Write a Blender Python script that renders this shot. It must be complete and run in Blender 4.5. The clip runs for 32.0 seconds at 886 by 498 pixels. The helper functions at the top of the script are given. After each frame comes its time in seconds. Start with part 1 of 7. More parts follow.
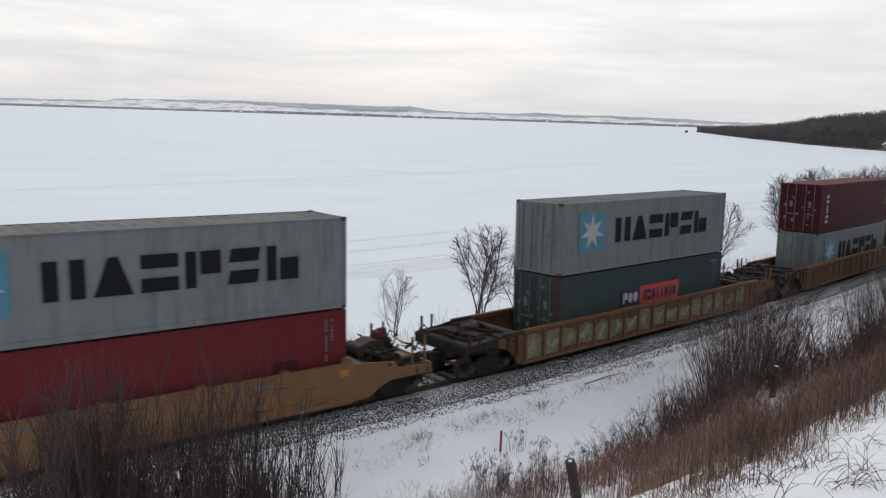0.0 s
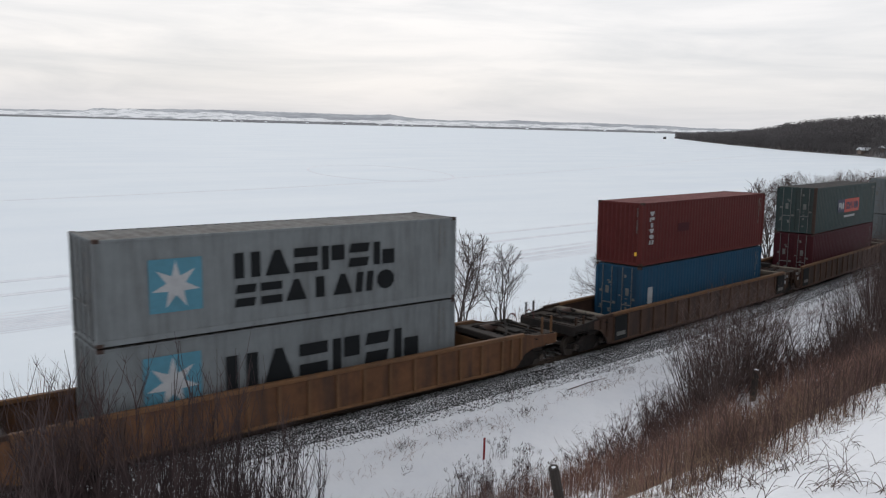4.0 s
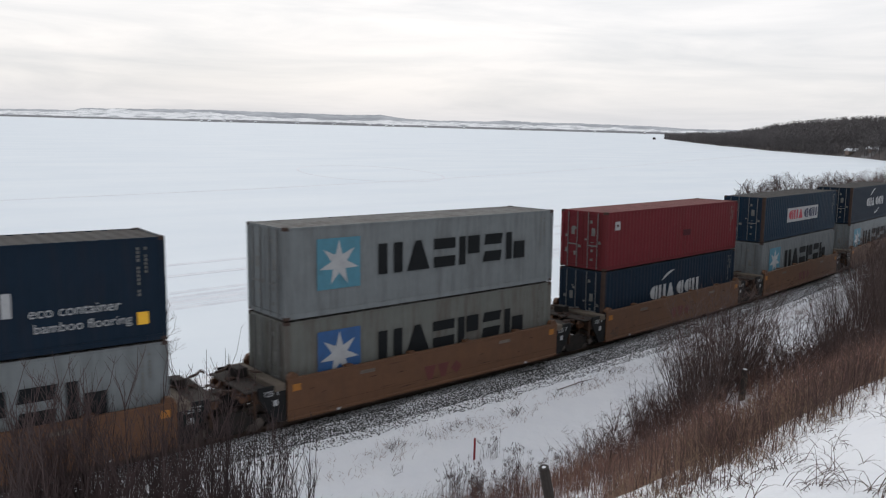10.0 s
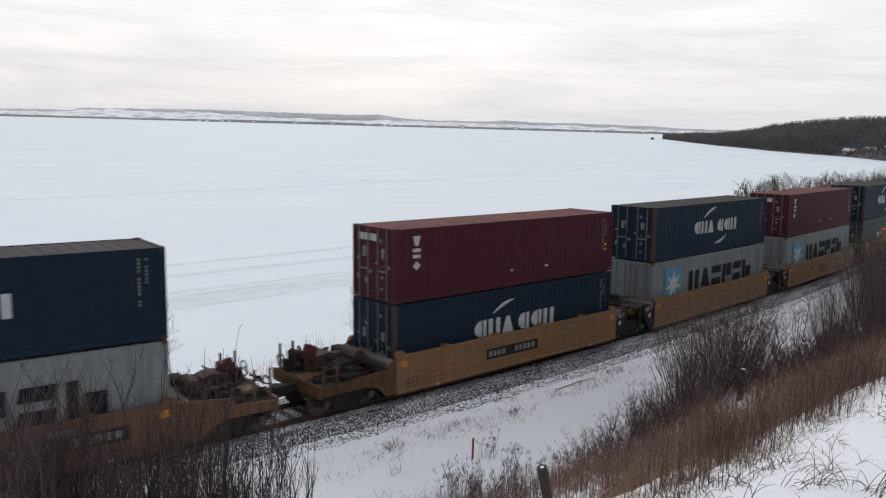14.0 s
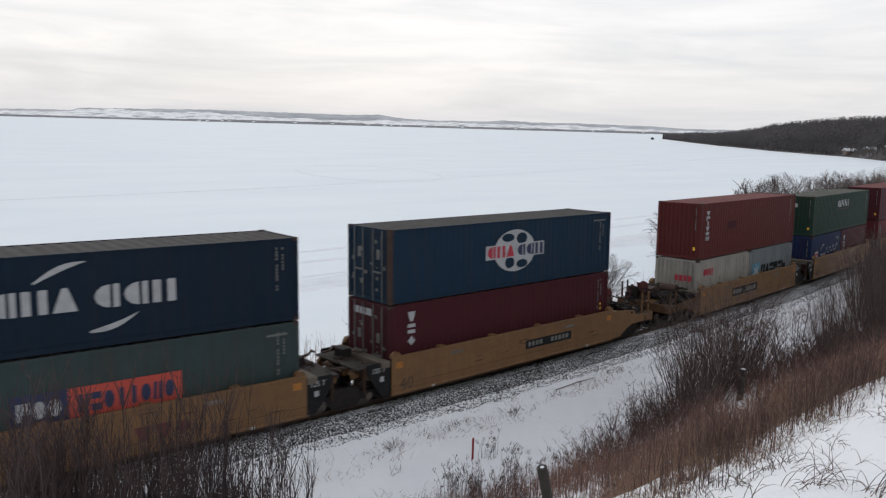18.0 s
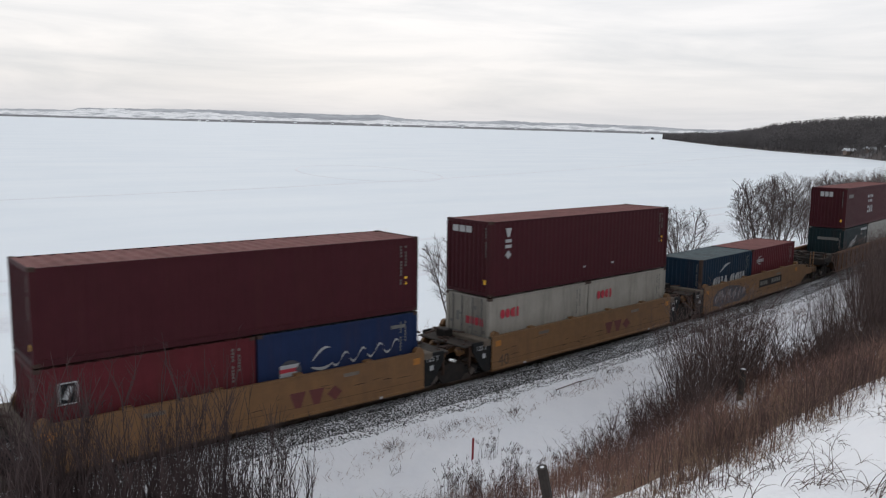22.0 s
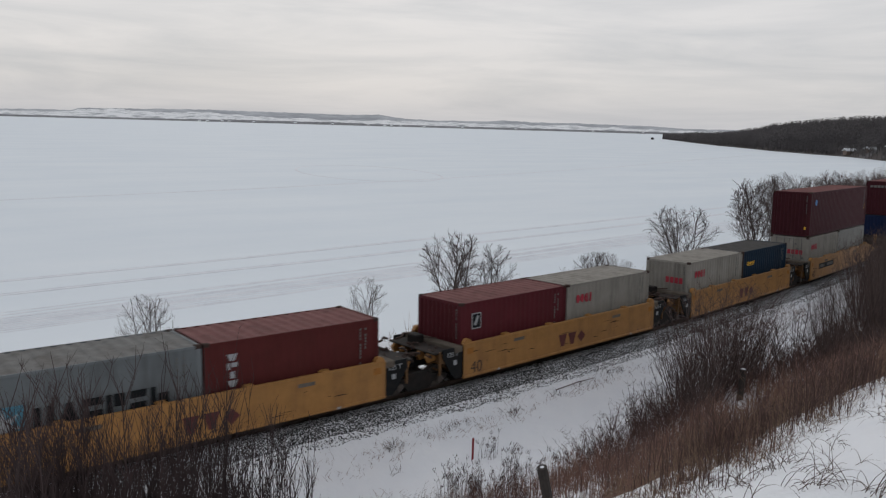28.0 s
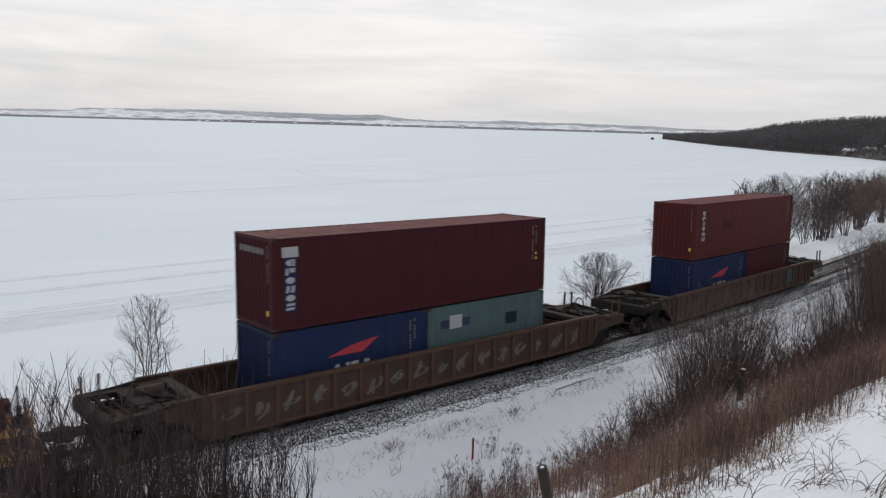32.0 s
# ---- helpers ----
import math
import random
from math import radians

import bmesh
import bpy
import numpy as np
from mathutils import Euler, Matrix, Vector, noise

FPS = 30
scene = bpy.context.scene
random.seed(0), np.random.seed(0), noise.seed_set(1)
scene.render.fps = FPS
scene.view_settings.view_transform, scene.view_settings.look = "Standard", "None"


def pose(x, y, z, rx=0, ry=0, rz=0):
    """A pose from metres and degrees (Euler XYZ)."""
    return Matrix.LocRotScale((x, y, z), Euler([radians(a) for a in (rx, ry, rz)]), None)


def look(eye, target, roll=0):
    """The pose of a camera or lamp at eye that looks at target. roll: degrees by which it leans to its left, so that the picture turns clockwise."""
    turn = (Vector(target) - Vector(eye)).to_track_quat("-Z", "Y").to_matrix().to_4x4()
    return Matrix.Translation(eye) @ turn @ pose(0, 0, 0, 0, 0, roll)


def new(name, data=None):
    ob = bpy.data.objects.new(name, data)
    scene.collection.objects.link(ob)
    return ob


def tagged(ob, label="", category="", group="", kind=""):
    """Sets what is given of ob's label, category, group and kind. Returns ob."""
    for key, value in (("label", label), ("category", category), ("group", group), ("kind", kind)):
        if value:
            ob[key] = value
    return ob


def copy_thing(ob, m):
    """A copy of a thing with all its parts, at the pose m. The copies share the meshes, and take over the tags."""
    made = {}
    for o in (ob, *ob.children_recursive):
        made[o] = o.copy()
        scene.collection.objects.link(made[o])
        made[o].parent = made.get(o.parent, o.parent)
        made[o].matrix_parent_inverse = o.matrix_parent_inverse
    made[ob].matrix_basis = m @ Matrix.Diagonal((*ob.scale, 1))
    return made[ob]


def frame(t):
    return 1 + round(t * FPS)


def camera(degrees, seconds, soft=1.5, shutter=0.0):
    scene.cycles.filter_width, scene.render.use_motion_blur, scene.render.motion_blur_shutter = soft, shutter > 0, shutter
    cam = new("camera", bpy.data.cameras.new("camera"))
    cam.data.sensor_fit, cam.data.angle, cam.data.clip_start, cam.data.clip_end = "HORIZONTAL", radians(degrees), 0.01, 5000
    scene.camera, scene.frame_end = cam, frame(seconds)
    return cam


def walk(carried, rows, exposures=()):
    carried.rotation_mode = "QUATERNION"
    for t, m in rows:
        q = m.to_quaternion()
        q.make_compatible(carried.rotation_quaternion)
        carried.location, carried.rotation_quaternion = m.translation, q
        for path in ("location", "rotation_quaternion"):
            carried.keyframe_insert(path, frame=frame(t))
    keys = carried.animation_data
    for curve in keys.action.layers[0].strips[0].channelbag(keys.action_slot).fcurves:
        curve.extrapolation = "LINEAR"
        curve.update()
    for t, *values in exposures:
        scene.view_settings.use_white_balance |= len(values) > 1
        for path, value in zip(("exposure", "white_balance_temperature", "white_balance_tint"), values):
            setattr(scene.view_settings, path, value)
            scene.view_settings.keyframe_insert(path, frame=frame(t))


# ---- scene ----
# ---- camera and its path ----
F_YAW, F_PITCH, F_ROLL = 36.872, -8.987, 1.609
EYE = Vector((0.0, -22.6125, 9.481))


def aim(yaw, pitch, roll):
    """The camera's pose from its bearing off the track's normal, its tilt and its lean."""
    y, p = radians(yaw), radians(pitch)
    way = Vector((math.sin(y) * math.cos(p), math.cos(y) * math.cos(p), math.sin(p)))
    return look(EYE, EYE + way, roll)


cam = camera(58.884, 32.0, soft=1.2, shutter=0.18)
walk(cam, [
    (0.0, aim(34.670, -9.630, 1.842)),
    (0.5, aim(34.844, -9.311, 1.840)),
    (1.0, aim(35.308, -8.995, 1.640)),
    (1.5, aim(35.569, -8.878, 1.596)),
    (2.0, aim(35.505, -8.910, 1.608)),
    (2.5, aim(35.312, -8.936, 1.589)),
    (3.0, aim(35.171, -8.994, 1.581)),
    (3.5, aim(35.607, -9.034, 1.450)),
    (4.2, aim(36.160, -9.020, 1.560)),
    (5.5, aim(36.683, -8.996, 1.598)),
    (7.0, aim(36.640, -8.997, 1.590)),
    (8.5, aim(36.680, -9.000, 1.600)),
    (9.5, aim(36.745, -8.985, 1.590)),
    (11.0, aim(36.750, -8.985, 1.590)),
    (12.0, aim(36.789, -8.992, 1.609)),
    (12.6, aim(F_YAW, F_PITCH, F_ROLL)),
    (32.0, aim(F_YAW, F_PITCH, F_ROLL)),
], exposures=[(0.0, 0.0), (1.0, -0.1), (2.0, -0.3), (3.0, -0.09), (6.0, 0.02), (7.0, 0.0), (8.0, -0.06), (9.0, -0.10), (10.0, 0.05), (19.0, 0.03), (20.0, -0.05), (21.0, 0.02), (22.5, 0.0), (23.0, -0.05), (24.0, -0.36), (25.0, -0.22), (26.0, -0.25), (28.0, -0.40), (29.0, -0.43), (30.0, -0.38), (31.0, -0.09), (32.0, -0.09)])

# ---- sky and sun ----
SUN_AZ = 24.0      # degrees from +y towards +x
SUN_EL = 32.0
SKY_BACK = 0.935     # brightness of the deck opposite the sun
world = bpy.data.worlds.new("overcast_sky")
scene.world = world
world.use_nodes = True


def sky_nodes():
    nt = world.node_tree
    nt.nodes.clear()
    N, L = nt.nodes.new, nt.links.new
    out, bg = N("ShaderNodeOutputWorld"), N("ShaderNodeBackground")
    L(bg.outputs[0], out.inputs[0])
    co = N("ShaderNodeTexCoord")
    sky = N("ShaderNodeTexSky")
    sky.sky_type, sky.sun_disc = "NISHITA", False
    sky.sun_elevation, sky.sun_rotation = radians(SUN_EL), radians(SUN_AZ)
    sky.altitude, sky.air_density, sky.dust_density, sky.ozone_density = 300, 1.0, 3.0, 1.0
    # cloud deck: broad bands that close up towards the horizon
    sep = N("ShaderNodeSeparateXYZ")
    L(co.outputs["Generated"], sep.inputs[0])
    mp = N("ShaderNodeMapping")
    mp.inputs["Scale"].default_value = (1.6, 1.6, 13.0)
    mp.inputs["Location"].default_value = (0.4, 2.1, 0.3)
    mp.inputs["Rotation"].default_value = (0.05, 0.03, 0.4)
    L(co.outputs["Generated"], mp.inputs[0])
    n1 = N("ShaderNodeTexNoise")
    n1.inputs["Scale"].default_value, n1.inputs["Detail"].default_value, n1.inputs["Roughness"].default_value = 1.9, 7.0, 0.58
    n1.inputs["Distortion"].default_value = 0.4
    L(mp.outputs[0], n1.inputs["Vector"])
    ramp = N("ShaderNodeValToRGB")
    ramp.color_ramp.elements[0].position, ramp.color_ramp.elements[0].color = 0.30, (0.765, 0.785, 0.818, 1)
    ramp.color_ramp.elements[1].position, ramp.color_ramp.elements[1].color = 0.62, (1.0, 0.985, 0.988, 1)
    L(n1.outputs[0], ramp.inputs[0])
    # height: the deck brightens a little above the horizon and darkens overhead
    hr = N("ShaderNodeValToRGB")
    e = hr.color_ramp.elements
    e[0].position, e[0].color = 0.0, (0.80, 0.815, 0.845, 1)
    e[1].position, e[1].color = 1.0, (0.80, 0.83, 0.88, 1)
    for at, c in ((0.045, (0.96, 0.955, 0.95, 1)), (0.13, (1.03, 1.03, 1.03, 1)), (0.35, (0.93, 0.95, 0.98, 1))):
        x = e.new(at)
        x.color = c
    L(sep.outputs["Z"], hr.inputs[0])
    mul = N("ShaderNodeMix")
    mul.data_type, mul.blend_type = "RGBA", "MULTIPLY"
    mul.inputs[0].default_value = 1.0
    L(ramp.outputs[0], mul.inputs[6])
    L(hr.outputs[0], mul.inputs[7])
    # the deck is thinner, and so brighter, on the sun's side
    nrm = N("ShaderNodeVectorMath")
    nrm.operation = "DOT_PRODUCT"
    nrm.inputs[1].default_value = (math.sin(radians(SUN_AZ)), math.cos(radians(SUN_AZ)), 0.15)
    L(co.outputs["Generated"], nrm.inputs[0])
    gr = N("ShaderNodeMapRange")
    gr.interpolation_type = "SMOOTHSTEP"
    gr.inputs["From Min"].default_value, gr.inputs["From Max"].default_value = 0.35, 1.0
    gr.inputs["To Min"].default_value, gr.inputs["To Max"].default_value = SKY_BACK, 1.0
    L(nrm.outputs["Value"], gr.inputs[0])
    grm = N("ShaderNodeMix")
    grm.data_type, grm.blend_type = "RGBA", "MULTIPLY"
    grm.inputs[0].default_value = 1.0
    L(mul.outputs[2], grm.inputs[6])
    L(gr.outputs[0], grm.inputs[7])
    # a little of the clear sky's own colour
    sc = N("ShaderNodeMix")
    sc.data_type, sc.blend_type = "RGBA", "MULTIPLY"
    sc.inputs[0].default_value = 1.0
    sc.inputs[7].default_value = (0.05, 0.05, 0.05, 1)
    L(sky.outputs[0], sc.inputs[6])
    mx = N("ShaderNodeMix")
    mx.data_type = "RGBA"
    mx.inputs[0].default_value = 0.10
    L(grm.outputs[2], mx.inputs[6])
    L(sc.outputs[2], mx.inputs[7])
    L(mx.outputs[2], bg.inputs[0])
    bg.inputs[1].default_value = 1.0


sky_nodes()
sun = new("sun", bpy.data.lights.new("sun", "SUN"))
sun.data.energy, sun.data.angle, sun.data.color = 0.48, radians(25), (1.0, 0.97, 0.93)
_d = Vector((math.sin(radians(SUN_AZ)) * math.cos(radians(SUN_EL)), math.cos(radians(SUN_AZ)) * math.cos(radians(SUN_EL)), math.sin(radians(SUN_EL))))
sun.matrix_world = look(_d * 100, (0, 0, 0))

# ---- materials ----
MATS = {}


def material(name, colour, rough=0.7, metal=0.0, var=0.12, scale=3.0, bump=0.0, bump_scale=30.0, dirt=None, dirt_amt=0.0, dirt_scale=1.2,
             streak=0.0, per_object=0.0, islands=0.0, spec=0.4):
    """A procedural surface: base colour with fine grain, large stains, optional vertical streaks of dirt, relief."""
    if name in MATS:
        return MATS[name]
    m = bpy.data.materials.new(name)
    m.use_nodes = True
    nt = m.node_tree
    N, L = nt.nodes.new, nt.links.new
    b = nt.nodes["Principled BSDF"]
    b.inputs["Roughness"].default_value, b.inputs["Metallic"].default_value = rough, metal
    b.inputs["Specular IOR Level"].default_value = spec
    co = N("ShaderNodeTexCoord")
    n = N("ShaderNodeTexNoise")
    n.inputs["Scale"].default_value, n.inputs["Detail"].default_value, n.inputs["Roughness"].default_value = scale, 8.0, 0.65
    L(co.outputs["Object"], n.inputs["Vector"])
    r = N("ShaderNodeMapRange")
    r.inputs["From Min"].default_value, r.inputs["From Max"].default_value = 0.25, 0.75
    r.inputs["To Min"].default_value, r.inputs["To Max"].default_value = 1 - var, 1 + var
    L(n.outputs[0], r.inputs[0])
    base = N("ShaderNodeMix")
    base.data_type, base.blend_type = "RGBA", "MULTIPLY"
    base.inputs[0].default_value = 1.0
    base.inputs[6].default_value = (*colour, 1)
    L(r.outputs[0], base.inputs[7])
    last = base.outputs[2]
    if dirt:
        mp = N("ShaderNodeMapping")
        mp.inputs["Scale"].default_value = (1, 1, 0.12 if streak else 1)
        L(co.outputs["Object"], mp.inputs[0])
        d = N("ShaderNodeTexNoise")
        d.inputs["Scale"].default_value, d.inputs["Detail"].default_value, d.inputs["Roughness"].default_value = dirt_scale, 7.0, 0.7
        L(mp.outputs[0], d.inputs["Vector"])
        dr = N("ShaderNodeMapRange")
        dr.inputs["From Min"].default_value, dr.inputs["From Max"].default_value = 0.48, 0.75
        dr.inputs["To Max"].default_value = dirt_amt
        L(d.outputs[0], dr.inputs[0])
        dm = N("ShaderNodeMix")
        dm.data_type = "RGBA"
        dm.inputs[7].default_value = (*dirt, 1)
        L(dr.outputs[0], dm.inputs[0])
        L(last, dm.inputs[6])
        last = dm.outputs[2]
    if per_object or islands:
        if per_object:
            oi = N("ShaderNodeObjectInfo").outputs["Random"]
            amt = per_object
        else:
            oi = N("ShaderNodeNewGeometry").outputs["Random Per Island"]
            amt = islands
        pr = N("ShaderNodeMapRange")
        pr.inputs["To Min"].default_value, pr.inputs["To Max"].default_value = 1 - amt, 1 + amt
        L(oi, pr.inputs[0])
        pm = N("ShaderNodeMix")
        pm.data_type, pm.blend_type = "RGBA", "MULTIPLY"
        pm.inputs[0].default_value = 1.0
        L(last, pm.inputs[6])
        L(pr.outputs[0], pm.inputs[7])
        last = pm.outputs[2]
    L(last, b.inputs["Base Color"])
    if bump:
        bn = N("ShaderNodeTexNoise")
        bn.inputs["Scale"].default_value, bn.inputs["Detail"].default_value = bump_scale, 5.0
        L(co.outputs["Object"], bn.inputs["Vector"])
        bp = N("ShaderNodeBump")
        bp.inputs["Strength"].default_value, bp.inputs["Distance"].default_value = bump, 0.03
        L(bn.outputs[0], bp.inputs["Height"])
        L(bp.outputs[0], b.inputs["Normal"])
    MATS[name] = m
    return m


RUSTY = (0.055, 0.026, 0.016)
GRIME = (0.035, 0.03, 0.028)


def paint(name, colour, wear=0.35):
    """Weathered container paint: rust and road grime in streaks."""
    return material("paint_" + name, colour, 0.62, 0.0, 0.10, 2.2, 0.12, 14.0, GRIME if sum(colour) > 0.4 else RUSTY, wear, 1.6, 1.0, 0.10, spec=0.12)


GREY_BOX = paint("pale_grey", (0.1506, 0.1653, 0.1712), 0.5)
GREY_WORN = paint("weathered_grey", (0.125, 0.130, 0.120), 0.75)
MAROON = paint("maroon", (0.047, 0.0102, 0.0145), 0.16)
RED = paint("red", (0.1098, 0.0158, 0.0204), 0.25)
DULLRED = paint("dull_red", (0.082, 0.0145, 0.019), 0.2)
BRICK = paint("brick_red", (0.0860, 0.0190, 0.0180), 0.2)
NAVY = paint("navy", (0.0058, 0.0150, 0.0285), 0.16)
DEEP = paint("deep_blue", (0.0068, 0.0215, 0.0410), 0.22)
BLUE = paint("blue", (0.0118, 0.0502, 0.0945), 0.25)
ROYAL = paint("royal_blue", (0.0115, 0.0225, 0.0660), 0.25)
TEAL = paint("grey_green", (0.0342, 0.0519, 0.0519), 0.35)
GREEN = paint("green", (0.0125, 0.0345, 0.0250), 0.3)
CREAM = paint("off_white", (0.255, 0.240, 0.212), 0.45)
DARKGREEN = paint("dark_green", (0.0083, 0.0189, 0.0224), 0.22)
SEA = paint("sea_grey", (0.0620, 0.0974, 0.1033), 0.35)
WHITE_BOX = paint("white_grey", (0.245, 0.243, 0.225), 0.28)
GALV = material("weathered_roof_steel", (0.078, 0.075, 0.072), 0.9, 0.0, 0.2, 2.0, 0.2, 12, (0.06, 0.045, 0.038), 0.6, 0.8, spec=0.12)
ROOF_GREY = material("dusty_grey_roof", (0.185, 0.183, 0.175), 0.9, 0.0, 0.25, 2.0, 0.2, 12, (0.08, 0.06, 0.048), 0.75, 0.8, spec=0.12)
ROOF_RED = material("dusty_red_roof", (0.190, 0.090, 0.085), 0.9, 0.0, 0.2, 2.0, 0.2, 12, (0.06, 0.035, 0.03), 0.6, 0.8, spec=0.12)
ROOF_BLUE = material("dusty_blue_roof", (0.095, 0.118, 0.126), 0.9, 0.0, 0.2, 2.0, 0.2, 12, (0.05, 0.04, 0.035), 0.6, 0.8, spec=0.12)
ROOF_GREEN = material("dusty_green_roof", (0.120, 0.122, 0.108), 0.9, 0.0, 0.2, 2.0, 0.2, 12, (0.05, 0.04, 0.035), 0.6, 0.8, spec=0.12)
ROOF_PALE = material("dusty_pale_roof", (0.290, 0.270, 0.240), 0.9, 0.0, 0.2, 2.0, 0.2, 12, (0.09, 0.075, 0.06), 0.6, 0.8, spec=0.12)
DARK_STEEL = material("dark_grimy_steel", (0.019, 0.017, 0.016), 0.8, 0.0, 0.3, 4.0, 0.3, 20, (0.040, 0.022, 0.015), 0.6, 2.0, spec=0.15)
BLACK = material("black_paint", (0.009, 0.010, 0.011), 0.65, 0.0, 0.25, 4.0, 0.15, 20, (0.030, 0.022, 0.017), 0.4, 2.0, spec=0.15)
BAR_STEEL = material("galvanised_bar", (0.120, 0.120, 0.118), 0.6, 0.0, 0.2, 6.0)
SEAL = material("rubber_seal", (0.02, 0.02, 0.02), 0.8)
TAN = material("well_tan", (0.0920, 0.0410, 0.0180), 0.65, 0, 0.22, 2.0, 0.15, 12, (0.070, 0.034, 0.020), 0.65, 1.0, 1.0, 0.06)
TANY = material("well_tan_yellow", (0.136, 0.069, 0.025), 0.62, 0, 0.22, 2.0, 0.15, 12, (0.070, 0.034, 0.020), 0.65, 1.0, 1.0, 0.06)
YELLOW = material("well_yellow", (0.320, 0.155, 0.042), 0.55, 0, 0.22, 2.0, 0.10, 12, (0.130, 0.062, 0.026), 0.6, 0.9, 1.0, 0.05)
BROWN = material("well_brown", (0.068, 0.033, 0.018), 0.75, 0, 0.28, 2.0, 0.2, 12, (0.055, 0.035, 0.025), 0.65, 1.1, 1.0, 0.08)
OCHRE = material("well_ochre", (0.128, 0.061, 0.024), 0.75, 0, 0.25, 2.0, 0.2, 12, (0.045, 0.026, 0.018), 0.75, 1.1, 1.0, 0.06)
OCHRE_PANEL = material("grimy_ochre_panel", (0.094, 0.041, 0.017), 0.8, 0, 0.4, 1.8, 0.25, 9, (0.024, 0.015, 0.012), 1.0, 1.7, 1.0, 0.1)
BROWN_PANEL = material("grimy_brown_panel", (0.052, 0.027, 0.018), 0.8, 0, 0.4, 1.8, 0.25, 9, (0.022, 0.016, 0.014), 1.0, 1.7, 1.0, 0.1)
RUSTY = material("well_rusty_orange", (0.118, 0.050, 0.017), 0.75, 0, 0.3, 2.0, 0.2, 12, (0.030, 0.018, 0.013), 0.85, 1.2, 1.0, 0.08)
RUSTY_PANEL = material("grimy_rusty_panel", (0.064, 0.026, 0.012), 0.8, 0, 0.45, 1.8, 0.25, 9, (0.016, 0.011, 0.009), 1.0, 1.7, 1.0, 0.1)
GRIMY_END = material("oily_brown_end_steel", (0.046, 0.027, 0.019), 0.8, 0, 0.35, 3.0, 0.3, 14, (0.020, 0.016, 0.014), 0.8, 1.6, spec=0.15)
END_TAN = material("dirty_tan_end_steel", (0.074, 0.039, 0.020), 0.8, 0, 0.35, 3.0, 0.25, 14, (0.022, 0.016, 0.013), 0.9, 1.6, spec=0.15)
PATCH_ORANGE = material("faded_orange_patch", (0.300, 0.120, 0.018), 0.7, 0, 0.25, 3.0, 0, 0, GRIME, 0.4, 2.0)
SPRAY_BLUE = material("slate_blue_spray", (0.048, 0.050, 0.062), 0.8, 0, 0.35, 2.5, 0, 0, GRIME, 0.5, 2.0)
SPRAY_LILAC = material("lilac_grey_spray", (0.185, 0.168, 0.180), 0.8, 0, 0.35, 2.5, 0, 0, GRIME, 0.5, 2.0)
SPRAY_WHITE = material("dusty_white_spray", (0.200, 0.195, 0.170), 0.8, 0, 0.35, 2.5, 0, 0, GRIME, 0.6, 2.0)
DOTBLUE = material("mid_blue_marking", (0.070, 0.185, 0.400), 0.6, 0, 0.12, 3)
DECK = material("grey_deck_grating", (0.036, 0.031, 0.028), 0.8, 0.0, 0.25, 6.0, 0.3, 25, (0.05, 0.034, 0.026), 0.6, 2.0, spec=0.15)
PLANK = material("weathered_tan_plank", (0.125, 0.105, 0.085), 0.85, 0, 0.25, 4.0, 0.3, 20, (0.05, 0.04, 0.03), 0.6, 2.0, spec=0.15)
CORNER = material("rusty_corner_steel", (0.050, 0.033, 0.027), 0.85, 0.0, 0.3, 5.0, 0.2, 20, spec=0.15)
WHEEL = material("worn_wheel_steel", (0.09, 0.075, 0.065), 0.5, 0.6, 0.2, 6.0)
RAIL = material("rail_steel", (0.10, 0.075, 0.06), 0.45, 0.6, 0.2, 3.0)
TIE = material("creosoted_wood", (0.055, 0.045, 0.038), 0.85, 0, 0.3, 6.0, 0.4, 20, (0.40, 0.41, 0.43), 0.5, 3.0, 0, 0.25)
INK = material("black_marking", (0.009, 0.0105, 0.012), 0.7, 0, 0.15, 3, spec=0.12)
WHITE = material("white_marking", (0.33, 0.34, 0.35), 0.6, 0, 0.12, 3, 0, 0, GRIME, 0.25, 2.0)
SKYBLUE = material("light_blue_marking", (0.055, 0.18, 0.245), 0.6, 0, 0.12, 3, 0, 0, GRIME, 0.25, 2.0)
STARBLUE = material("deep_blue_marking", (0.022, 0.080, 0.210), 0.6, 0, 0.12, 3, 0, 0, GRIME, 0.3, 2.0)
ORANGE = material("orange_red_marking", (0.38, 0.052, 0.034), 0.6, 0, 0.12, 3)
DKBLUE = material("dark_blue_marking", (0.013, 0.020, 0.058), 0.6, 0, 0.12, 3)
REDINK = material("red_marking", (0.34, 0.024, 0.042), 0.6, 0, 0.12, 3)
RUSTINK = material("rust_red_marking", (0.085, 0.020, 0.018), 0.65, 0, 0.2, 3)
WORNINK = material("worn_brown_marking", (0.060, 0.036, 0.024), 0.7, 0, 0.3, 3)
YELLOWINK = material("yellow_marking", (0.75, 0.42, 0.03), 0.6, 0, 0.1, 3)
FAINTINK = material("faint_brown_spray", (0.115, 0.098, 0.082), 0.8, 0, 0.35, 2.5, 0, 0, GRIME, 0.6, 2.0)
OLIVEINK = material("faded_olive_spray", (0.125, 0.120, 0.075), 0.8, 0, 0.35, 2.5, 0, 0, GRIME, 0.6, 2.0)
GREYINK = material("faded_grey_marking", (0.125, 0.125, 0.118), 0.7, 0, 0.3, 3)
SNOWCAP = material("packed_snow", (0.82, 0.84, 0.87), 0.8, 0, 0.04, 8.0, 0.4, 30)
BARK = material("grey_brown_bark", (0.075, 0.060, 0.055), 0.9, 0, 0.3, 6.0, 0, 0, None, 0, 1, 0, 0.2)
THICKET = material("reddish_twigs", (0.056, 0.037, 0.036), 0.9, 0, 0.3, 3.0, 0, 0, None, 0, 1, 0, 0.2)
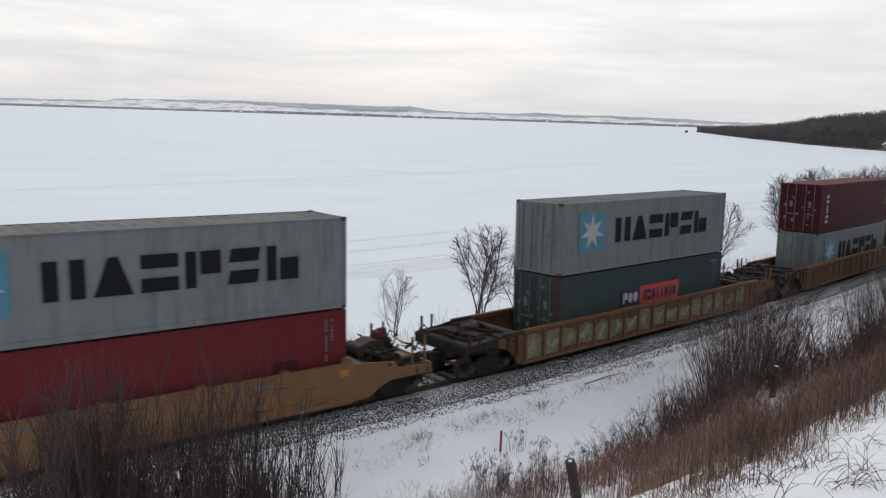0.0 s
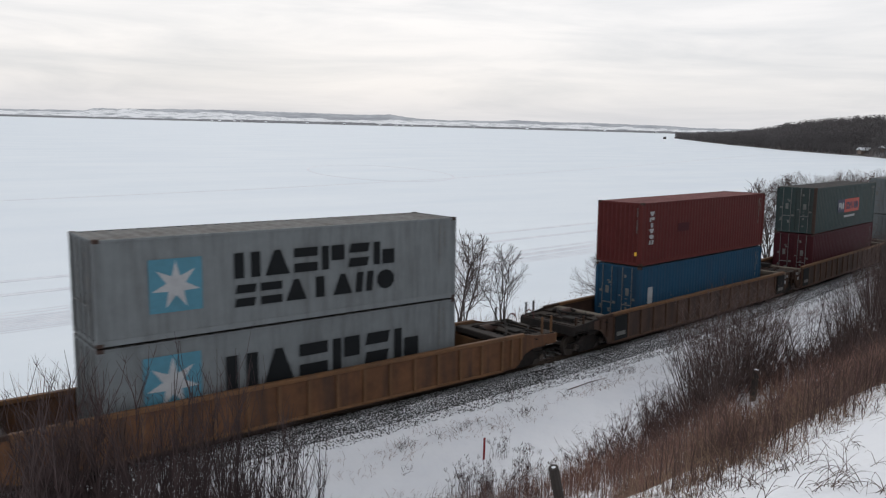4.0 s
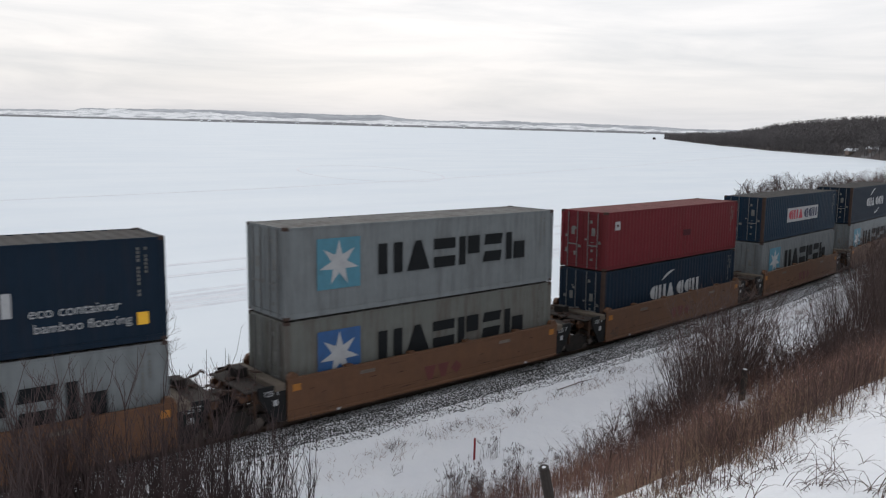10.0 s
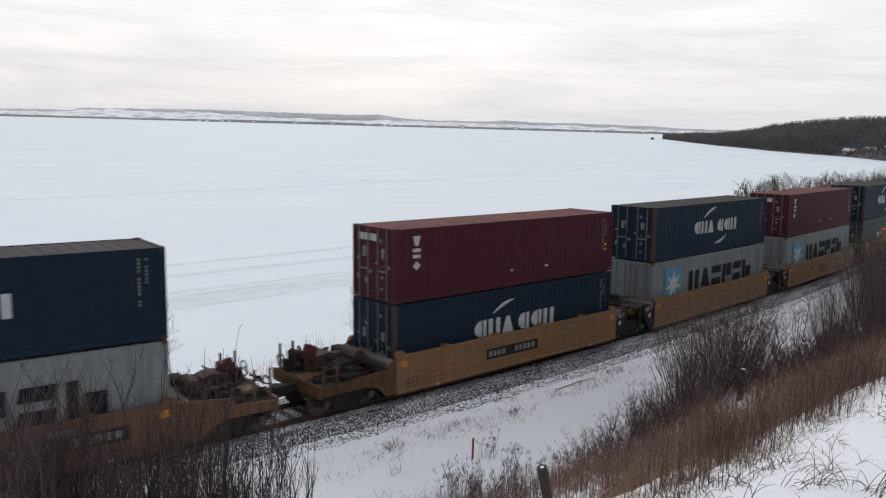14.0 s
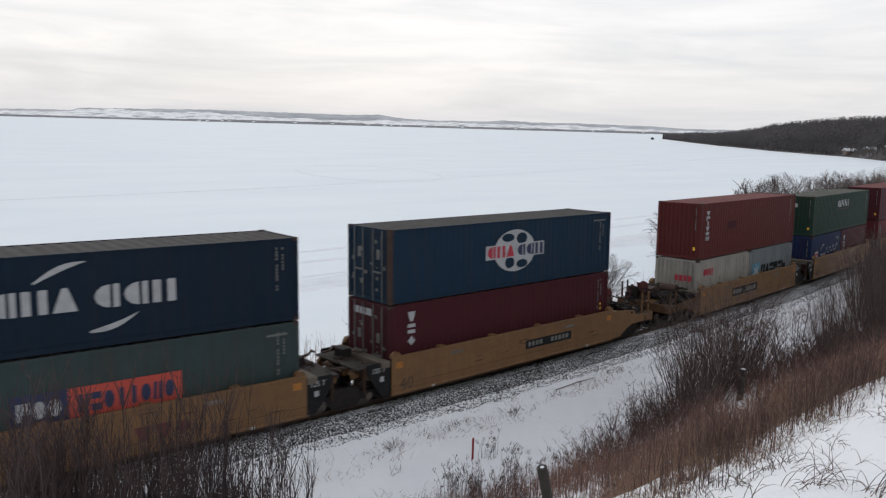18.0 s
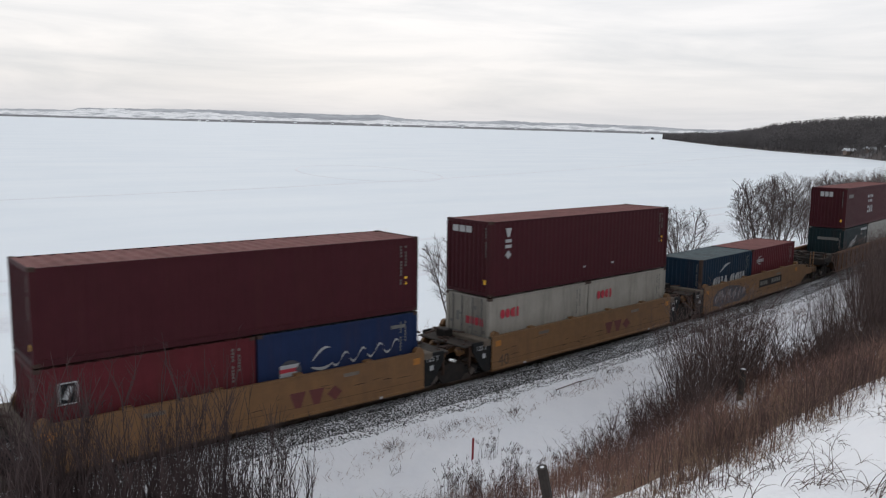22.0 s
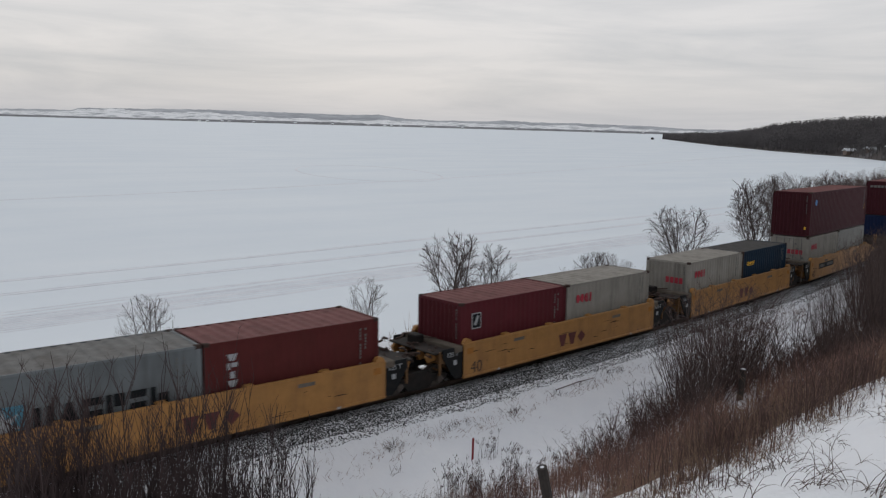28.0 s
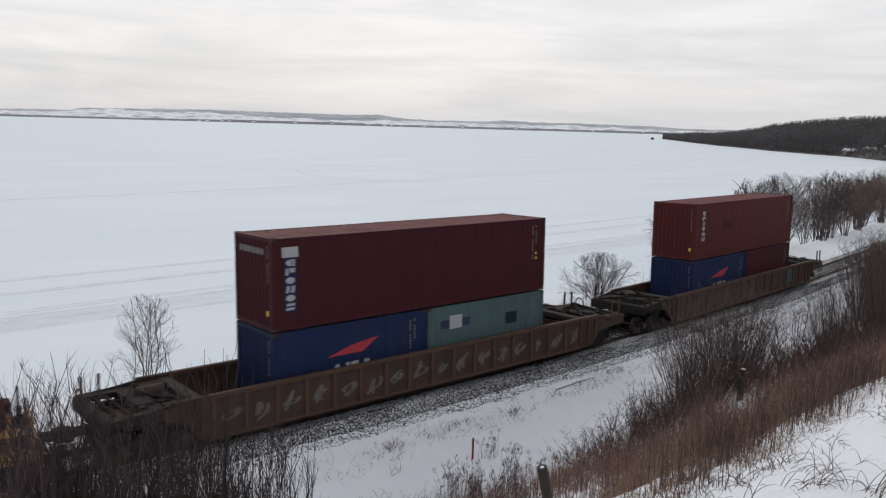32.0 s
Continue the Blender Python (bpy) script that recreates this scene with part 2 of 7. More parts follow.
WILLOW = material("willow_bark", (0.078, 0.054, 0.050), 0.9, 0, 0.3, 6.0, 0, 0, None, 0, 1, 0, 0.2)
DARKTWIG = material("dark_tree_twigs", (0.074, 0.056, 0.052), 0.9, 0, 0.3, 3.0, 0, 0, None, 0, 1, 0, 0.2)
SAPLING = material("dark_sapling_bark", (0.042, 0.029, 0.029), 0.9, 0, 0.3, 6.0, 0, 0, None, 0, 1, 0, 0.2)
TWIG = material("dull_brown_twigs", (0.112, 0.080, 0.072), 0.9, 0, 0.3, 3.0, 0, 0, None, 0, 1, 0, 0.2)
WEED = material("dry_brown_weeds", (0.204, 0.119, 0.091), 0.95, 0, 0.3, 1.5, 0, 0, None, 0, 1, 0, 0, 0.45)
STRAW = material("pale_dry_grass", (0.205, 0.138, 0.092), 0.95, 0, 0.3, 1.5, 0, 0, None, 0, 1, 0, 0, 0.4)
FOREST = material("bare_woodland", (0.125, 0.115, 0.116), 0.95, 0, 0.25, 0.02, 0, 0, None, 0, 1, 0, 0, 0.2)
STONE = material("ballast_stone", (0.042, 0.043, 0.041), 0.9, 0, 0.3, 5.0, 0, 0, None, 0, 1, 0, 0, 0.5)
STALK = material("dark_dead_stalks", (0.056, 0.036, 0.033), 0.95, 0, 0.3, 1.5, 0, 0, None, 0, 1, 0, 0, 0.35)
POST = material("weathered_post_wood", (0.042, 0.035, 0.031), 0.9, 0, 0.3, 8.0, 0.4, 30)


def two_tone(name, a, b, scale, lo, hi, rough=0.9, detail=8.0, bump=0.3, bump_scale=3.0, dist=0.05, stretch=(1, 1, 1)):
    """Two surfaces that lie in patches: snow and stones, snow and earth, fields and woods."""
    m = bpy.data.materials.new(name)
    m.use_nodes = True
    nt = m.node_tree
    N, L = nt.nodes.new, nt.links.new
    p = nt.nodes["Principled BSDF"]
    p.inputs["Roughness"].default_value, p.inputs["Specular IOR Level"].default_value = rough, 0.2
    co, mp, n, r, mx = N("ShaderNodeTexCoord"), N("ShaderNodeMapping"), N("ShaderNodeTexNoise"), N("ShaderNodeMapRange"), N("ShaderNodeMix")
    mp.inputs["Scale"].default_value = stretch
    L(co.outputs["Object"], mp.inputs[0])
    L(mp.outputs[0], n.inputs["Vector"])
    n.inputs["Scale"].default_value, n.inputs["Detail"].default_value, n.inputs["Roughness"].default_value = scale, detail, 0.65
    r.inputs["From Min"].default_value, r.inputs["From Max"].default_value = lo, hi
    L(n.outputs[0], r.inputs[0])
    mx.data_type = "RGBA"
    mx.inputs[6].default_value, mx.inputs[7].default_value = (*a, 1), (*b, 1)
    L(r.outputs[0], mx.inputs[0])
    L(mx.outputs[2], p.inputs["Base Color"])
    bn, bp = N("ShaderNodeTexNoise"), N("ShaderNodeBump")
    bn.inputs["Scale"].default_value, bn.inputs["Detail"].default_value = bump_scale, 6.0
    L(co.outputs["Object"], bn.inputs["Vector"])
    bp.inputs["Strength"].default_value, bp.inputs["Distance"].default_value = bump, dist
    L(bn.outputs[0], bp.inputs["Height"])
    L(bp.outputs[0], p.inputs["Normal"])
    return m


SNOW = two_tone("bank_snow", (0.80, 0.815, 0.845), (0.84, 0.85, 0.87), 0.8, 0.35, 0.65, 0.75, 8, 0.9, 1.6, 0.16)
ICE = two_tone("lake_snow", (0.752, 0.808, 0.852), (0.812, 0.858, 0.888), 0.02, 0.35, 0.65, 0.75, 9, 0.25, 0.5, 0.10, (1, 3, 1))
# greyer than the lake: the ruts' shade is put into this colour
RUT = two_tone("rut_shade_snow", (0.73, 0.75, 0.79), (0.82, 0.84, 0.87), 0.6, 0.4, 0.6, 0.8, 8, 0.4, 4.0, 0.05)
BALLAST = two_tone("snowy_ballast", (0.030, 0.031, 0.029), (0.74, 0.75, 0.78), 19.0, 0.47, 0.55, 0.9, 4, 0.9, 14.0, 0.08)
# distance haze is put into the hills' and ridge's grey-blue colours
HILLS = two_tone("far_hills_painted_haze", (0.34, 0.36, 0.38), (0.88, 0.89, 0.90), 0.016, 0.36, 0.52, 1.0, 8, 0.0, 1.0, 0.0, (1, 1, 4))
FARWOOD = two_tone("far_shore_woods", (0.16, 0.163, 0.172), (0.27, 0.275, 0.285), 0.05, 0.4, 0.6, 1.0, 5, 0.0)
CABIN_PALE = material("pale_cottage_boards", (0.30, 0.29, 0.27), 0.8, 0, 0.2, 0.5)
RIDGE = two_tone("far_ridge_painted_haze", (0.36, 0.375, 0.40), (0.52, 0.535, 0.56), 0.008, 0.4, 0.6, 1.0, 6, 0.0)


# ---- mesh helpers ----
def part(name, bm, mat, parent=None, label=""):
    """One bmesh, or one finished mesh, as one object under its thing."""
    if isinstance(bm, bmesh.types.BMesh):
        me = bpy.data.meshes.new(name)
        bmesh.ops.recalc_face_normals(bm, faces=bm.faces)
        bm.to_mesh(me)
        bm.free()
    else:
        me = bm
    if mat and not me.materials:
        me.materials.append(mat)
    ob = new(name, me)
    ob.parent = parent
    if label:
        ob["label"] = label
    return ob


def thing(name, label, category, group="", kind=""):
    ob = new(name)
    ob.empty_display_size = 0.2
    return tagged(ob, label, category, group, kind)


def box(bm, x0, x1, y0, y1, z0, z1):
    v = [bm.verts.new((x, y, z)) for x in (x0, x1) for y in (y0, y1) for z in (z0, z1)]
    for f in ((0, 1, 3, 2), (4, 6, 7, 5), (0, 4, 5, 1), (2, 3, 7, 6), (0, 2, 6, 4), (1, 5, 7, 3)):
        bm.faces.new([v[i] for i in f])
    return v


def boxes(*rows):
    bm = bmesh.new()
    for r in rows:
        box(bm, *r)
    return bm


def rounded(*rows, r=0.015):
    bm = boxes(*rows)
    bmesh.ops.bevel(bm, geom=list(bm.edges), offset=r, segments=1, affect="EDGES")
    return bm


def prism(bm, poly, axis, a, b):
    """A closed prism: poly in the plane across axis, from a to b along it."""
    def at(p, t):
        return {"x": (t, p[0], p[1]), "y": (p[0], t, p[1]), "z": (p[0], p[1], t)}[axis]
    lo = [bm.verts.new(at(p, a)) for p in poly]
    hi = [bm.verts.new(at(p, b)) for p in poly]
    n = len(poly)
    bm.faces.new(lo), bm.faces.new(hi[::-1])
    for i in range(n):
        bm.faces.new((lo[i], hi[i], hi[(i + 1) % n], lo[(i + 1) % n]))
    return bm


def cyl(bm, p, q, r, n=8, r2=None):
    p, q = Vector(p), Vector(q)
    w = (q - p).normalized()
    u = w.orthogonal().normalized()
    v = w.cross(u)
    rings = []
    for c, rad in ((p, r), (q, r if r2 is None else r2)):
        rings.append([bm.verts.new(c + (u * math.cos(a) + v * math.sin(a)) * rad) for a in [2 * math.pi * i / n for i in range(n)]])
    bm.faces.new(rings[0]), bm.faces.new(rings[1][::-1])
    for i in range(n):
        bm.faces.new((rings[0][i], rings[1][i], rings[1][(i + 1) % n], rings[0][(i + 1) % n]))
    return bm


def sheet_mesh(name, verts, faces, mat, smooth=False):
    me = bpy.data.meshes.new(name)
    me.from_pydata(verts, [], faces)
    me.materials.append(mat)
    if smooth:
        me.polygons.foreach_set("use_smooth", [True] * len(faces))
    me.update()
    return me


# ---- the track's line: it bends away from the camera's side and straightens ----
CURVE, EASE, CANT, GRADE = 4.7167e-3, -5.1624e-5, 0.0271, -0.002866
_u = np.linspace(-80.0, 260.0, 6801)
_kk = np.where(_u < 0, CURVE, np.maximum(CURVE + EASE * _u, 0.0))
_kk = np.where(_u < -40, 0.0, _kk)
_du = _u[1] - _u[0]
_i0 = int(np.argmin(abs(_u)))
_sl = np.cumsum(_kk) * _du
_sl -= _sl[_i0]
_yy = np.cumsum(_sl) * _du
_yy -= _yy[_i0]
_ss = np.cumsum(np.sqrt(1 + _sl ** 2)) * _du
_ss -= _ss[_i0]
S_LO, S_HI = float(_ss[0]) + 1, float(_ss[-1]) - 1


def on_track(s):
    """Place x, y and heading of the track's middle at the distance s along it."""
    c = min(max(s, S_LO), S_HI)
    x, y, h = float(np.interp(c, _ss, _u)), float(np.interp(c, _ss, _yy)), math.atan(float(np.interp(c, _ss, _sl)))
    d = s - c
    return x + d * math.cos(h), y + d * math.sin(h), h


def grade(x):
    return GRADE * min(max(x, -60.0), 140.0)


def beside(s, lat, z=0.0):
    """The point lat metres to the lake's side of the track at s."""
    x, y, h = on_track(s)
    return Vector((x - lat * math.sin(h), y + lat * math.cos(h), z))


def ride(s):
    """The pose of a vehicle whose middle is at s, leaning with the rails."""
    x, y, h = on_track(s)
    return Matrix.Translation((x, y, grade(x))) @ Matrix.Rotation(h, 4, "Z") @ Matrix.Rotation(-math.atan(GRADE), 4, "Y") @ Matrix.Rotation(-CANT, 4, "X")


# ---- ground, lake, distance ----
PROFILE = ((-700, 11.0), (-60, 8.6), (-30, 8.0), (-22.6, 7.8), (-20.5, 7.42), (-19, 6.65), (-17.5, 5.5), (-16, 4.35), (-13, 2.3), (-10, 0.42), (-8.3, -0.42),
           (-7, -0.85), (-5, -0.98), (-4, -0.90), (-3.1, -0.77), (-2.6, -0.67), (-2.0, -0.38), (-1.75, -0.34), (1.9, -0.36), (3.2, -0.85), (5, -0.75), (7, -0.7), (9, -1.7), (12, -3.15), (16, -3.6))
P_LAT, P_Z = [p[0] for p in PROFILE], [p[1] for p in PROFILE]


def ground_z(s, lat):
    z = float(np.interp(lat, P_LAT, P_Z))
    x, _, _ = on_track(s)
    rough = min(max((abs(lat) - 3.0) / 3.0, 0), 1)
    if lat < -6:
        z += 0.22 * rough * noise.noise(Vector((s * 0.23, lat * 0.3, 1.7)))
    z += 0.10 * rough * noise.noise(Vector((s * 0.6, lat * 0.6, 5.1))) + 0.03 * rough * noise.noise(Vector((s * 2.3, lat * 2.3, 9.1)))
    return z + grade(x) * max(0.0, 1 - max(abs(lat) - 3, 0) / 12)


def build_ground():
    ss = [-400, -250, -150, -100, -70, -50, -35] + [-25 + 0.6 * i for i in range(160)] + [72 + 2.0 * i for i in range(40)] + [155, 175, 200, 240, 300, 420, 600]
    ls = [-700, -400, -250, -150, -100, -70, -50, -40, -34, -30, -27] + [-25 + 0.5 * i for i in range(43)] + [-3.6, -3.1, -2.6, -2.0, -1.75, -1, 0, 1, 1.9, 2.6, 3.2, 4] + [4.8 + 0.8 * i for i in range(12)] + [16.0]
    verts, faces = [], []
    for s in ss:
        for l in ls:
            p = beside(s, l)
            verts.append((p.x, p.y, ground_z(s, l)))
    n = len(ls)
    for i in range(len(ss) - 1):
        for j in range(n - 1):
            a = i * n + j
            faces.append((a, a + n, a + n + 1, a + 1))
    ob = new("ground", sheet_mesh("ground", verts, faces, SNOW, True))
    tagged(ob, "snow-covered railway bank sloping down to a frozen lake", "ground", kind="structure")


def build_lake():
    xs = [-4600, -2500, -1200, -600, -300, -120, 0, 120, 300, 600, 1200, 2500, 4600]
    ys = [-30, 60, 150, 300, 600, 1200, 2400, 3600, 4700]
    verts = [(x, y, -3.0) for x in xs for y in ys]
    n = len(ys)
    faces = [(i * n + j, (i + 1) * n + j, (i + 1) * n + j + 1, i * n + j + 1) for i in range(len(xs) - 1) for j in range(n - 1)]
    tagged(new("water", sheet_mesh("water", verts, faces, ICE)), "wide frozen lake under smooth wind-packed snow", "lake", kind="structure")


def ribbon(name, pts, width, mat, lift, label, wobble=0.15):
    """A shallow track pressed into the lake's snow, with a raised berm at each edge."""
    verts, faces = [], []
    n = len(pts)
    for i, p in enumerate(pts):
        a, b = Vector(pts[max(i - 1, 0)]), Vector(pts[min(i + 1, n - 1)])
        d = (b - a).normalized()
        q = Vector((-d.y, d.x))
        w = width * (1 + wobble * noise.noise(Vector((p[0] * 0.1, p[1] * 0.1, 2.0))))
        for k, h in ((-0.5, 0.0), (-0.42, 0.05 * width), (-0.3, 0.004), (0.3, 0.004), (0.42, 0.05 * width), (0.5, 0.0)):
            verts.append((p[0] + q.x * w * k, p[1] + q.y * w * k, -3.0 + lift + h))
    for i in range(n - 1):
        for k in range(5):
            a = i * 6 + k
            faces.append((a, a + 1, a + 7, a + 6))
    tagged(new(name, sheet_mesh(name, verts, faces, mat)), label, "snow track", "tracks across the lake", "structure")


def build_tracks():
    def line(pts, step=4.0):
        out = []
        for a, b in zip(pts, pts[1:]):
            a, b = Vector(a), Vector(b)
            k = max(2, int((b - a).length / step))
            out += [tuple(a.lerp(b, i / k)) for i in range(k)]
        return out + [pts[-1]]
    road = "packed vehicle rut running along the snowy lake"
    for lat0, w in ((42.6, 0.75), (37.6, 0.8), (31.4, 0.3), (30.6, 0.35), (29.4, 0.4), (28.6, 0.3), (27.4, 0.3), (31.9, 0.2), (30.1, 0.22), (29.8, 0.2), (28.2, 0.25), (27.8, 0.2), (26.9, 0.2)):
        pts = []
        for i in range(90):
            s = -60 + 4.0 * i
            y0 = 43.2 + (lat0 - 42.6) + (s - 8) * 0.075 + 0.0003 * (s - 8) ** 2 + 0.5 * noise.noise(Vector((s * 0.04, lat0, 0)))
            pts.append((s, y0))
        ribbon("ice_road_rut", pts, w, RUT, 0.004, road)
    thin = line([(-150, 92), (16, 105.4), (60, 113), (108, 125), (150, 138), (212, 158.5), (420, 240)], 5)
    ribbon("snowmobile_trail", thin, 0.7, RUT, 0.004, "single thin snowmobile trail crossing the lake")
    loop = [(104 + 10.5 * math.cos(a) + 15 * math.sin(a), 149.5 - 18 * math.cos(a) + 24.5 * math.sin(a)) for a in [2 * math.pi * i / 60 for i in range(61)]]
    ribbon("snowmobile_loop", loop, 0.6, RUT, 0.008, "round snowmobile loop on the lake's snow")


def polar(px, dist):
    """A point of the plain at a bearing given across the view, dist metres off."""
    a = radians(F_YAW) + math.atan((px - 784) / 1389.0)
    return EYE.x + dist * math.sin(a), EYE.y + dist * math.cos(a)


def build_distance():
    rnd = random.Random(5)
    # far shore: wooded strip, then hills with snowy fields, then a ridge paled by painted haze
    def range_of(name, mat, d0, d1, base, crest, label, step=8, jag=0.0, kind="structure"):
        verts, faces = [], []
        pxs = list(range(-900, 2300, step))
        for i, px in enumerate(pxs):
            top = crest(px) + jag * rnd.uniform(-1, 1)
            for d, z in ((d0, base), (d0 + (d1 - d0) * 0.15, base + (top - base) * 0.55), (d0 + (d1 - d0) * 0.6, top), (d1, base)):
                x, y = polar(px, d)
                verts.append((x, y, z))
        for i in range(len(pxs) - 1):
            for k in range(3):
                a = i * 4 + k
                faces.append((a, a + 4, a + 5, a + 1))
        tagged(new(name, sheet_mesh(name, verts, faces, mat, jag == 0)), label, "hills" if jag == 0 else "woods", kind=kind)

    def n(px, f, seed):
        return noise.noise(Vector((px * f, seed, 0.3)))
    LIFT = ((-900, 4), (0, 6), (128, 7), (142, 10.5), (350, 14), (490, 13.5), (600, 12.5), (640, 13), (667, 14.5), (710, 8.5), (770, 7), (860, 8), (880, 10.5), (930, 8.5), (1000, 9), (1130, 7.5), (1200, 4.5), (2300, 2))
    SLOPE = ((-900, 0.5), (90, 0.55), (150, 0.86), (215, 0.88), (260, 0.62), (310, 0.56), (370, 0.74), (430, 0.46), (480, 0.34), (640, 0.22), (700, 0.45), (800, 0.60), (880, 0.35), (1000, 0.55), (1120, 0.30), (2300, 0.5))

    def lift(px, far):
        return 9.5 + float(np.interp(px, [q for q, _ in LIFT], [q for _, q in LIFT])) * far / 1389.0
    range_of("backdrop_ridge", RIDGE, 4200, 4700, -3, lambda px: lift(px, 4500) + 2.0 * n(px, 0.03, 8) + 2.5 * n(px, 0.11, 2), "wooded ridge on the far horizon with haze in its colour", 5)
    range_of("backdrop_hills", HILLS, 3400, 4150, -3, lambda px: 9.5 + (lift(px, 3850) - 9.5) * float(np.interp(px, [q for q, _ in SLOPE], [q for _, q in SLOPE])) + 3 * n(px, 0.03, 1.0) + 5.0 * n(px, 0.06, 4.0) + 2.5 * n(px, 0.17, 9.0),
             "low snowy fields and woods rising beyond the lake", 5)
    # cottages scattered on the far shore
    for i in range(16):
        px = (352, 366, 392, 404, 447, 520, 585, 648, 676, 688, 704, 745, 812, 905, 1040, 1128)[i]
        x, y = polar(px, 3120)
        h = thing("far_cottage", "tiny pale cottage on the far lakeshore", "house", "cottages on the far shore")
        h.matrix_basis = pose(x, y, -3.0, 0, 0, -36 + rnd.uniform(-20, 20))
        w = rnd.uniform(3, 6)
        part("wall", boxes((-w, w, -4, 4, -0.5, 3)), CABIN_PALE, h)
        part("roof", prism(bmesh.new(), [(-5, 2.8), (0, 5.4), (5, 2.8), (5, 3.3), (0, 5.9), (-5, 3.3)], "x", -w - 0.6, w + 0.6), SNOWCAP, h, "snowy roof")
    range_of("far_shore_woods", FARWOOD, 3150, 3280, -3, lambda px: (3.6 if px < 330 else 4.8) + 0.9 * n(px, 0.03, 6.0) + (1.6 + 3.0 * max(0.0, n(px, 0.31, 2.5)) if 390 < px < 640 else 0), "dark strip of bare woods along the far lakeshore", 3, 0.6, "stuff")


build_ground()
build_lake()
build_tracks()
build_distance()

# ---- the railway ----
def build_railway():
    line = thing("railway_track", "single railway line on timber sleepers in snowy ballast", "railway track")
    line["kind"] = "structure"
    # ballast bed
    verts, faces = [], []
    ss = [-120 + 1.5 * i for i in range(240)]
    cross = ((-2.1, -0.54), (-1.9, -0.38), (-1.5, -0.135), (-0.95, -0.13), (-0.85, -0.18), (0.85, -0.18), (0.95, -0.13), (1.65, -0.15), (2.75, -0.66), (3.15, -0.92))
    for s in ss:
        for l, z in cross:
            j = 0.12 * noise.noise(Vector((s * 0.7, l, 3.3)))
            p = beside(s, l + (j if abs(l) > 2 else 0))
            x = p.x
            verts.append((p.x, p.y, z + grade(x) - l * CANT + (0.04 * noise.noise(Vector((s * 1.9, l * 2, 0.5))) if abs(l) < 2.9 else -0.03)))
    n = len(cross)
    for i in range(len(ss) - 1):
        for j in range(n - 1):
            a = i * n + j
            faces.append((a, a + n, a + n + 1, a + 1))
    bed = part("ballast_bed", sheet_mesh("ballast_bed", verts, faces, BALLAST), None, line, "grey crushed stone half buried in snow")
    # rails: head, web and foot
    prof = ((-0.07, -0.17), (-0.07, -0.155), (-0.012, -0.13), (-0.012, -0.045), (-0.036, -0.035), (-0.036, 0.0), (0.036, 0.0), (0.036, -0.035), (0.012, -0.045), (0.012, -0.13), (0.07, -0.155), (0.07, -0.17))
    for side in (-0.753, 0.753):
        verts, faces = [], []
        m = len(prof)
        for s in ss:
            for dl, z in prof:
                p = beside(s, side + dl)
                verts.append((p.x, p.y, z + grade(p.x) - side * CANT))
        for i in range(len(ss) - 1):
            for j in range(m):
                a, b = i * m + j, i * m + (j + 1) % m
                faces.append((a, a + m, b + m, b))
        part("rail", sheet_mesh("rail", verts, faces, RAIL), None, line, "worn steel rail")
    # loose stones on the shoulders, thinning into the snow
    rnd = random.Random(11)
    verts, faces = [], []
    for _ in range(17000):
        s = rnd.triangular(-3, 75, 14)
        l = -(1.42 + 0.92 * rnd.random() ** 1.25 + 0.10 * noise.noise(Vector((s * 0.9, 0.4, 2.0)))) if rnd.random() < 0.9 else rnd.uniform(1.7, 2.8)
        if -1.4 < l < 1.4:
            continue
        z = float(np.interp(abs(l), (0, 1.5, 1.9, 2.0, 2.1, 2.6, 3.1, 5), (-0.14, -0.14, -0.38, -0.432, -0.483, -0.74, -0.855, -1.1)))
        p = beside(s, l)
        r = rnd.uniform(0.013, 0.033)
        k = len(verts)
        a0 = rnd.uniform(0, 6)
        c = (p.x, p.y, z + grade(p.x) - l * CANT + r * 0.35)
        for i in range(4):
            a = a0 + i * 1.57 + rnd.uniform(-0.4, 0.4)
            verts.append((c[0] + r * math.cos(a), c[1] + r * math.sin(a), c[2] + rnd.uniform(-0.4, 0.3) * r))
        verts.append((c[0] + rnd.uniform(-0.3, 0.3) * r, c[1], c[2] + r * 0.8))
        verts.append((c[0], c[1], c[2] - r * 0.8))
        for i in range(4):
            faces.append((k + i, k + (i + 1) % 4, k + 4))
            faces.append((k + (i + 1) % 4, k + i, k + 5))
    st = part("ballast_stone", sheet_mesh("ballast_stone", verts, faces, STONE), None, line, "dark loose ballast stones")
    st["kind"] = "stuff"
    # sleepers, last
    me = None
    for i in range(290):
        s = -22 + 0.54 * i
        x, y, h = on_track(s)
        if me is None:
            ob = part("sleeper", rounded((-0.11, 0.11, -1.3, 1.3, -0.33, -0.155)), TIE, line)
            me = ob.data
        else:
            ob = part("sleeper", me, None, line)
        ob.matrix_basis = Matrix.Translation((x, y, grade(x))) @ Matrix.Rotation(h + 0.01 * math.sin(i * 7.3), 4, "Z") @ Matrix.Rotation(-CANT, 4, "X")


build_railway()

# ---- containers ----
WIDE = 1.219
CACHE = {}


def cached(key, make):
    """A mesh built once and shared by alike parts."""
    if key not in CACHE:
        bm = make()
        me = bpy.data.meshes.new(key[0])
        bmesh.ops.recalc_face_normals(bm, faces=bm.faces)
        bm.to_mesh(me)
        bm.free()
        CACHE[key] = me
    return CACHE[key]


def piece(name, key, make, mat, parent, label="", at=None):
    me = cached((name, mat.name) + key, make)
    if not me.materials:
        me.materials.append(mat)
    ob = new(name, me)
    ob.parent = parent
    if label:
        ob["label"] = label
    if at:
        ob.matrix_basis = at
    return ob


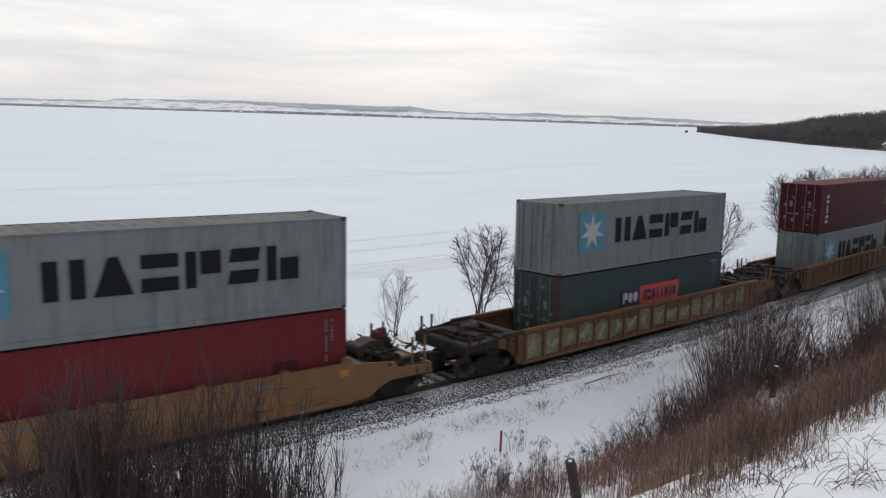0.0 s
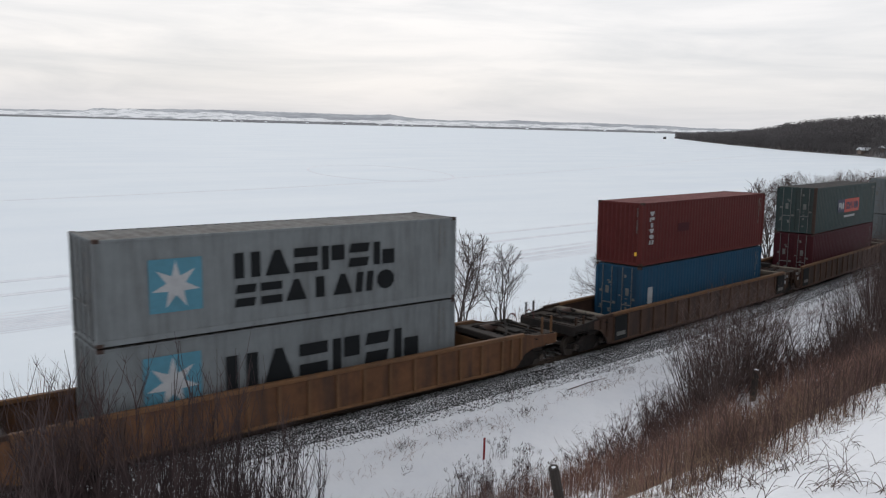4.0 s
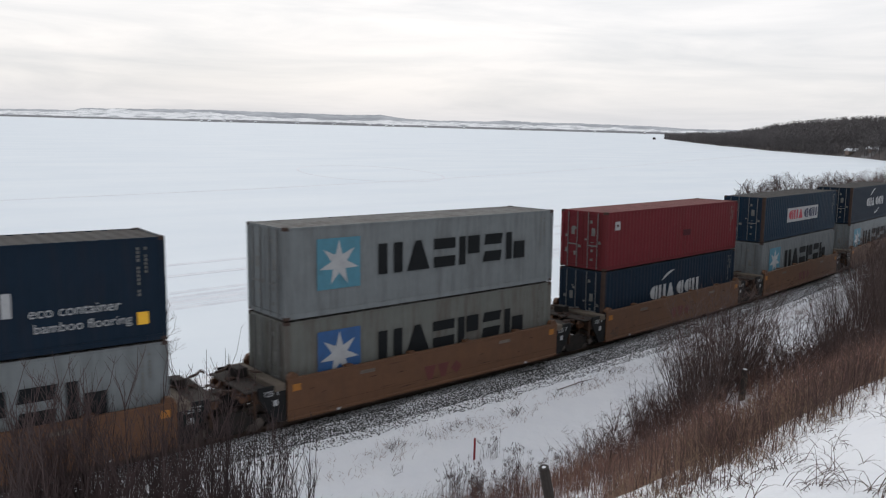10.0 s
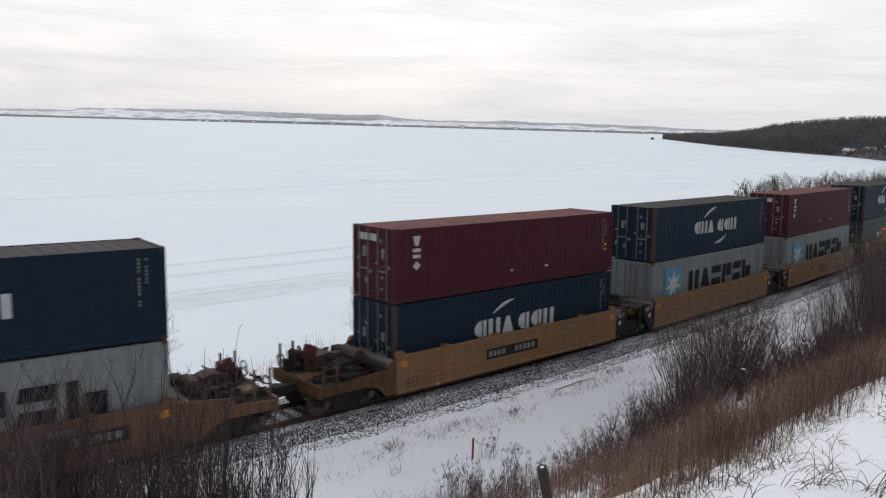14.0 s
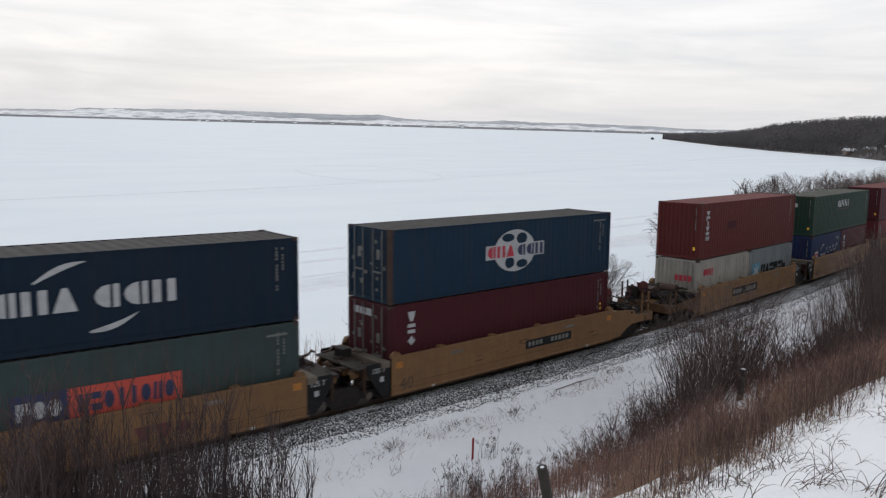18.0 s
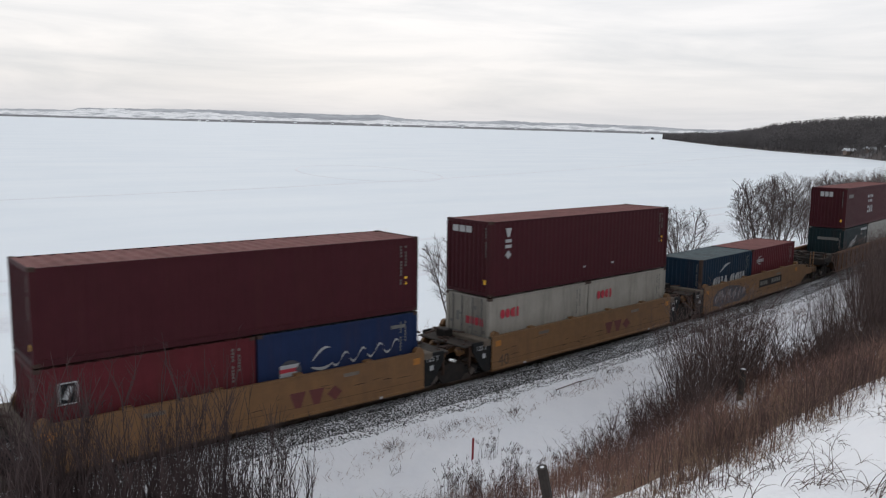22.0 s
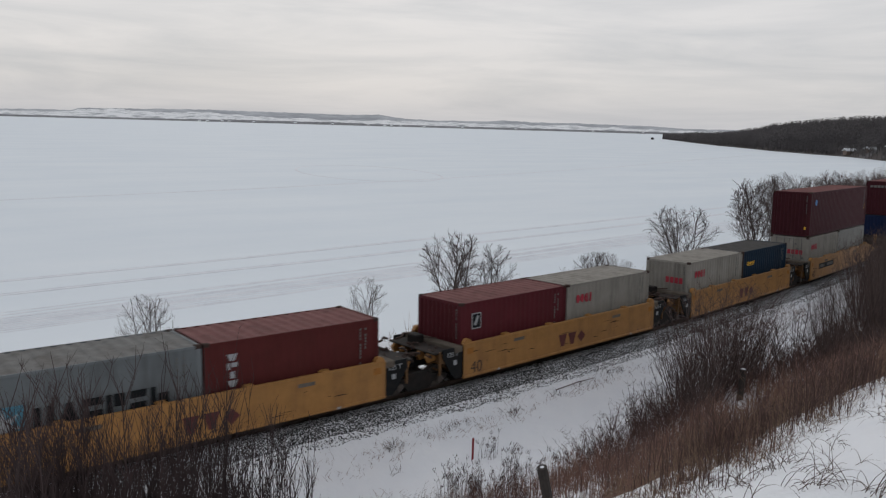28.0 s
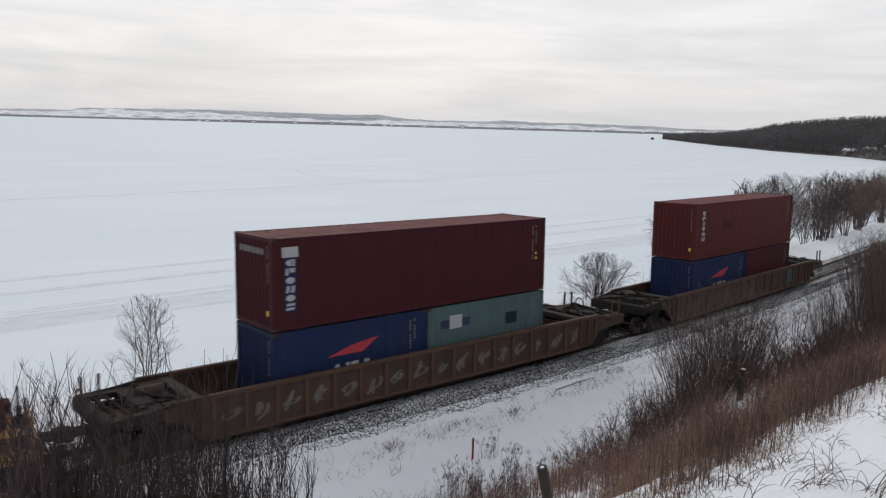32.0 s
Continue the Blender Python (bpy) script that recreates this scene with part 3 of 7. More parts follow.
def wave(a, b, pitch, depth):
    """A trapezoid corrugation from a to b: pairs of place and depth."""
    n = max(2, round((b - a) / pitch))
    p = (b - a) / n
    out = []
    for i in range(n):
        x = a + i * p
        out += [(x, 0.0), (x + 0.26 * p, 0.0), (x + 0.5 * p, depth), (x + 0.76 * p, depth)]
    return out + [(b, 0.0)]


def corrugated_side(L, z0, z1):
    bm = bmesh.new()
    pts = [(x, -WIDE + 0.016 + d) for x, d in wave(-L / 2 + 0.14, L / 2 - 0.14, 0.278, 0.013)]
    prism(bm, pts + [(L / 2 - 0.14, -WIDE + 0.09), (-L / 2 + 0.14, -WIDE + 0.09)], "z", z0, z1)
    return bm


def corrugated_end(z0, z1, x):
    bm = bmesh.new()
    pts = [(x + 0.012 + d, y) for y, d in wave(-1.07, 1.07, 0.25, 0.045)]
    prism(bm, pts + [(x + 0.10, 1.07), (x + 0.10, -1.07)], "z", z0, z1)
    return bm


def corrugated_roof(L, H):
    bm = bmesh.new()
    pts = [(x, H - 0.012 - d) for x, d in wave(-L / 2 + 0.05, L / 2 - 0.05, 0.40, 0.036)]
    prism(bm, pts + [(L / 2 - 0.05, H - 0.06), (-L / 2 + 0.05, H - 0.06)], "y", -WIDE + 0.05, WIDE - 0.05)
    return bm


def star_poly(xc, zc, r, n=7):
    out = []
    for i in range(2 * n):
        a = math.pi / 2 + math.pi * i / n
        q = r if i % 2 == 0 else r * 0.40
        out.append((xc + q * math.cos(a), zc + q * math.sin(a)))
    return out


def plate(bm, poly, y=-1.219, t=0.005):
    """A flat painted shape that stands just proud of the near side."""
    return prism(bm, poly, "y", y - t, y)


def rect(x0, x1, z0, z1, lean=0.0):
    return [(x0, z0), (x1, z0), (x1 + lean, z1), (x0 + lean, z1)]


def glyph(code):
    """Plain shapes in a unit cell: bars, wedges, half rings."""
    def bar(x0, x1, z0, z1, lean=0.0):
        return [(x0, z0), (x1, z0), (x1 + lean, z1), (x0 + lean, z1)]
    disc = [(0.5 + 0.5 * math.cos(a), 0.5 + 0.5 * math.sin(a)) for a in [math.pi * (k + 0.5) / 5 for k in range(10)]]
    half = [(0.62 + 0.62 * math.cos(a), 0.5 + 0.5 * math.sin(a)) for a in [math.pi * (0.5 + k / 6) for k in range(7)]]
    return {
        "1": [bar(0.0, 0.36, 0, 1), bar(0.64, 1.0, 0, 1)],
        "2": [[(0.0, 0), (1.0, 0), (0.62, 1), (0.38, 1)]],
        "3": [bar(0.0, 1.0, 0, 0.37), bar(0.0, 1.0, 0.63, 1)],
        "4": [bar(0.0, 0.30, 0, 1), bar(0.42, 1.0, 0.36, 1)],
        "5": [bar(0.0, 0.88, 0, 0.38, 0.08), bar(0.04, 0.92, 0.62, 1, 0.08)],
        "6": [bar(0.0, 0.30, 0, 1), bar(0.42, 1.0, 0, 0.64)],
        "7": [half, bar(0.74, 1.0, 0, 1)],
        "8": [disc],
        "9": [bar(0.28, 0.72, 0, 1)],
        "0": [bar(0.0, 0.34, 0, 1, 0.1), bar(0.56, 0.90, 0, 1, 0.1)],
        "t": [[(0.0, 1), (0.30, 0), (0.70, 0), (1.0, 1)]],
        "x": [[(0.5, 0), (1.0, 0.5), (0.5, 1), (0.0, 0.5)]],
    }[code]


def block_word(ob, x0, x1, z0, z1, code, mat, vertical=False, y=-1.219):
    """Plain blocks in a word's place and colour, one shape a letter."""
    n = len(code)
    for i, c in enumerate(code):
        if vertical:
            h = (z1 - z0) / n
            a, u, b, v = x0, x1 - x0, z1 - (i + 1) * h + h * 0.11, h * 0.78
        else:
            w = (x1 - x0) / n
            a, u, b, v = x0 + i * w + w * 0.07, w * 0.84, z0, z1 - z0
        bm = bmesh.new()
        for q in glyph(c):
            plate(bm, [(a + u * s, b + v * r) for s, r in q], y, 0.006)
        part("letter_block", bm, mat, ob)


def fat_spray(bm, x0, x1, z0, z1, n, seed, y, t):
    """Rounded, overlapping sprayed strokes along a stretch of a wagon's side."""
    rnd = random.Random(seed)
    w = (x1 - x0) / n
    for i in range(n):
        a = x0 + w * (i + 0.1)
        for q in range(3):
            xa, za = a + rnd.uniform(0, 0.5) * w, z0 + (z1 - z0) * rnd.uniform(0.0, 0.35)
            xb, zb = a + rnd.uniform(0.2, 1.0) * w, z0 + (z1 - z0) * rnd.uniform(0.6, 1.0)
            bow = rnd.uniform(-0.35, 0.35) * w
            th = rnd.uniform(0.22, 0.34) * w
            m = 7
            mid = []
            for k in range(m + 1):
                f = k / m
                mid.append((xa + (xb - xa) * f + bow * math.sin(math.pi * f), za + (zb - za) * f, th * (0.55 + 0.45 * math.sin(math.pi * f))))
            for (xk, zk, tk), (xl, zl, tl) in zip(mid, mid[1:]):
                plate(bm, [(xk - tk / 2, zk), (xk + tk / 2, zk), (xl + tl / 2, zl), (xl - tl / 2, zl)], y, t)


def lettering(body, size, x, z, mat, parent, y=-1.226, label="", share=""):
    me = CACHE.get(("lettering", share)) if share else None
    if me is None:
        cu = bpy.data.curves.new("lettering", "FONT")
        cu.body, cu.size, cu.extrude = body, size, 0.004
        tmp = bpy.data.objects.new("lettering", cu)
        me = bpy.data.meshes.new_from_object(tmp)
        bpy.data.objects.remove(tmp)
        me.materials.clear()
        me.materials.append(mat)
        if share:
            CACHE[("lettering", share)] = me
    ob = new("lettering", me)
    ob["kind"] = "stuff"
    ob.parent = parent
    ob.matrix_basis = pose(x, y, z, 90, 0, 0)
    if label:
        ob["label"] = label
    return ob


def arc_shape(bm, xa, za, xb, zb, lift, w):
    """A tapering crescent from a to b."""
    n = 10
    up, lo = [], []
    for i in range(n + 1):
        t = i / n
        x, z = xa + (xb - xa) * t, za + (zb - za) * t + lift * math.sin(math.pi * t * 0.9)
        th = w * math.sin(math.pi * min(1, t * 0.9 + 0.1))
        up.append((x, z + th / 2)), lo.append((x, z - th / 2))
    for i in range(n):
        plate(bm, [lo[i], lo[i + 1], up[i + 1], up[i]])


def marks(c, L, H, spec):
    """Painted marks on the near side; places along it from its middle, heights from the box's bottom."""
    for m in spec:
        k = m[0]
        bm = bmesh.new()
        if k == "word":
            bm.free()
            block_word(c, *m[1:7], y=-1.2285)
        elif k == "vword":
            bm.free()
            block_word(c, *m[1:7], vertical=True, y=-1.224)
        elif k == "bar":
            plate(bm, rect(*m[1:5]), -1.219, m[6] if len(m) > 6 else 0.005)
            part("painted_panel", bm, m[5], c)
        elif k == "star":
            x, z, r = m[1:4]
            plate(bm, rect(x - r, x + r, z - r, z + r), -1.219, 0.004)
            part("logo_panel", bm, m[4] if len(m) > 4 else SKYBLUE, c, "blue square")
            bm = bmesh.new()
            plate(bm, star_poly(x, z, r * 0.92), -1.223, 0.005)
            part("logo_star", bm, WHITE, c, "white seven-pointed star")
        elif k == "swoosh":
            arc_shape(bm, *m[1:7])
            part("logo_arc", bm, m[7], c)
        elif k == "disc":
            x, z, rx, rz = m[1:5]
            plate(bm, [(x + rx * math.cos(a), z + rz * math.sin(a)) for a in [2 * math.pi * i / 28 for i in range(28)]], -1.219, m[6] if len(m) > 6 else 0.005)
            part("logo_disc", bm, m[5], c)
        elif k == "poly":
            plate(bm, m[1], -1.219, m[3] if len(m) > 3 else 0.005)
            part("logo_shape", bm, m[2], c)
        elif k == "text":
            bm.free()
            lettering(m[1], m[4], m[2], m[3], m[5], c)
    # code and weight marks near the far end of the side
    bm = bmesh.new()
    x = L / 2 - 0.75
    for i in range(2):
        for j in range(13 - 5 * i):
            if (3 * i + j) % 6 != 4:
                plate(bm, rect(x + i * 0.20, x + i * 0.20 + 0.055, H - 0.35 - j * 0.105, H - 0.272 - j * 0.105))
    part("stencil_code", bm, GREYINK, c)["kind"] = "stuff"
    if "maroon" in c["label"] and L > 10:
        bm = bmesh.new()
        plate(bm, rect(x + 0.18, x + 0.28, H - 1.42, H - 1.34))
        plate(bm, [(x + 0.17, H - 1.62), (x + 0.29, H - 1.62), (x + 0.23, H - 1.50)])
        part("warning_label", bm, YELLOWINK, c, "small yellow warning labels")


def door_labels(hx, H, sy):
    """Small worn marks on a door leaf."""
    rnd = random.Random(17 + sy)
    bm = bmesh.new()
    for i in range(9):
        y = sy * rnd.choice((0.16, 0.42, 0.50, 0.90))
        z = 0.35 + rnd.random() * (H - 0.8)
        box(bm, -hx + 0.006, -hx + 0.012, y - rnd.uniform(0.04, 0.10), y + rnd.uniform(0.04, 0.10), z, z + rnd.uniform(0.04, 0.14))
    return bm


def container(L, H, mat, roof, door, label, spec=(), end_spec=()):
    """A shipping container, its origin under its middle, the door or front wall at -x."""
    c = thing("shipping_container", label, "shipping container", "containers on the train")
    hx = L / 2
    for sx in (-1, 1):
        for sy in (-1, 1):
            x0, x1 = sorted((sx * hx, sx * (hx - 0.14)))
            y0, y1 = sorted((sy * WIDE, sy * (WIDE - 0.16)))
            piece("corner_post", (H, sx, sy, L, mat.name), lambda: boxes((x0, x1, y0, y1, 0.10, H - 0.10)), CORNER if sx < 0 and sy < 0 and mat in (NAVY, DEEP, TEAL) else mat, c)
            for z0, z1 in ((0, 0.118), (H - 0.118, H)):
                a0, a1 = sorted((sx * (hx + 0.003), sx * (hx - 0.178)))
                b0, b1 = sorted((sy * (WIDE + 0.003), sy * (WIDE - 0.162)))
                piece("corner_casting", (H, sx, sy, L, z0), lambda: rounded((a0, a1, b0, b1, z0, z1), r=0.012), CORNER, c)
    for sy in (-1, 1):
        y0, y1 = sorted((sy * (WIDE - 0.002), sy * (WIDE - 0.07)))
        piece("top_rail", (L, H, sy), lambda: boxes((-hx + 0.14, hx - 0.14, y0, y1, H - 0.09, H - 0.02)), mat, c)
        piece("bottom_rail", (L, sy), lambda: boxes((-hx + 0.14, hx - 0.14, y0, y1, 0.02, 0.18)), mat, c)
    for turn in (0, 180):
        piece("end_header", (L, H), lambda: boxes((-hx + 0.002, -hx + 0.1, -1.06, 1.06, H - 0.13, H - 0.015)), mat, c, "", pose(0, 0, 0, 0, 0, turn))
        piece("end_sill", (L,), lambda: boxes((-hx + 0.002, -hx + 0.1, -1.06, 1.06, 0.02, 0.16)), mat, c, "", pose(0, 0, 0, 0, 0, turn))
    piece("side_panel", (L, H), lambda: corrugated_side(L, 0.18, H - 0.09), mat, c)
    piece("side_panel", (L, H), None, mat, c, "", pose(0, 0, 0, 0, 0, 180))
    piece("end_wall", (L, H), lambda: corrugated_end(0.16, H - 0.13, -hx), mat, c, "", pose(0, 0, 0, 0, 0, 180))
    piece("roof", (L, H), lambda: corrugated_roof(L, H), roof, c, "weathered corrugated roof")
    piece("floor", (L,), lambda: boxes((-hx + 0.1, hx - 0.1, -1.13, 1.13, 0.12, 0.16)), DARK_STEEL, c)
    if door:
        for sy in (-1, 1):
            y0, y1 = sorted((sy * 1.06, sy * 0.012))

            def leaf():
                bm = boxes((-hx + 0.035, -hx + 0.075, y0, y1, 0.165, H - 0.135))
                for i in range(4):
                    z = 0.3 + i * (H - 0.5) / 4
                    box(bm, -hx + 0.02, -hx + 0.035, y0 + 0.1, y1 - 0.1, z, z + (H - 0.5) / 4 - 0.12)
                return bm
            d = piece("door", (L, H, sy), leaf, mat, c, "corrugated steel door leaf")
            for k in (0.27, 0.75):
                y = sy * (0.012 + k * 1.048)
                piece("locking_bar", (L, H, round(y, 2)), lambda: cyl(bmesh.new(), (-hx - 0.012, y, 0.06), (-hx - 0.012, y, H - 0.06), 0.021, 6), BAR_STEEL, d, "galvanised locking bar")
            piece("door_handle", (L, sy), lambda: boxes((-hx - 0.05, -hx - 0.025, min(sy * 0.3, sy * 0.78), max(sy * 0.3, sy * 0.78), 1.05, 1.10)), BAR_STEEL, d)
            piece("door_notice", (L, H, sy), lambda: boxes((-hx + 0.012, -hx + 0.02, *sorted((sy * 0.46, sy * 0.64)), 1.50, 1.85)), GREYINK, d, "pale notice plate")
            piece("door_label", (L, H, sy), lambda: door_labels(hx, H, sy), GREYINK, d, "worn paper labels and weight marks")["kind"] = "stuff"
    else:
        piece("front_wall", (L, H), lambda: corrugated_end(0.16, H - 0.13, -hx), mat, c)
        piece("end_code", (L, H), lambda: boxes(*[(-hx + 0.004, -hx + 0.012, -0.97, -0.925, H - 0.33 - 0.105 * j, H - 0.255 - 0.105 * j) for j in range(11) if j != 4]), GREYINK, c, "small pale code marks")
        piece("hazard_label", (L, H), lambda: boxes((-hx + 0.004, -hx + 0.012, -0.98, -0.86, H * 0.16, H * 0.22)), YELLOWINK, c, "yellow label")
    for e in end_spec:
        y0, y1, z0, z1, m, n = e
        bm = bmesh.new()
        for i in range(n):
            w = (y1 - y0) / n
            box(bm, -hx + 0.002, -hx + 0.012, y0 + i * w + 0.03, y0 + (i + 1) * w - 0.03, z0, z1)
        part("end_wordmark", bm, m, c)
    marks(c, L, H, spec)
    return c


# ---- well wagons ----
def truck(parent, x):
    """A two-axle bogie; returns its wheelsets."""
    t = piece("truck", (), lambda: boxes((-0.35, 0.35, -0.95, 0.95, 0.36, 0.62)), DARK_STEEL, parent, "grimy cast steel bogie", pose(x, 0, 0))

    def frame_side():
        bm = bmesh.new()
        prism(bm, [(-1.25, 0.38), (-1.25, 0.58), (-0.62, 0.62), (-0.45, 0.78), (0.45, 0.78), (0.62, 0.62), (1.25, 0.58), (1.25, 0.38), (0.62, 0.34), (0.45, 0.14), (-0.45, 0.14), (-0.62, 0.34)], "y", -0.08, 0.08)
        return bm
    for sy in (-1, 1):
        piece("side_frame", (), frame_side, DARK_STEEL, t, "", pose(0, sy * 1.02, 0))
        for sx in (-0.89, 0.89):
            piece("axle_cap", (), lambda: cyl(bmesh.new(), (0, -0.06, 0), (0, 0.06, 0), 0.13, 10), WHEEL, t, "", pose(sx, sy * 1.15, 0.42))
    sets = []
    for sx in (-0.89, 0.89):
        def axle():
            bm = cyl(bmesh.new(), (0, -0.95, 0), (0, 0.95, 0), 0.075, 8)
            for sy in (-1, 1):
                cyl(bm, (0, sy * 0.69, 0), (0, sy * 0.82, 0), 0.418, 20)
                cyl(bm, (0, sy * 0.66, 0), (0, sy * 0.69, 0), 0.445, 20)
                for a in range(5):
                    q = a * 2 * math.pi / 5
                    cyl(bm, (0.22 * math.cos(q), sy * 0.82, 0.22 * math.sin(q)), (0.22 * math.cos(q), sy * 0.835, 0.22 * math.sin(q)), 0.05, 6)
            return bm
        w = piece("wheelset", (), axle, WHEEL, t, "steel wheels on an axle", pose(sx, 0, 0.42))
        sets.append((w, sx, 0.42))
    return sets


FLOOR = 0.435


def drift(x0, x1, y0, y1, z):
    """A low uneven heap of snow on a deck."""
    bm = bmesh.new()
    n = 10
    cx, cy, rx, ry = (x0 + x1) / 2, (y0 + y1) / 2, abs(x1 - x0) / 2, (y1 - y0) / 2
    rings = []
    for k, (f, h) in enumerate(((1.0, -0.01), (0.8, 0.035), (0.4, 0.06))):
        rings.append([bm.verts.new((cx + rx * f * math.cos(a) * (1 + 0.2 * math.sin(3 * a)), cy + ry * f * math.sin(a) * (1 + 0.2 * math.cos(2 * a)), z + h)) for a in [2 * math.pi * i / n for i in range(n)]])
    for p, q in zip(rings, rings[1:]):
        for i in range(n):
            bm.faces.new((p[i], p[(i + 1) % n], q[(i + 1) % n], q[i]))
    bm.faces.new(rings[-1])
    bm.faces.new(rings[0][::-1])
    return bm


def pipework(sx, a, b, z0, z1, n, seed):
    """Bent air pipes, levers and hoses lying over a wagon's end."""
    rnd = random.Random(seed)
    bm = bmesh.new()
    for _ in range(n):
        x, y, z = rnd.uniform(a, b), rnd.uniform(-1.2, 1.2), rnd.uniform(z0, z1 - 0.1)
        p = Vector((sx * x, y, z))
        r = rnd.choice((0.022, 0.03, 0.045))
        for _k in range(3):
            q = p + Vector((rnd.uniform(-0.35, 0.35), rnd.uniform(-0.45, 0.45), rnd.uniform(-0.16, 0.18)))
            q.z = min(max(q.z, z0 - 0.05), z1)
            q.x = sx * min(max(abs(q.x), a), b)
            cyl(bm, p, q, r, 5)
            p = q
    return bm


def worn_post(mat):
    return TANY if mat is YELLOW else GRIMY_END


def end_gear(u, sx, x0, xj, tip, mat, dark, kind, style):
    """What stands between the well's end wall and the next wagon. sx: +1 at the rear, -1 at the front."""
    def X(a, b):
        return tuple(sorted((sx * a, sx * b)))
    key = (sx, x0, xj, tip, kind, style)
    # end wall of the well and the deck on it
    piece("end_wall", key, lambda: boxes((*X(x0 - 0.06, x0), -1.36, 1.36, 0.34, 1.22)), mat, u)

    def cross_beam():
        a, b = X(x0 + 0.02, x0 + 0.42)
        return rounded((a, b, -1.46, 1.46, 1.28, 1.52), r=0.03)
    piece("cross_beam", key, cross_beam, DECK if style in ("ochre", "brown") else PLANK, u, "weathered end deck plank")
    piece("centre_sill", key, lambda: rounded((*X(x0, xj + (0.2 if kind == "joint" else 1.2)), -0.34, 0.34, 0.72, 1.14), r=0.03), dark if kind == "joint" else mat, u)
    if kind == "joint":
        def cheek():
            return prism(bmesh.new(), [(sx * p, q) for p, q in ((x0, 0.32), (x0, 1.5), (x0 + 0.95, 1.5), (x0 + 0.95, 1.18), (x0 + 0.55, 0.55), (x0 + 0.35, 0.32))], "y", -1.44, -1.37)
        for dy in (0, 2.81):
            piece("end_cheek", key, cheek, dark, u, "dark painted end cheek plate", pose(0, dy, 0))
        lettering("125 T", 0.24, sx * (x0 + 0.47) - 0.33, 1.19, WHITE, u, -1.444, "white painted capacity mark", "capacity")
        piece("placard", key, lambda: boxes((*X(x0 + 0.30, x0 + 0.46), -1.448, -1.44, 0.86, 1.04)), WHITE, u, "small white data plate")
        piece("deck_grating", key, lambda: rounded((*X(x0 + 0.5, min(x0 + 1.3, xj - 0.15)), -1.30, 1.30, 1.34, 1.40), r=0.02), DECK, u, "walkway grating")

        def bracket():
            return prism(bmesh.new(), [(sx * p, q) for p, q in ((x0 + 0.9, 1.05), (x0 + 0.9, 1.36), (x0 + 1.25, 1.36), (x0 + 1.4, 1.2), (x0 + 1.3, 1.0))], "y", -0.06, 0.06)
        for dy in (-0.95, -0.45, 0.5, 1.0):
            piece("guide_bracket", key, bracket, mat, u, "", pose(0, dy, 0))

        piece("pipework", key, lambda: pipework(sx, x0 + 0.25, xj - 0.05, 1.20, 1.62, 15, 3), RUSTY_BROWN, u, "tangle of rusty air pipes and hoses")["kind"] = "stuff"
        for y in (-1.30, -0.72):
            piece("stanchion", key, lambda: boxes((*X(x0 + 0.98, x0 + 1.05), -0.035, 0.035, 0.55, 1.40)), worn_post(mat), u, "", pose(0, y, 0))
        for z in (0.74, 1.0, 1.24):
            piece("rung", key, lambda: boxes((*X(x0 + 0.99, x0 + 1.03), -1.265, -0.755, -0.02, 0.02)), worn_post(mat), u, "", pose(0, 0, z))
        piece("hanger_bracket", key, lambda: prism(bmesh.new(), [(sx * p, q) for p, q in ((x0 + 0.62, 1.30), (x0 + 0.62, 1.02), (x0 + 0.78, 0.92), (x0 + 0.98, 1.02), (x0 + 0.98, 1.30))], "y", -1.36, -1.02), worn_post(mat), u, "rounded tan hanger")
        piece("junction_box", key, lambda: rounded((*X(x0 + 0.45, x0 + 0.85), 0.2, 0.75, 1.38, 1.70), r=0.03), DARK_STEEL, u, "grimy junction box")

        def knuckle():
            bm = cyl(bmesh.new(), (sx * xj, 0, 0.62), (sx * xj, 0, 1.18), 0.36, 14)
            return bm
        piece("articulation_joint", key, knuckle, DARK_STEEL, u)
    else:
        flat = x0 > 7.0     # the long wagons carry a plated deck at the height of their sides
        worn = mat if sx > 0 else TAN if style == "yellow" else END_TAN if style == "tan" else GRIMY_END
        if flat and sx < 0:
            outline = ((x0, 0.32), (x0, 1.60), (x0 + 0.9, 1.58), (x0 + 1.7, 1.48), (tip - 0.75, 1.42), (tip - 0.75, 1.20), (x0 + 1.35, 1.14), (x0 + 0.8, 0.96), (x0 + 0.45, 0.60), (x0 + 0.28, 0.32))
        elif flat:
            outline = ((x0, 0.32), (x0, 1.60), (x0 + 1.05, 1.58), (x0 + 1.7, 1.44), (tip - 0.75, 1.38), (tip - 0.75, 1.00), (x0 + 1.55, 0.95), (x0 + 1.1, 0.78), (x0 + 0.82, 0.46), (x0 + 0.65, 0.32))
        elif sx < 0:
            outline = ((x0, 0.32), (x0, 1.54), (x0 + 0.16, 1.50), (x0 + 0.42, 1.26), (x0 + 1.4, 1.20), (tip - 0.75, 1.10), (tip - 0.75, 0.80), (x0 + 1.3, 0.80), (x0 + 0.8, 0.70), (x0 + 0.45, 0.34))
        else:
            outline = ((x0, 0.32), (x0, 1.56), (x0 + 0.5, 1.52), (x0 + 1.55, 1.40), (x0 + 1.75, 1.18), (tip - 0.75, 1.10), (tip - 0.75, 0.80), (x0 + 1.45, 0.80), (x0 + 1.0, 0.62), (x0 + 0.55, 0.34))

        def low_side():
            return prism(bmesh.new(), [(sx * p, q) for p, q in outline], "y", -1.49, -1.43)
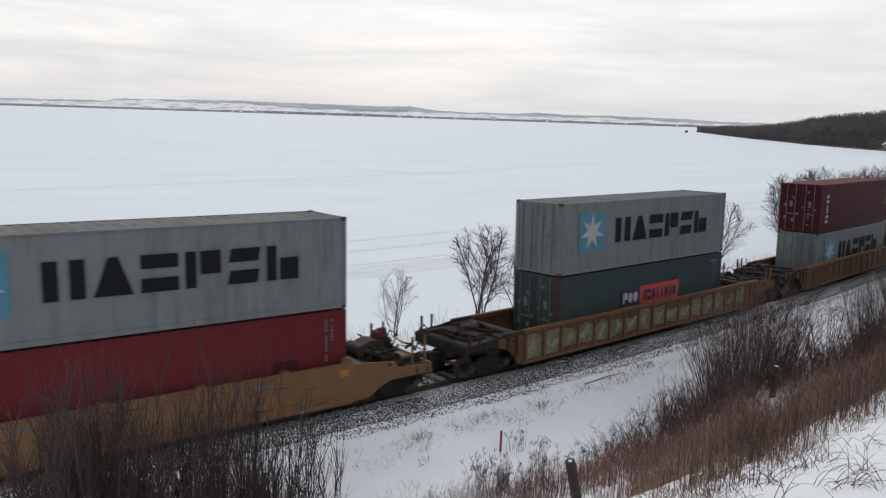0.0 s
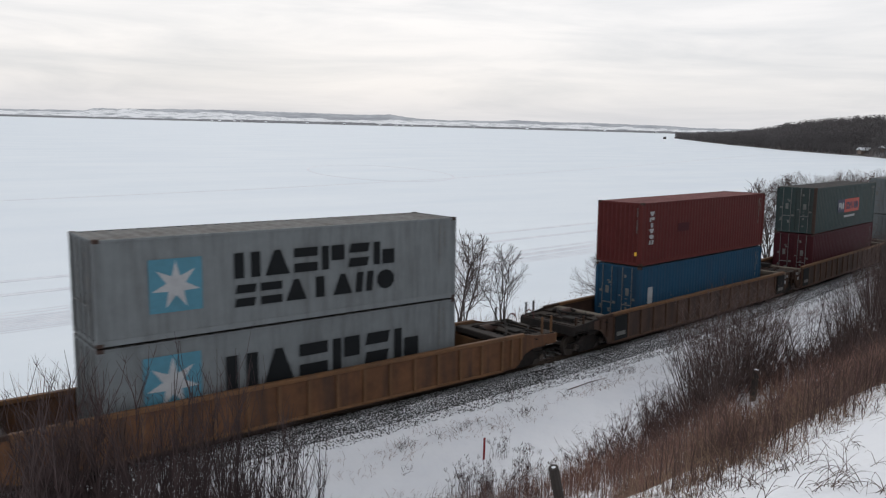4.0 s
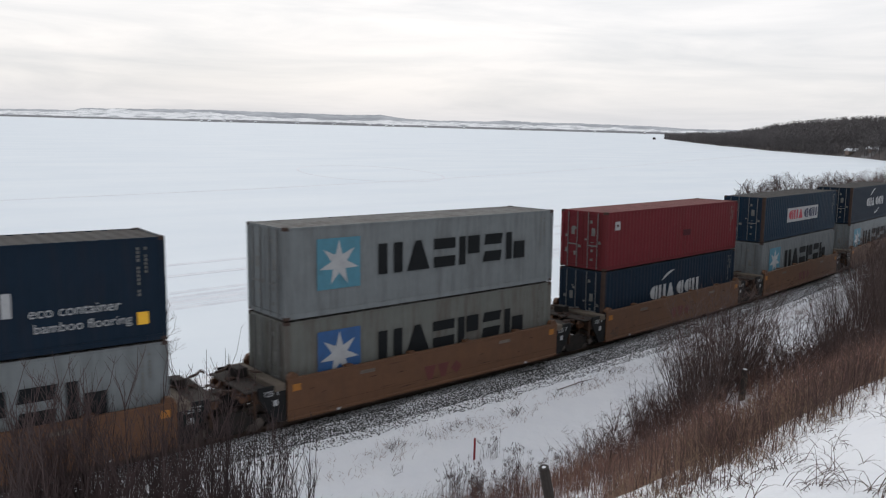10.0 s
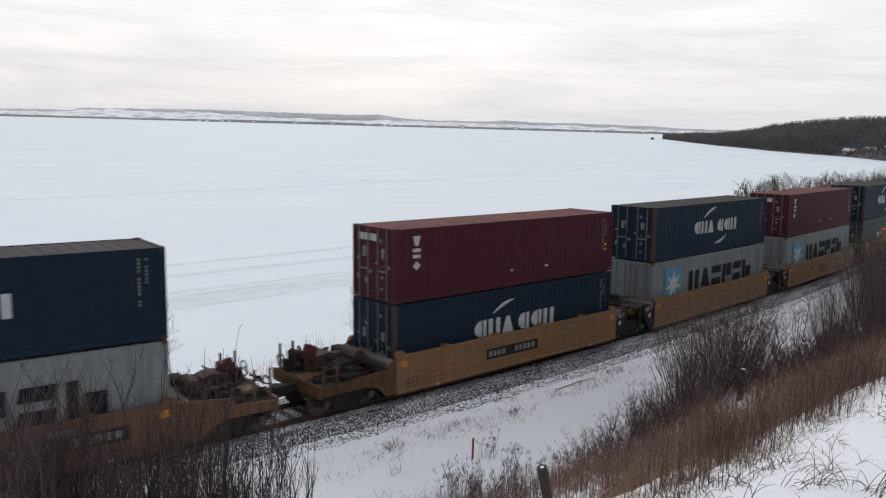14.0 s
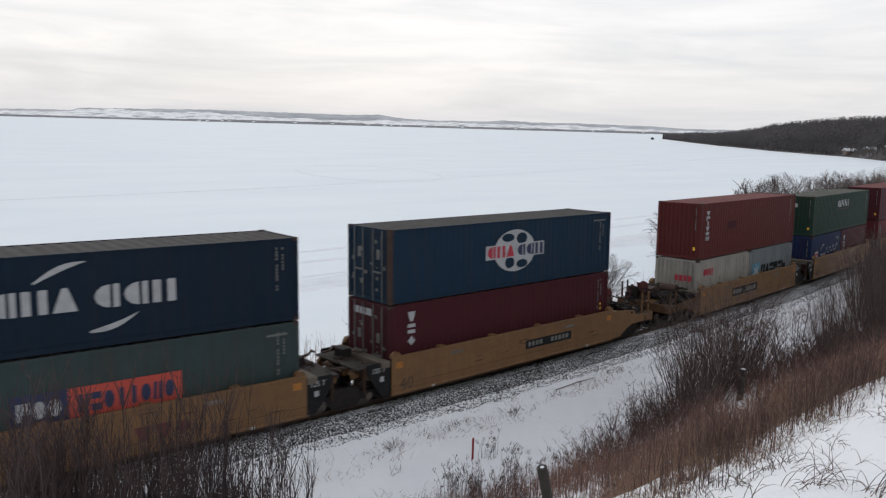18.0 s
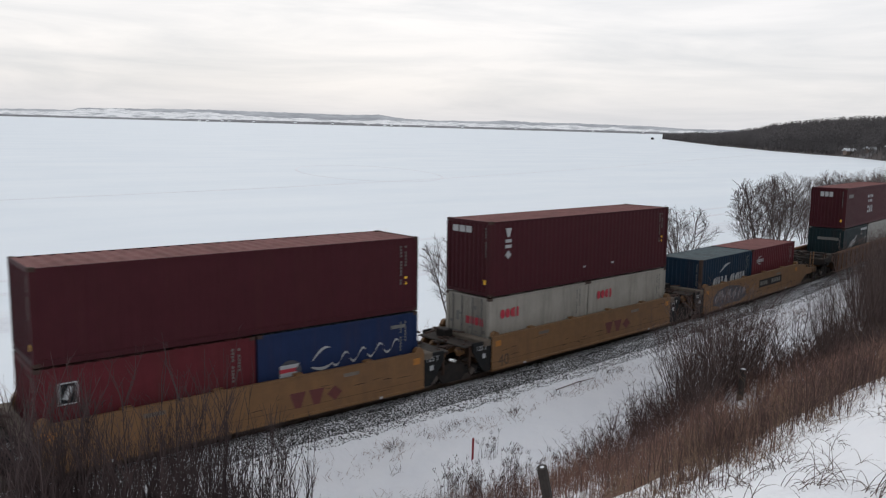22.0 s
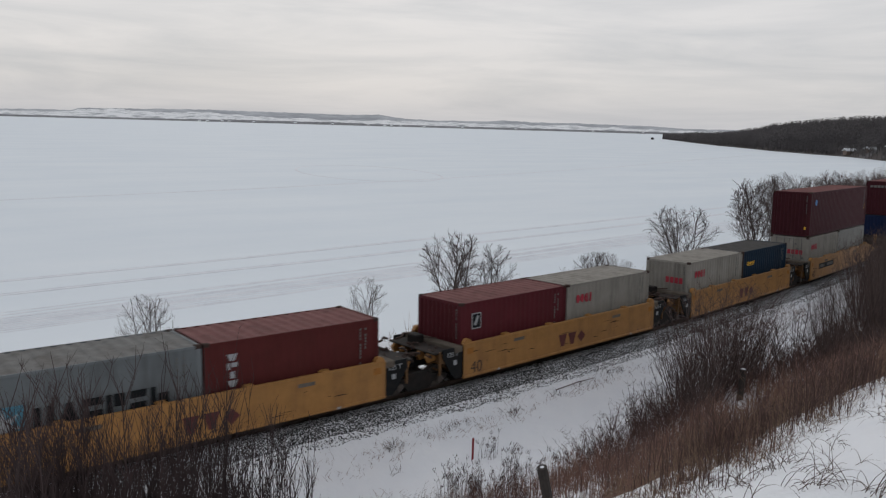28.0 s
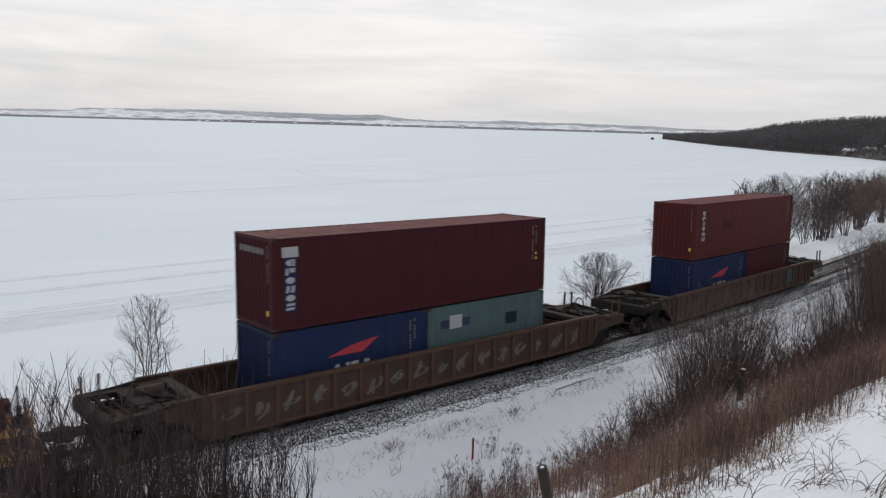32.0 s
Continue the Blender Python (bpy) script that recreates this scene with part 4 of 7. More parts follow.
        for dy in (0, 2.92):
            # long wagons' front: a solid dark sill in place of an open truss
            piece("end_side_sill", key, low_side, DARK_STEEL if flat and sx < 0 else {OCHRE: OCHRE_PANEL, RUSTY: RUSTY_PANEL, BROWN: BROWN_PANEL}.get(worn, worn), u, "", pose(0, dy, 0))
        if flat:
            if sx < 0:
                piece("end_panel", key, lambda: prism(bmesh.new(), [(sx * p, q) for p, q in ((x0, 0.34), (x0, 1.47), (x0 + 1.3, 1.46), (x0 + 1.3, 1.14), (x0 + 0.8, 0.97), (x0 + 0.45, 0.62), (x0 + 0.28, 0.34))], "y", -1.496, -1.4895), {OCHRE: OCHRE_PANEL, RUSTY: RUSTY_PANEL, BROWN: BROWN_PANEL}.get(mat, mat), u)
            for sy in (-1, 1):
                piece("end_chord", key + (sy,), lambda: rounded((*X(x0, x0 + 1.05), *sorted((sy * 1.55, sy * 1.38)), 1.48, 1.62), r=0.02), worn, u)
                for d in (0.38, 0.86):
                    piece("rib", key + (sy, d), lambda: boxes((*X(x0 + d - 0.05, x0 + d + 0.05), *sorted((sy * 1.555, sy * 1.49)), 0.40 if d < 0.5 and sx > 0 else 0.66 if d < 0.5 else 0.62 if sx > 0 else 1.05, 1.47)), worn, u)
            piece("deck_plate", key, lambda: boxes((*X(x0 + 1.15, x0 + 1.75), -1.42, 1.42, 1.37, 1.43), (*X(tip - 0.98, tip - 0.74), -1.42, 1.42, 1.37, 1.43), (*X(x0 + 1.75, tip - 0.98), -1.42, -1.12, 1.37, 1.43), (*X(x0 + 1.75, tip - 0.98), 1.12, 1.42, 1.37, 1.43), (*X(x0 + 0.12, x0 + 1.15), -1.42, -0.95, 1.44, 1.50), (*X(x0 + 0.12, x0 + 1.15), 1.0, 1.42, 1.44, 1.50)), DECK_TAN, u, "worn deck plates round two openings")
            for d in (0.30, 0.62):
                piece("deck_rib", key + (d,), lambda: rounded((*X(x0 + 1.72 + d, x0 + 1.80 + d), -1.12, 1.12, 1.26, 1.40), r=0.02), DARK_STEEL, u)

            def hoop():
                # a bent pipe guarding the opening
                bm, n = bmesh.new(), 8
                pts = [Vector((sx * (x0 + 0.55 + 0.75 * math.sin(math.pi * i / n)), -0.95 + 1.95 * i / n, 1.50 + 0.10 * math.sin(math.pi * i / n))) for i in range(n + 1)]
                for a, b in zip(pts, pts[1:]):
                    cyl(bm, a, b, 0.055, 6)
                return bm
            piece("guard_pipe", key, hoop, DARK_STEEL, u, "bent dark guard pipe")
        # long wagons: darker steel paints the shade of the recess under the deck
        piece("end_platform", key, lambda: rounded((*X(x0 + 0.1 if flat else x0 + 0.9, tip - 0.72), -1.42, 1.42, 1.05, 1.12), r=0.02), DARK_STEEL if flat else DECK, u, "grimy end platform, shade-dark steel where recessed")
        piece("end_sill", key, lambda: rounded((*X(tip - 0.78, tip - 0.66), -1.48, 1.48, 1.02 if flat else 0.74, 1.40 if flat else 1.16), r=0.02), DARK_STEEL if flat and sx < 0 else worn, u)
        piece("bolster_beam", key, lambda: rounded((*X(xj - 0.3, xj + 0.3), -1.35, 1.35, 0.86, 1.30), r=0.03), DARK_STEEL, u)
        piece("cross_tie", key, lambda: rounded((*X(x0 + 0.5, x0 + 0.8), -1.40, 1.40, 1.12, 1.42), r=0.03), DARK_STEEL, u)
        for dy in (0, 1.75):
            piece("stringer", key, lambda: boxes((*X(x0 + 0.4, tip - 0.8), -0.95, -0.80, 1.08, 1.26)), DARK_STEEL, u, "", pose(0, dy, 0))

        def coupler():
            bm = boxes((*X(tip - 0.8, tip - 0.2), -0.11, 0.11, 0.74, 0.98))
            box(bm, *X(tip - 0.25, tip + 0.02), -0.22, 0.10, 0.68, 1.04)
            box(bm, *X(tip - 0.12, tip + 0.06), 0.05, 0.24, 0.70, 1.02)
            return bm
        piece("coupler", key, coupler, DARK_STEEL, u)
        piece("air_hose", key, lambda: cyl(cyl(bmesh.new(), (sx * (tip - 0.5), 0.4, 0.8), (sx * (tip - 0.2), 0.38, 0.42), 0.03, 6), (sx * (tip - 0.2), 0.38, 0.42), (sx * (tip + 0.02), 0.2, 0.38), 0.03, 6), SEAL, u)
        piece("brake_cylinder", key, lambda: cyl(bmesh.new(), (sx * (xj - 0.9), 0.55, 1.42), (sx * (xj - 0.1), 0.55, 1.42), 0.2, 12), RUSTY_BROWN, u, "rusty brake reservoir")
        piece("brake_stand", key, lambda: boxes((*X(tip - 1.0, tip - 0.85), 0.9, 1.15, 1.1, 1.5)), DARK_STEEL, u)
        piece("equipment_box", key, lambda: rounded((*X(x0 + 1.3, x0 + 1.8), -0.75, -0.15, 1.12, 1.52), r=0.03), DARK_STEEL, u, "grimy valve housing")
        piece("air_reservoir", key, lambda: cyl(bmesh.new(), (sx * (xj + 0.2), -1.0, 1.34), (sx * (xj + 0.2), 0.1, 1.34), 0.17, 10), DARK_STEEL, u)
        piece("brake_pipe", key, lambda: cyl(bmesh.new(), (sx * (x0 + 0.6), -1.15, 1.24), (sx * (tip - 0.9), -1.2, 1.2), 0.04, 6), DARK_STEEL, u)

        def brake_wheel():
            bm = bmesh.new()
            c = (sx * (tip - 0.74), 1.02, 1.48)
            ring = []
            for i in range(14):
                a = 2 * math.pi * i / 14
                row = []
                for q in range(5):
                    b = 2 * math.pi * q / 5
                    r = 0.25 + 0.024 * math.cos(b)
                    row.append(bm.verts.new((c[0] + 0.024 * math.sin(b), c[1] + r * math.cos(a), c[2] + r * math.sin(a))))
                ring.append(row)
            for i in range(14):
                for q in range(5):
                    bm.faces.new((ring[i][q], ring[i][(q + 1) % 5], ring[(i + 1) % 14][(q + 1) % 5], ring[(i + 1) % 14][q]))
            return bm
        piece("brake_wheel", key, brake_wheel, RUSTED, u, "rust-red hand brake wheel")

        def rails_up(h):
            bm = bmesh.new()
            for a in (0.9, 1.4):
                box(bm, *X(tip - a - 0.035, tip - a + 0.035), -0.03, 0.03, 1.1, h)
            for z in (h - 0.12, h - 0.38) if h < 1.9 else ():
                cyl(bm, (sx * (tip - 0.88), 0, z), (sx * (tip - 1.42), 0, z), 0.018, 5)
            return bm
        for dy in (-1.36, 1.36):
            piece("grab_iron", key + (dy,), lambda: rails_up((2.1 if sx > 0 else 1.78) if dy < 0 else 2.0), worn if dy < 0 else DECK, u, "upright grab irons", pose(0, dy, 0))

        def brake_frame():
            bm = prism(bmesh.new(), [(sx * p, q) for p, q in ((xj - 0.55, 1.10), (xj - 0.42, 1.62), (xj - 0.1, 1.74), (xj + 0.35, 1.66), (xj + 0.62, 1.10))], "y", 0.15, 0.85)
            return prism(bm, [(sx * p, q) for p, q in ((xj - 0.9, 1.10), (xj - 0.8, 1.48), (xj - 0.3, 1.50), (xj - 0.3, 1.10))], "y", -0.55, 0.15)

        if not flat:
            for q, (p0, y0, w, d, z) in enumerate(((1.35, -1.1, 0.35, 0.5, 1.46), (0.55, 0.55, 0.4, 0.6, 1.66), (1.95, 0.2, 0.3, 0.9, 1.55), (2.3, 0.7, 0.35, 0.55, 1.75))):
                piece("gear_housing", key + (q,), lambda: rounded((*X(x0 + p0, x0 + p0 + w), y0, y0 + d, 1.10, z), r=0.04), DARK_STEEL, u, "oily dark gear housing")
            piece("brake_frame", key, brake_frame, RUSTY_BROWN, u, "rust-brown brake rigging housing")

            def rigging():
                rnd = random.Random(23)
                bm = prism(bmesh.new(), [(sx * p, q) for p, q in ((xj + 0.28, 1.10), (xj + 0.30, 1.72), (xj + 0.42, 2.02), (xj + 0.62, 2.06), (xj + 0.70, 1.80), (xj + 0.62, 1.10))], "y", 0.42, 0.56)
                for _ in range(9):
                    a = Vector((sx * (xj + rnd.uniform(0.0, 0.8)), rnd.uniform(0.2, 0.85), rnd.uniform(1.2, 1.75)))
                    cyl(bm, a, a + Vector((rnd.uniform(-0.3, 0.3), rnd.uniform(-0.3, 0.3), rnd.uniform(0.05, 0.35))), rnd.uniform(0.03, 0.07), 6)
                return bm
            piece("brake_rigging", key, rigging, RUSTED, u, "tall rust-red brake rigging")["kind"] = "stuff"
            piece("valve_box", key, lambda: rounded((*X(xj + 0.20, xj + 0.56), 0.40, 0.78, 1.62, 1.94), r=0.04), RUSTED, u, "rust-red control valve")
            piece("cross_reservoir", key, lambda: cyl(bmesh.new(), (sx * (x0 + 0.86), -0.55, 1.60), (sx * (x0 + 0.86), 0.30, 1.60), 0.23, 14), TAN if style == "yellow" else RUSTY_BROWN, u, "round brake reservoir")
        piece("pipework", key, lambda: pipework(sx, x0 + 0.35, tip - 0.8, 1.15, 1.66 if flat else 1.80, 16 if flat else 34, 7), DARK_STEEL, u, "tangle of air pipes and hoses")["kind"] = "stuff"
        for q, (p0, p1, y0, y1) in enumerate(((0.45, 0.95, -0.9, 0.0), (1.35, 1.65, 0.2, 0.8))):
            piece("snow_patch", key + (q,), lambda: drift(sx * (x0 + p0), sx * (x0 + p1), y0, y1, 1.12), SNOWCAP, u, "drifted snow on the deck")

        def steps():
            bm = bmesh.new()
            for i in range(3):
                cyl(bm, (sx * (tip - 0.85), -1.5, 0.35 + 0.22 * i), (sx * (tip - 1.3), -1.5, 0.35 + 0.22 * i), 0.016, 5)
            for a in (0.85, 1.3):
                cyl(bm, (sx * (tip - a), -1.5, 0.3), (sx * (tip - a), -1.5, 1.05), 0.016, 5)
            return bm
        piece("ladder", key, steps, DARK_STEEL, u)


DECK_TAN = material("worn_tan_deck_plate", (0.034, 0.026, 0.021), 0.85, 0, 0.3, 3.0, 0.3, 18, (0.026, 0.020, 0.017), 0.85, 1.2, spec=0.15)
RUSTY_BROWN = material("rusty_brown_steel", (0.052, 0.030, 0.023), 0.8, 0, 0.3, 6.0, 0.2, 15)
RUSTED = material("red_rust", (0.075, 0.018, 0.017), 0.8, 0, 0.3, 6.0)
WHEELS, MOVERS = [], []


def well_wagon(kind, mat, left, right, label, half_pitch, first, style, painted=(), wear_seed=1.0):
    """One unit of a double-stack wagon. kind: smooth or ribbed; left and right: joint or coupler."""
    u = thing("well_wagon", label, "rail wagon", "wagons of the freight train")
    hw = {"smooth": 6.2, "ribbed": 8.3, "jumbo": 8.55}[kind]
    top = 1.585 if style == "yellow" else 1.63
    dark = BLACK if style in ("yellow", "tan") else GRIMY_END
    long_guides = style == "yellow" and right == "coupler"
    for sy in (-1, 1):
        y0, y1 = sorted((sy * 1.50, sy * 1.46))
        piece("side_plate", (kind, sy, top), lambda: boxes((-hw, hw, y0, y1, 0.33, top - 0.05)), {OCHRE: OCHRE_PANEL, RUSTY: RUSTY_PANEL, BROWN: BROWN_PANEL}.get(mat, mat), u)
        c0, c1 = sorted((sy * (1.55 if kind != "smooth" else 1.515), sy * 1.38))
        piece("top_chord", (kind, sy, top), lambda: rounded((-hw, hw, c0, c1, top - (0.14 if kind != "smooth" else 0.06), top), r=0.02), OCHRE if kind == "jumbo" else mat, u)
        piece("bottom_chord", (kind, sy), lambda: rounded((-hw, hw, *sorted((sy * 1.53, sy * 1.25)), 0.27, 0.38), r=0.02), mat, u)
        if kind != "smooth":
            n = 17
            for i in range(n):
                x = -hw + 0.12 + i * (2 * hw - 0.24) / (n - 1)
                r0, r1 = sorted((sy * 1.565, sy * 1.50))
                piece("rib", (kind, sy, top), lambda: boxes((-0.055, 0.055, r0, r1, 0.37, top - 0.14)), mat, u, "", pose(x, 0, 0))
        else:
            for x in (-6.1, -3.55, -0.68, 2.05, 4.75) if long_guides else ():
                w = 1.35 if x in (-6.1, 4.75) else 1.75
                piece("raised_guide", (sy, top, w), lambda: prism(bmesh.new(), [(0, top - 0.01), (0, top + 0.075), (w - 0.28, top + 0.075), (w, top - 0.01)], "y", *sorted((sy * 1.502, sy * 1.40))), mat, u, "", pose(x, 0, 0))
            for i in range(0 if long_guides else 4):
                x = -3.9 + i * 2.6
                piece("container_guide", (sy, top), lambda: prism(bmesh.new(), [(-0.17, top), (-0.12, top + 0.055), (0.12, top + 0.055), (0.17, top)], "y", *sorted((sy * 1.50, sy * 1.30))), mat, u, "", pose(x, 0, 0))
            # rounded castings that steer the boxes' corners into the well
            for x in (-5.98, 5.98):
                piece("corner_guide", (sy, top), lambda: prism(bmesh.new(), [(0.19 * math.cos(a), top - 0.03 + (0.19 if math.sin(a) > 0 else 0.02) * math.sin(a)) for a in [math.pi * k / 6 for k in range(12)]], "y", *sorted((sy * 1.50, sy * 1.32))), mat, u, "", pose(x, 0, 0))
    if kind == "smooth":
        for sx in (-1, 1):
            piece("reflector", (sx, top), lambda: boxes((*sorted((sx * 5.72, sx * 6.02)), -1.505, -1.50, top - 0.42, top - 0.20)), PATCH_ORANGE, u, "faded orange reflector patch")
            piece("sill_reflector", (sx,), lambda: boxes((*sorted((sx * 4.3, sx * 4.42)), -1.536, -1.53, 0.28, 0.36)), WHITE, u, "small pale sill reflector")
            piece("stencil_panel", (sx, top), lambda: boxes((*sorted((sx * 2.9, sx * 3.5)), -1.504, -1.50, top - 0.34, top - 0.22)), FAINTINK, u)
    if kind == "smooth":
        if style == "tan":
            piece("lap_seam", (), lambda: boxes((-hw, hw, -1.503, -1.50, 0.612, 0.624)), END_TAN, u)
        rnd = random.Random(int(wear_seed * 10))
        bm = bmesh.new()
        for _ in range(16):
            a, z, w = rnd.uniform(-5.9, 5.0), rnd.uniform(0.42, top - 0.2), rnd.uniform(0.1, 0.9)
            rise = rnd.uniform(-0.03, 0.03) if w > 0.3 else rnd.uniform(-0.12, 0.12)
            plate(bm, [(a, z), (a + w * 0.4, z + rise * 0.3 - 0.006), (a + w, z + rise), (a + w * 0.5, z + rise * 0.4 + rnd.uniform(0.008, 0.035))], -1.50, 0.0022)
        part("scuffing", bm, GRIMY_END, u, "dark scrapes in the paint")["kind"] = "stuff"
    if kind == "jumbo":
        for sx in (-1, 1):
            piece("placard_panel", (sx,), lambda: boxes((*sorted((sx * 7.55, sx * 8.45)), -1.60, -1.57, 0.42, 1.46)), BLACK, u, "black stencil panel")
            piece("stencil_panel", (sx,), lambda: boxes((*sorted((sx * 7.68, sx * 8.32)), -1.606, -1.60, 0.60, 0.78)), GREYINK, u)
    piece("well_floor", (kind,), lambda: boxes((-hw, hw, -1.30, 1.30, 0.30, FLOOR)), DARK_STEEL, u, "dark well floor")
    for sx, k in ((-1, left), (1, right)):
        joint = half_pitch
        if k == "coupler":
            xj, tip = ((7.95, 9.95) if kind == "smooth" else (9.75, 11.85))
        else:
            xj, tip = joint, joint
        end_gear(u, sx, hw, xj, tip, mat, dark, k, style)
        if sx == 1 or first:
            for w, dx, z in truck(u, sx * xj):
                WHEELS.append((w, dx, z, u))
    for m in painted:
        bm = bmesh.new()
        yy = -1.50
        if m[0] == "word":
            bm.free()
            block_word(u, *m[1:7], y=yy)
        elif m[0] == "plate":
            plate(bm, rect(*m[1:5]), yy, 0.004)
            part("number_panel", bm, BLACK, u, "black number panel")
            bm = bmesh.new()
            x0, x1, z0, z1 = m[1:5]
            h = z1 - z0
            w = (x1 - x0)
            for i in range(11):
                if i in (4, 5):
                    continue
                a = x0 + w * (0.05 + 0.082 * i)
                plate(bm, rect(a, a + w * 0.055, z0 + h * 0.25, z1 - h * 0.22), yy - 0.004, 0.004)
            part("number_stencil", bm, GREYINK, u, "pale bars of painted figures")["kind"] = "stuff"
        elif m[0] == "bar":
            plate(bm, rect(*m[1:5]), yy, 0.005)
            part("painted_patch", bm, m[5], u)
        elif m[0] == "text":
            bm.free()
            lettering(m[1], m[4], m[2], m[3], m[5], u, yy - 0.004)
        elif m[0] == "spray":
            x0, x1, z0, z1, n, seed = m[1:7]
            rnd = random.Random(seed)
            plate(bm, [(x0 + (x1 - x0) * f, z0 + (z1 - z0) * g) for f, g in ((0.0, 0.15), (0.2, 0.0), (0.5, 0.06), (0.82, 0.0), (1.0, 0.2), (0.97, 0.62), (0.75, 0.88), (0.4, 1.0), (0.12, 0.86), (0.02, 0.55))], yy, 0.004)
            g = part("sprayed_ground", bm, SPRAY_BLUE, u, "slate-blue spray cloud")
            bm = bmesh.new()
            fat_spray(bm, x0 + 0.2, x1 - 0.1, z0 + 0.12, z1 - 0.16, n, seed, yy - 0.004, 0.005)
            part("sprayed_strokes", bm, SPRAY_LILAC, u, "lilac-grey rounded spray strokes")["kind"] = "stuff"
        elif m[0] == "tags":
            rnd = random.Random(m[2])
            ground = bmesh.new()
            w = (2 * hw - 0.24) / 16
            for i in range(16):
                x = -hw + 0.12 + i * w
                if rnd.random() < m[3]:
                    a, c = x + w * rnd.uniform(0.06, 0.15), x + w * rnd.uniform(0.85, 0.94)
                    plate(ground, [(a, 0.42 + rnd.uniform(0, 0.2)), (c, 0.42 + rnd.uniform(0, 0.2)), (c, rnd.uniform(1.1, 1.44)), ((a + c) / 2, rnd.uniform(1.1, 1.45)), (a, rnd.uniform(1.1, 1.44))], yy, 0.003)
                fat_spray(bm, x + w * 0.16, x + w * 0.80, rnd.uniform(0.5, 0.66), rnd.uniform(1.12, 1.32), 1, m[2] * 31 + i, yy - 0.003, 0.004)
            part("faded_graffiti", bm, m[1], u, "faded spray-painted shapes")["kind"] = "stuff"
            if ground.verts:
                part("sprayed_ground", ground, m[4], u, "faded spray colour in the bays")["kind"] = "stuff"
            else:
                ground.free()
    return u


# stock of the train: marks by kind of box, heights from the box's bottom
def line_grey(dz=0.0):
    return [("star", -4.12, 1.55 + dz, 0.82), ("word", -2.65, 4.55, 1.02 + dz, 2.05 + dz, "123456", INK)]


def line_navy(word=WHITE):
    return [("word", -2.34, -0.2, 1.05, 1.68, "712", word), ("word", 0.1, 2.36, 1.05, 1.68, "771", word), ("swoosh", -1.3, 1.85, 0.0, 2.3, 0.12, 0.16, word), ("swoosh", 0.0, 0.45, 1.3, 0.9, -0.12, 0.16, word)]


def upright(code, mat=WHITE, x=-5.45, w=0.38, z0=0.65, z1=2.2):
    return [("vword", x, x + w, z0, z1, code, mat)]


STD, HC, L40, L20 = 2.591, 2.896, 12.192, 6.058
GREEN_WORD = [("bar", -1.97, -0.61, 1.10, 1.95, DKBLUE), ("bar", -0.6, 2.38, 1.06, 1.95, ORANGE), ("word", -1.85, -0.75, 1.28, 1.75, "488", WHITE), ("word", -0.4, 2.2, 1.25, 1.75, "03899808", DKBLUE)]


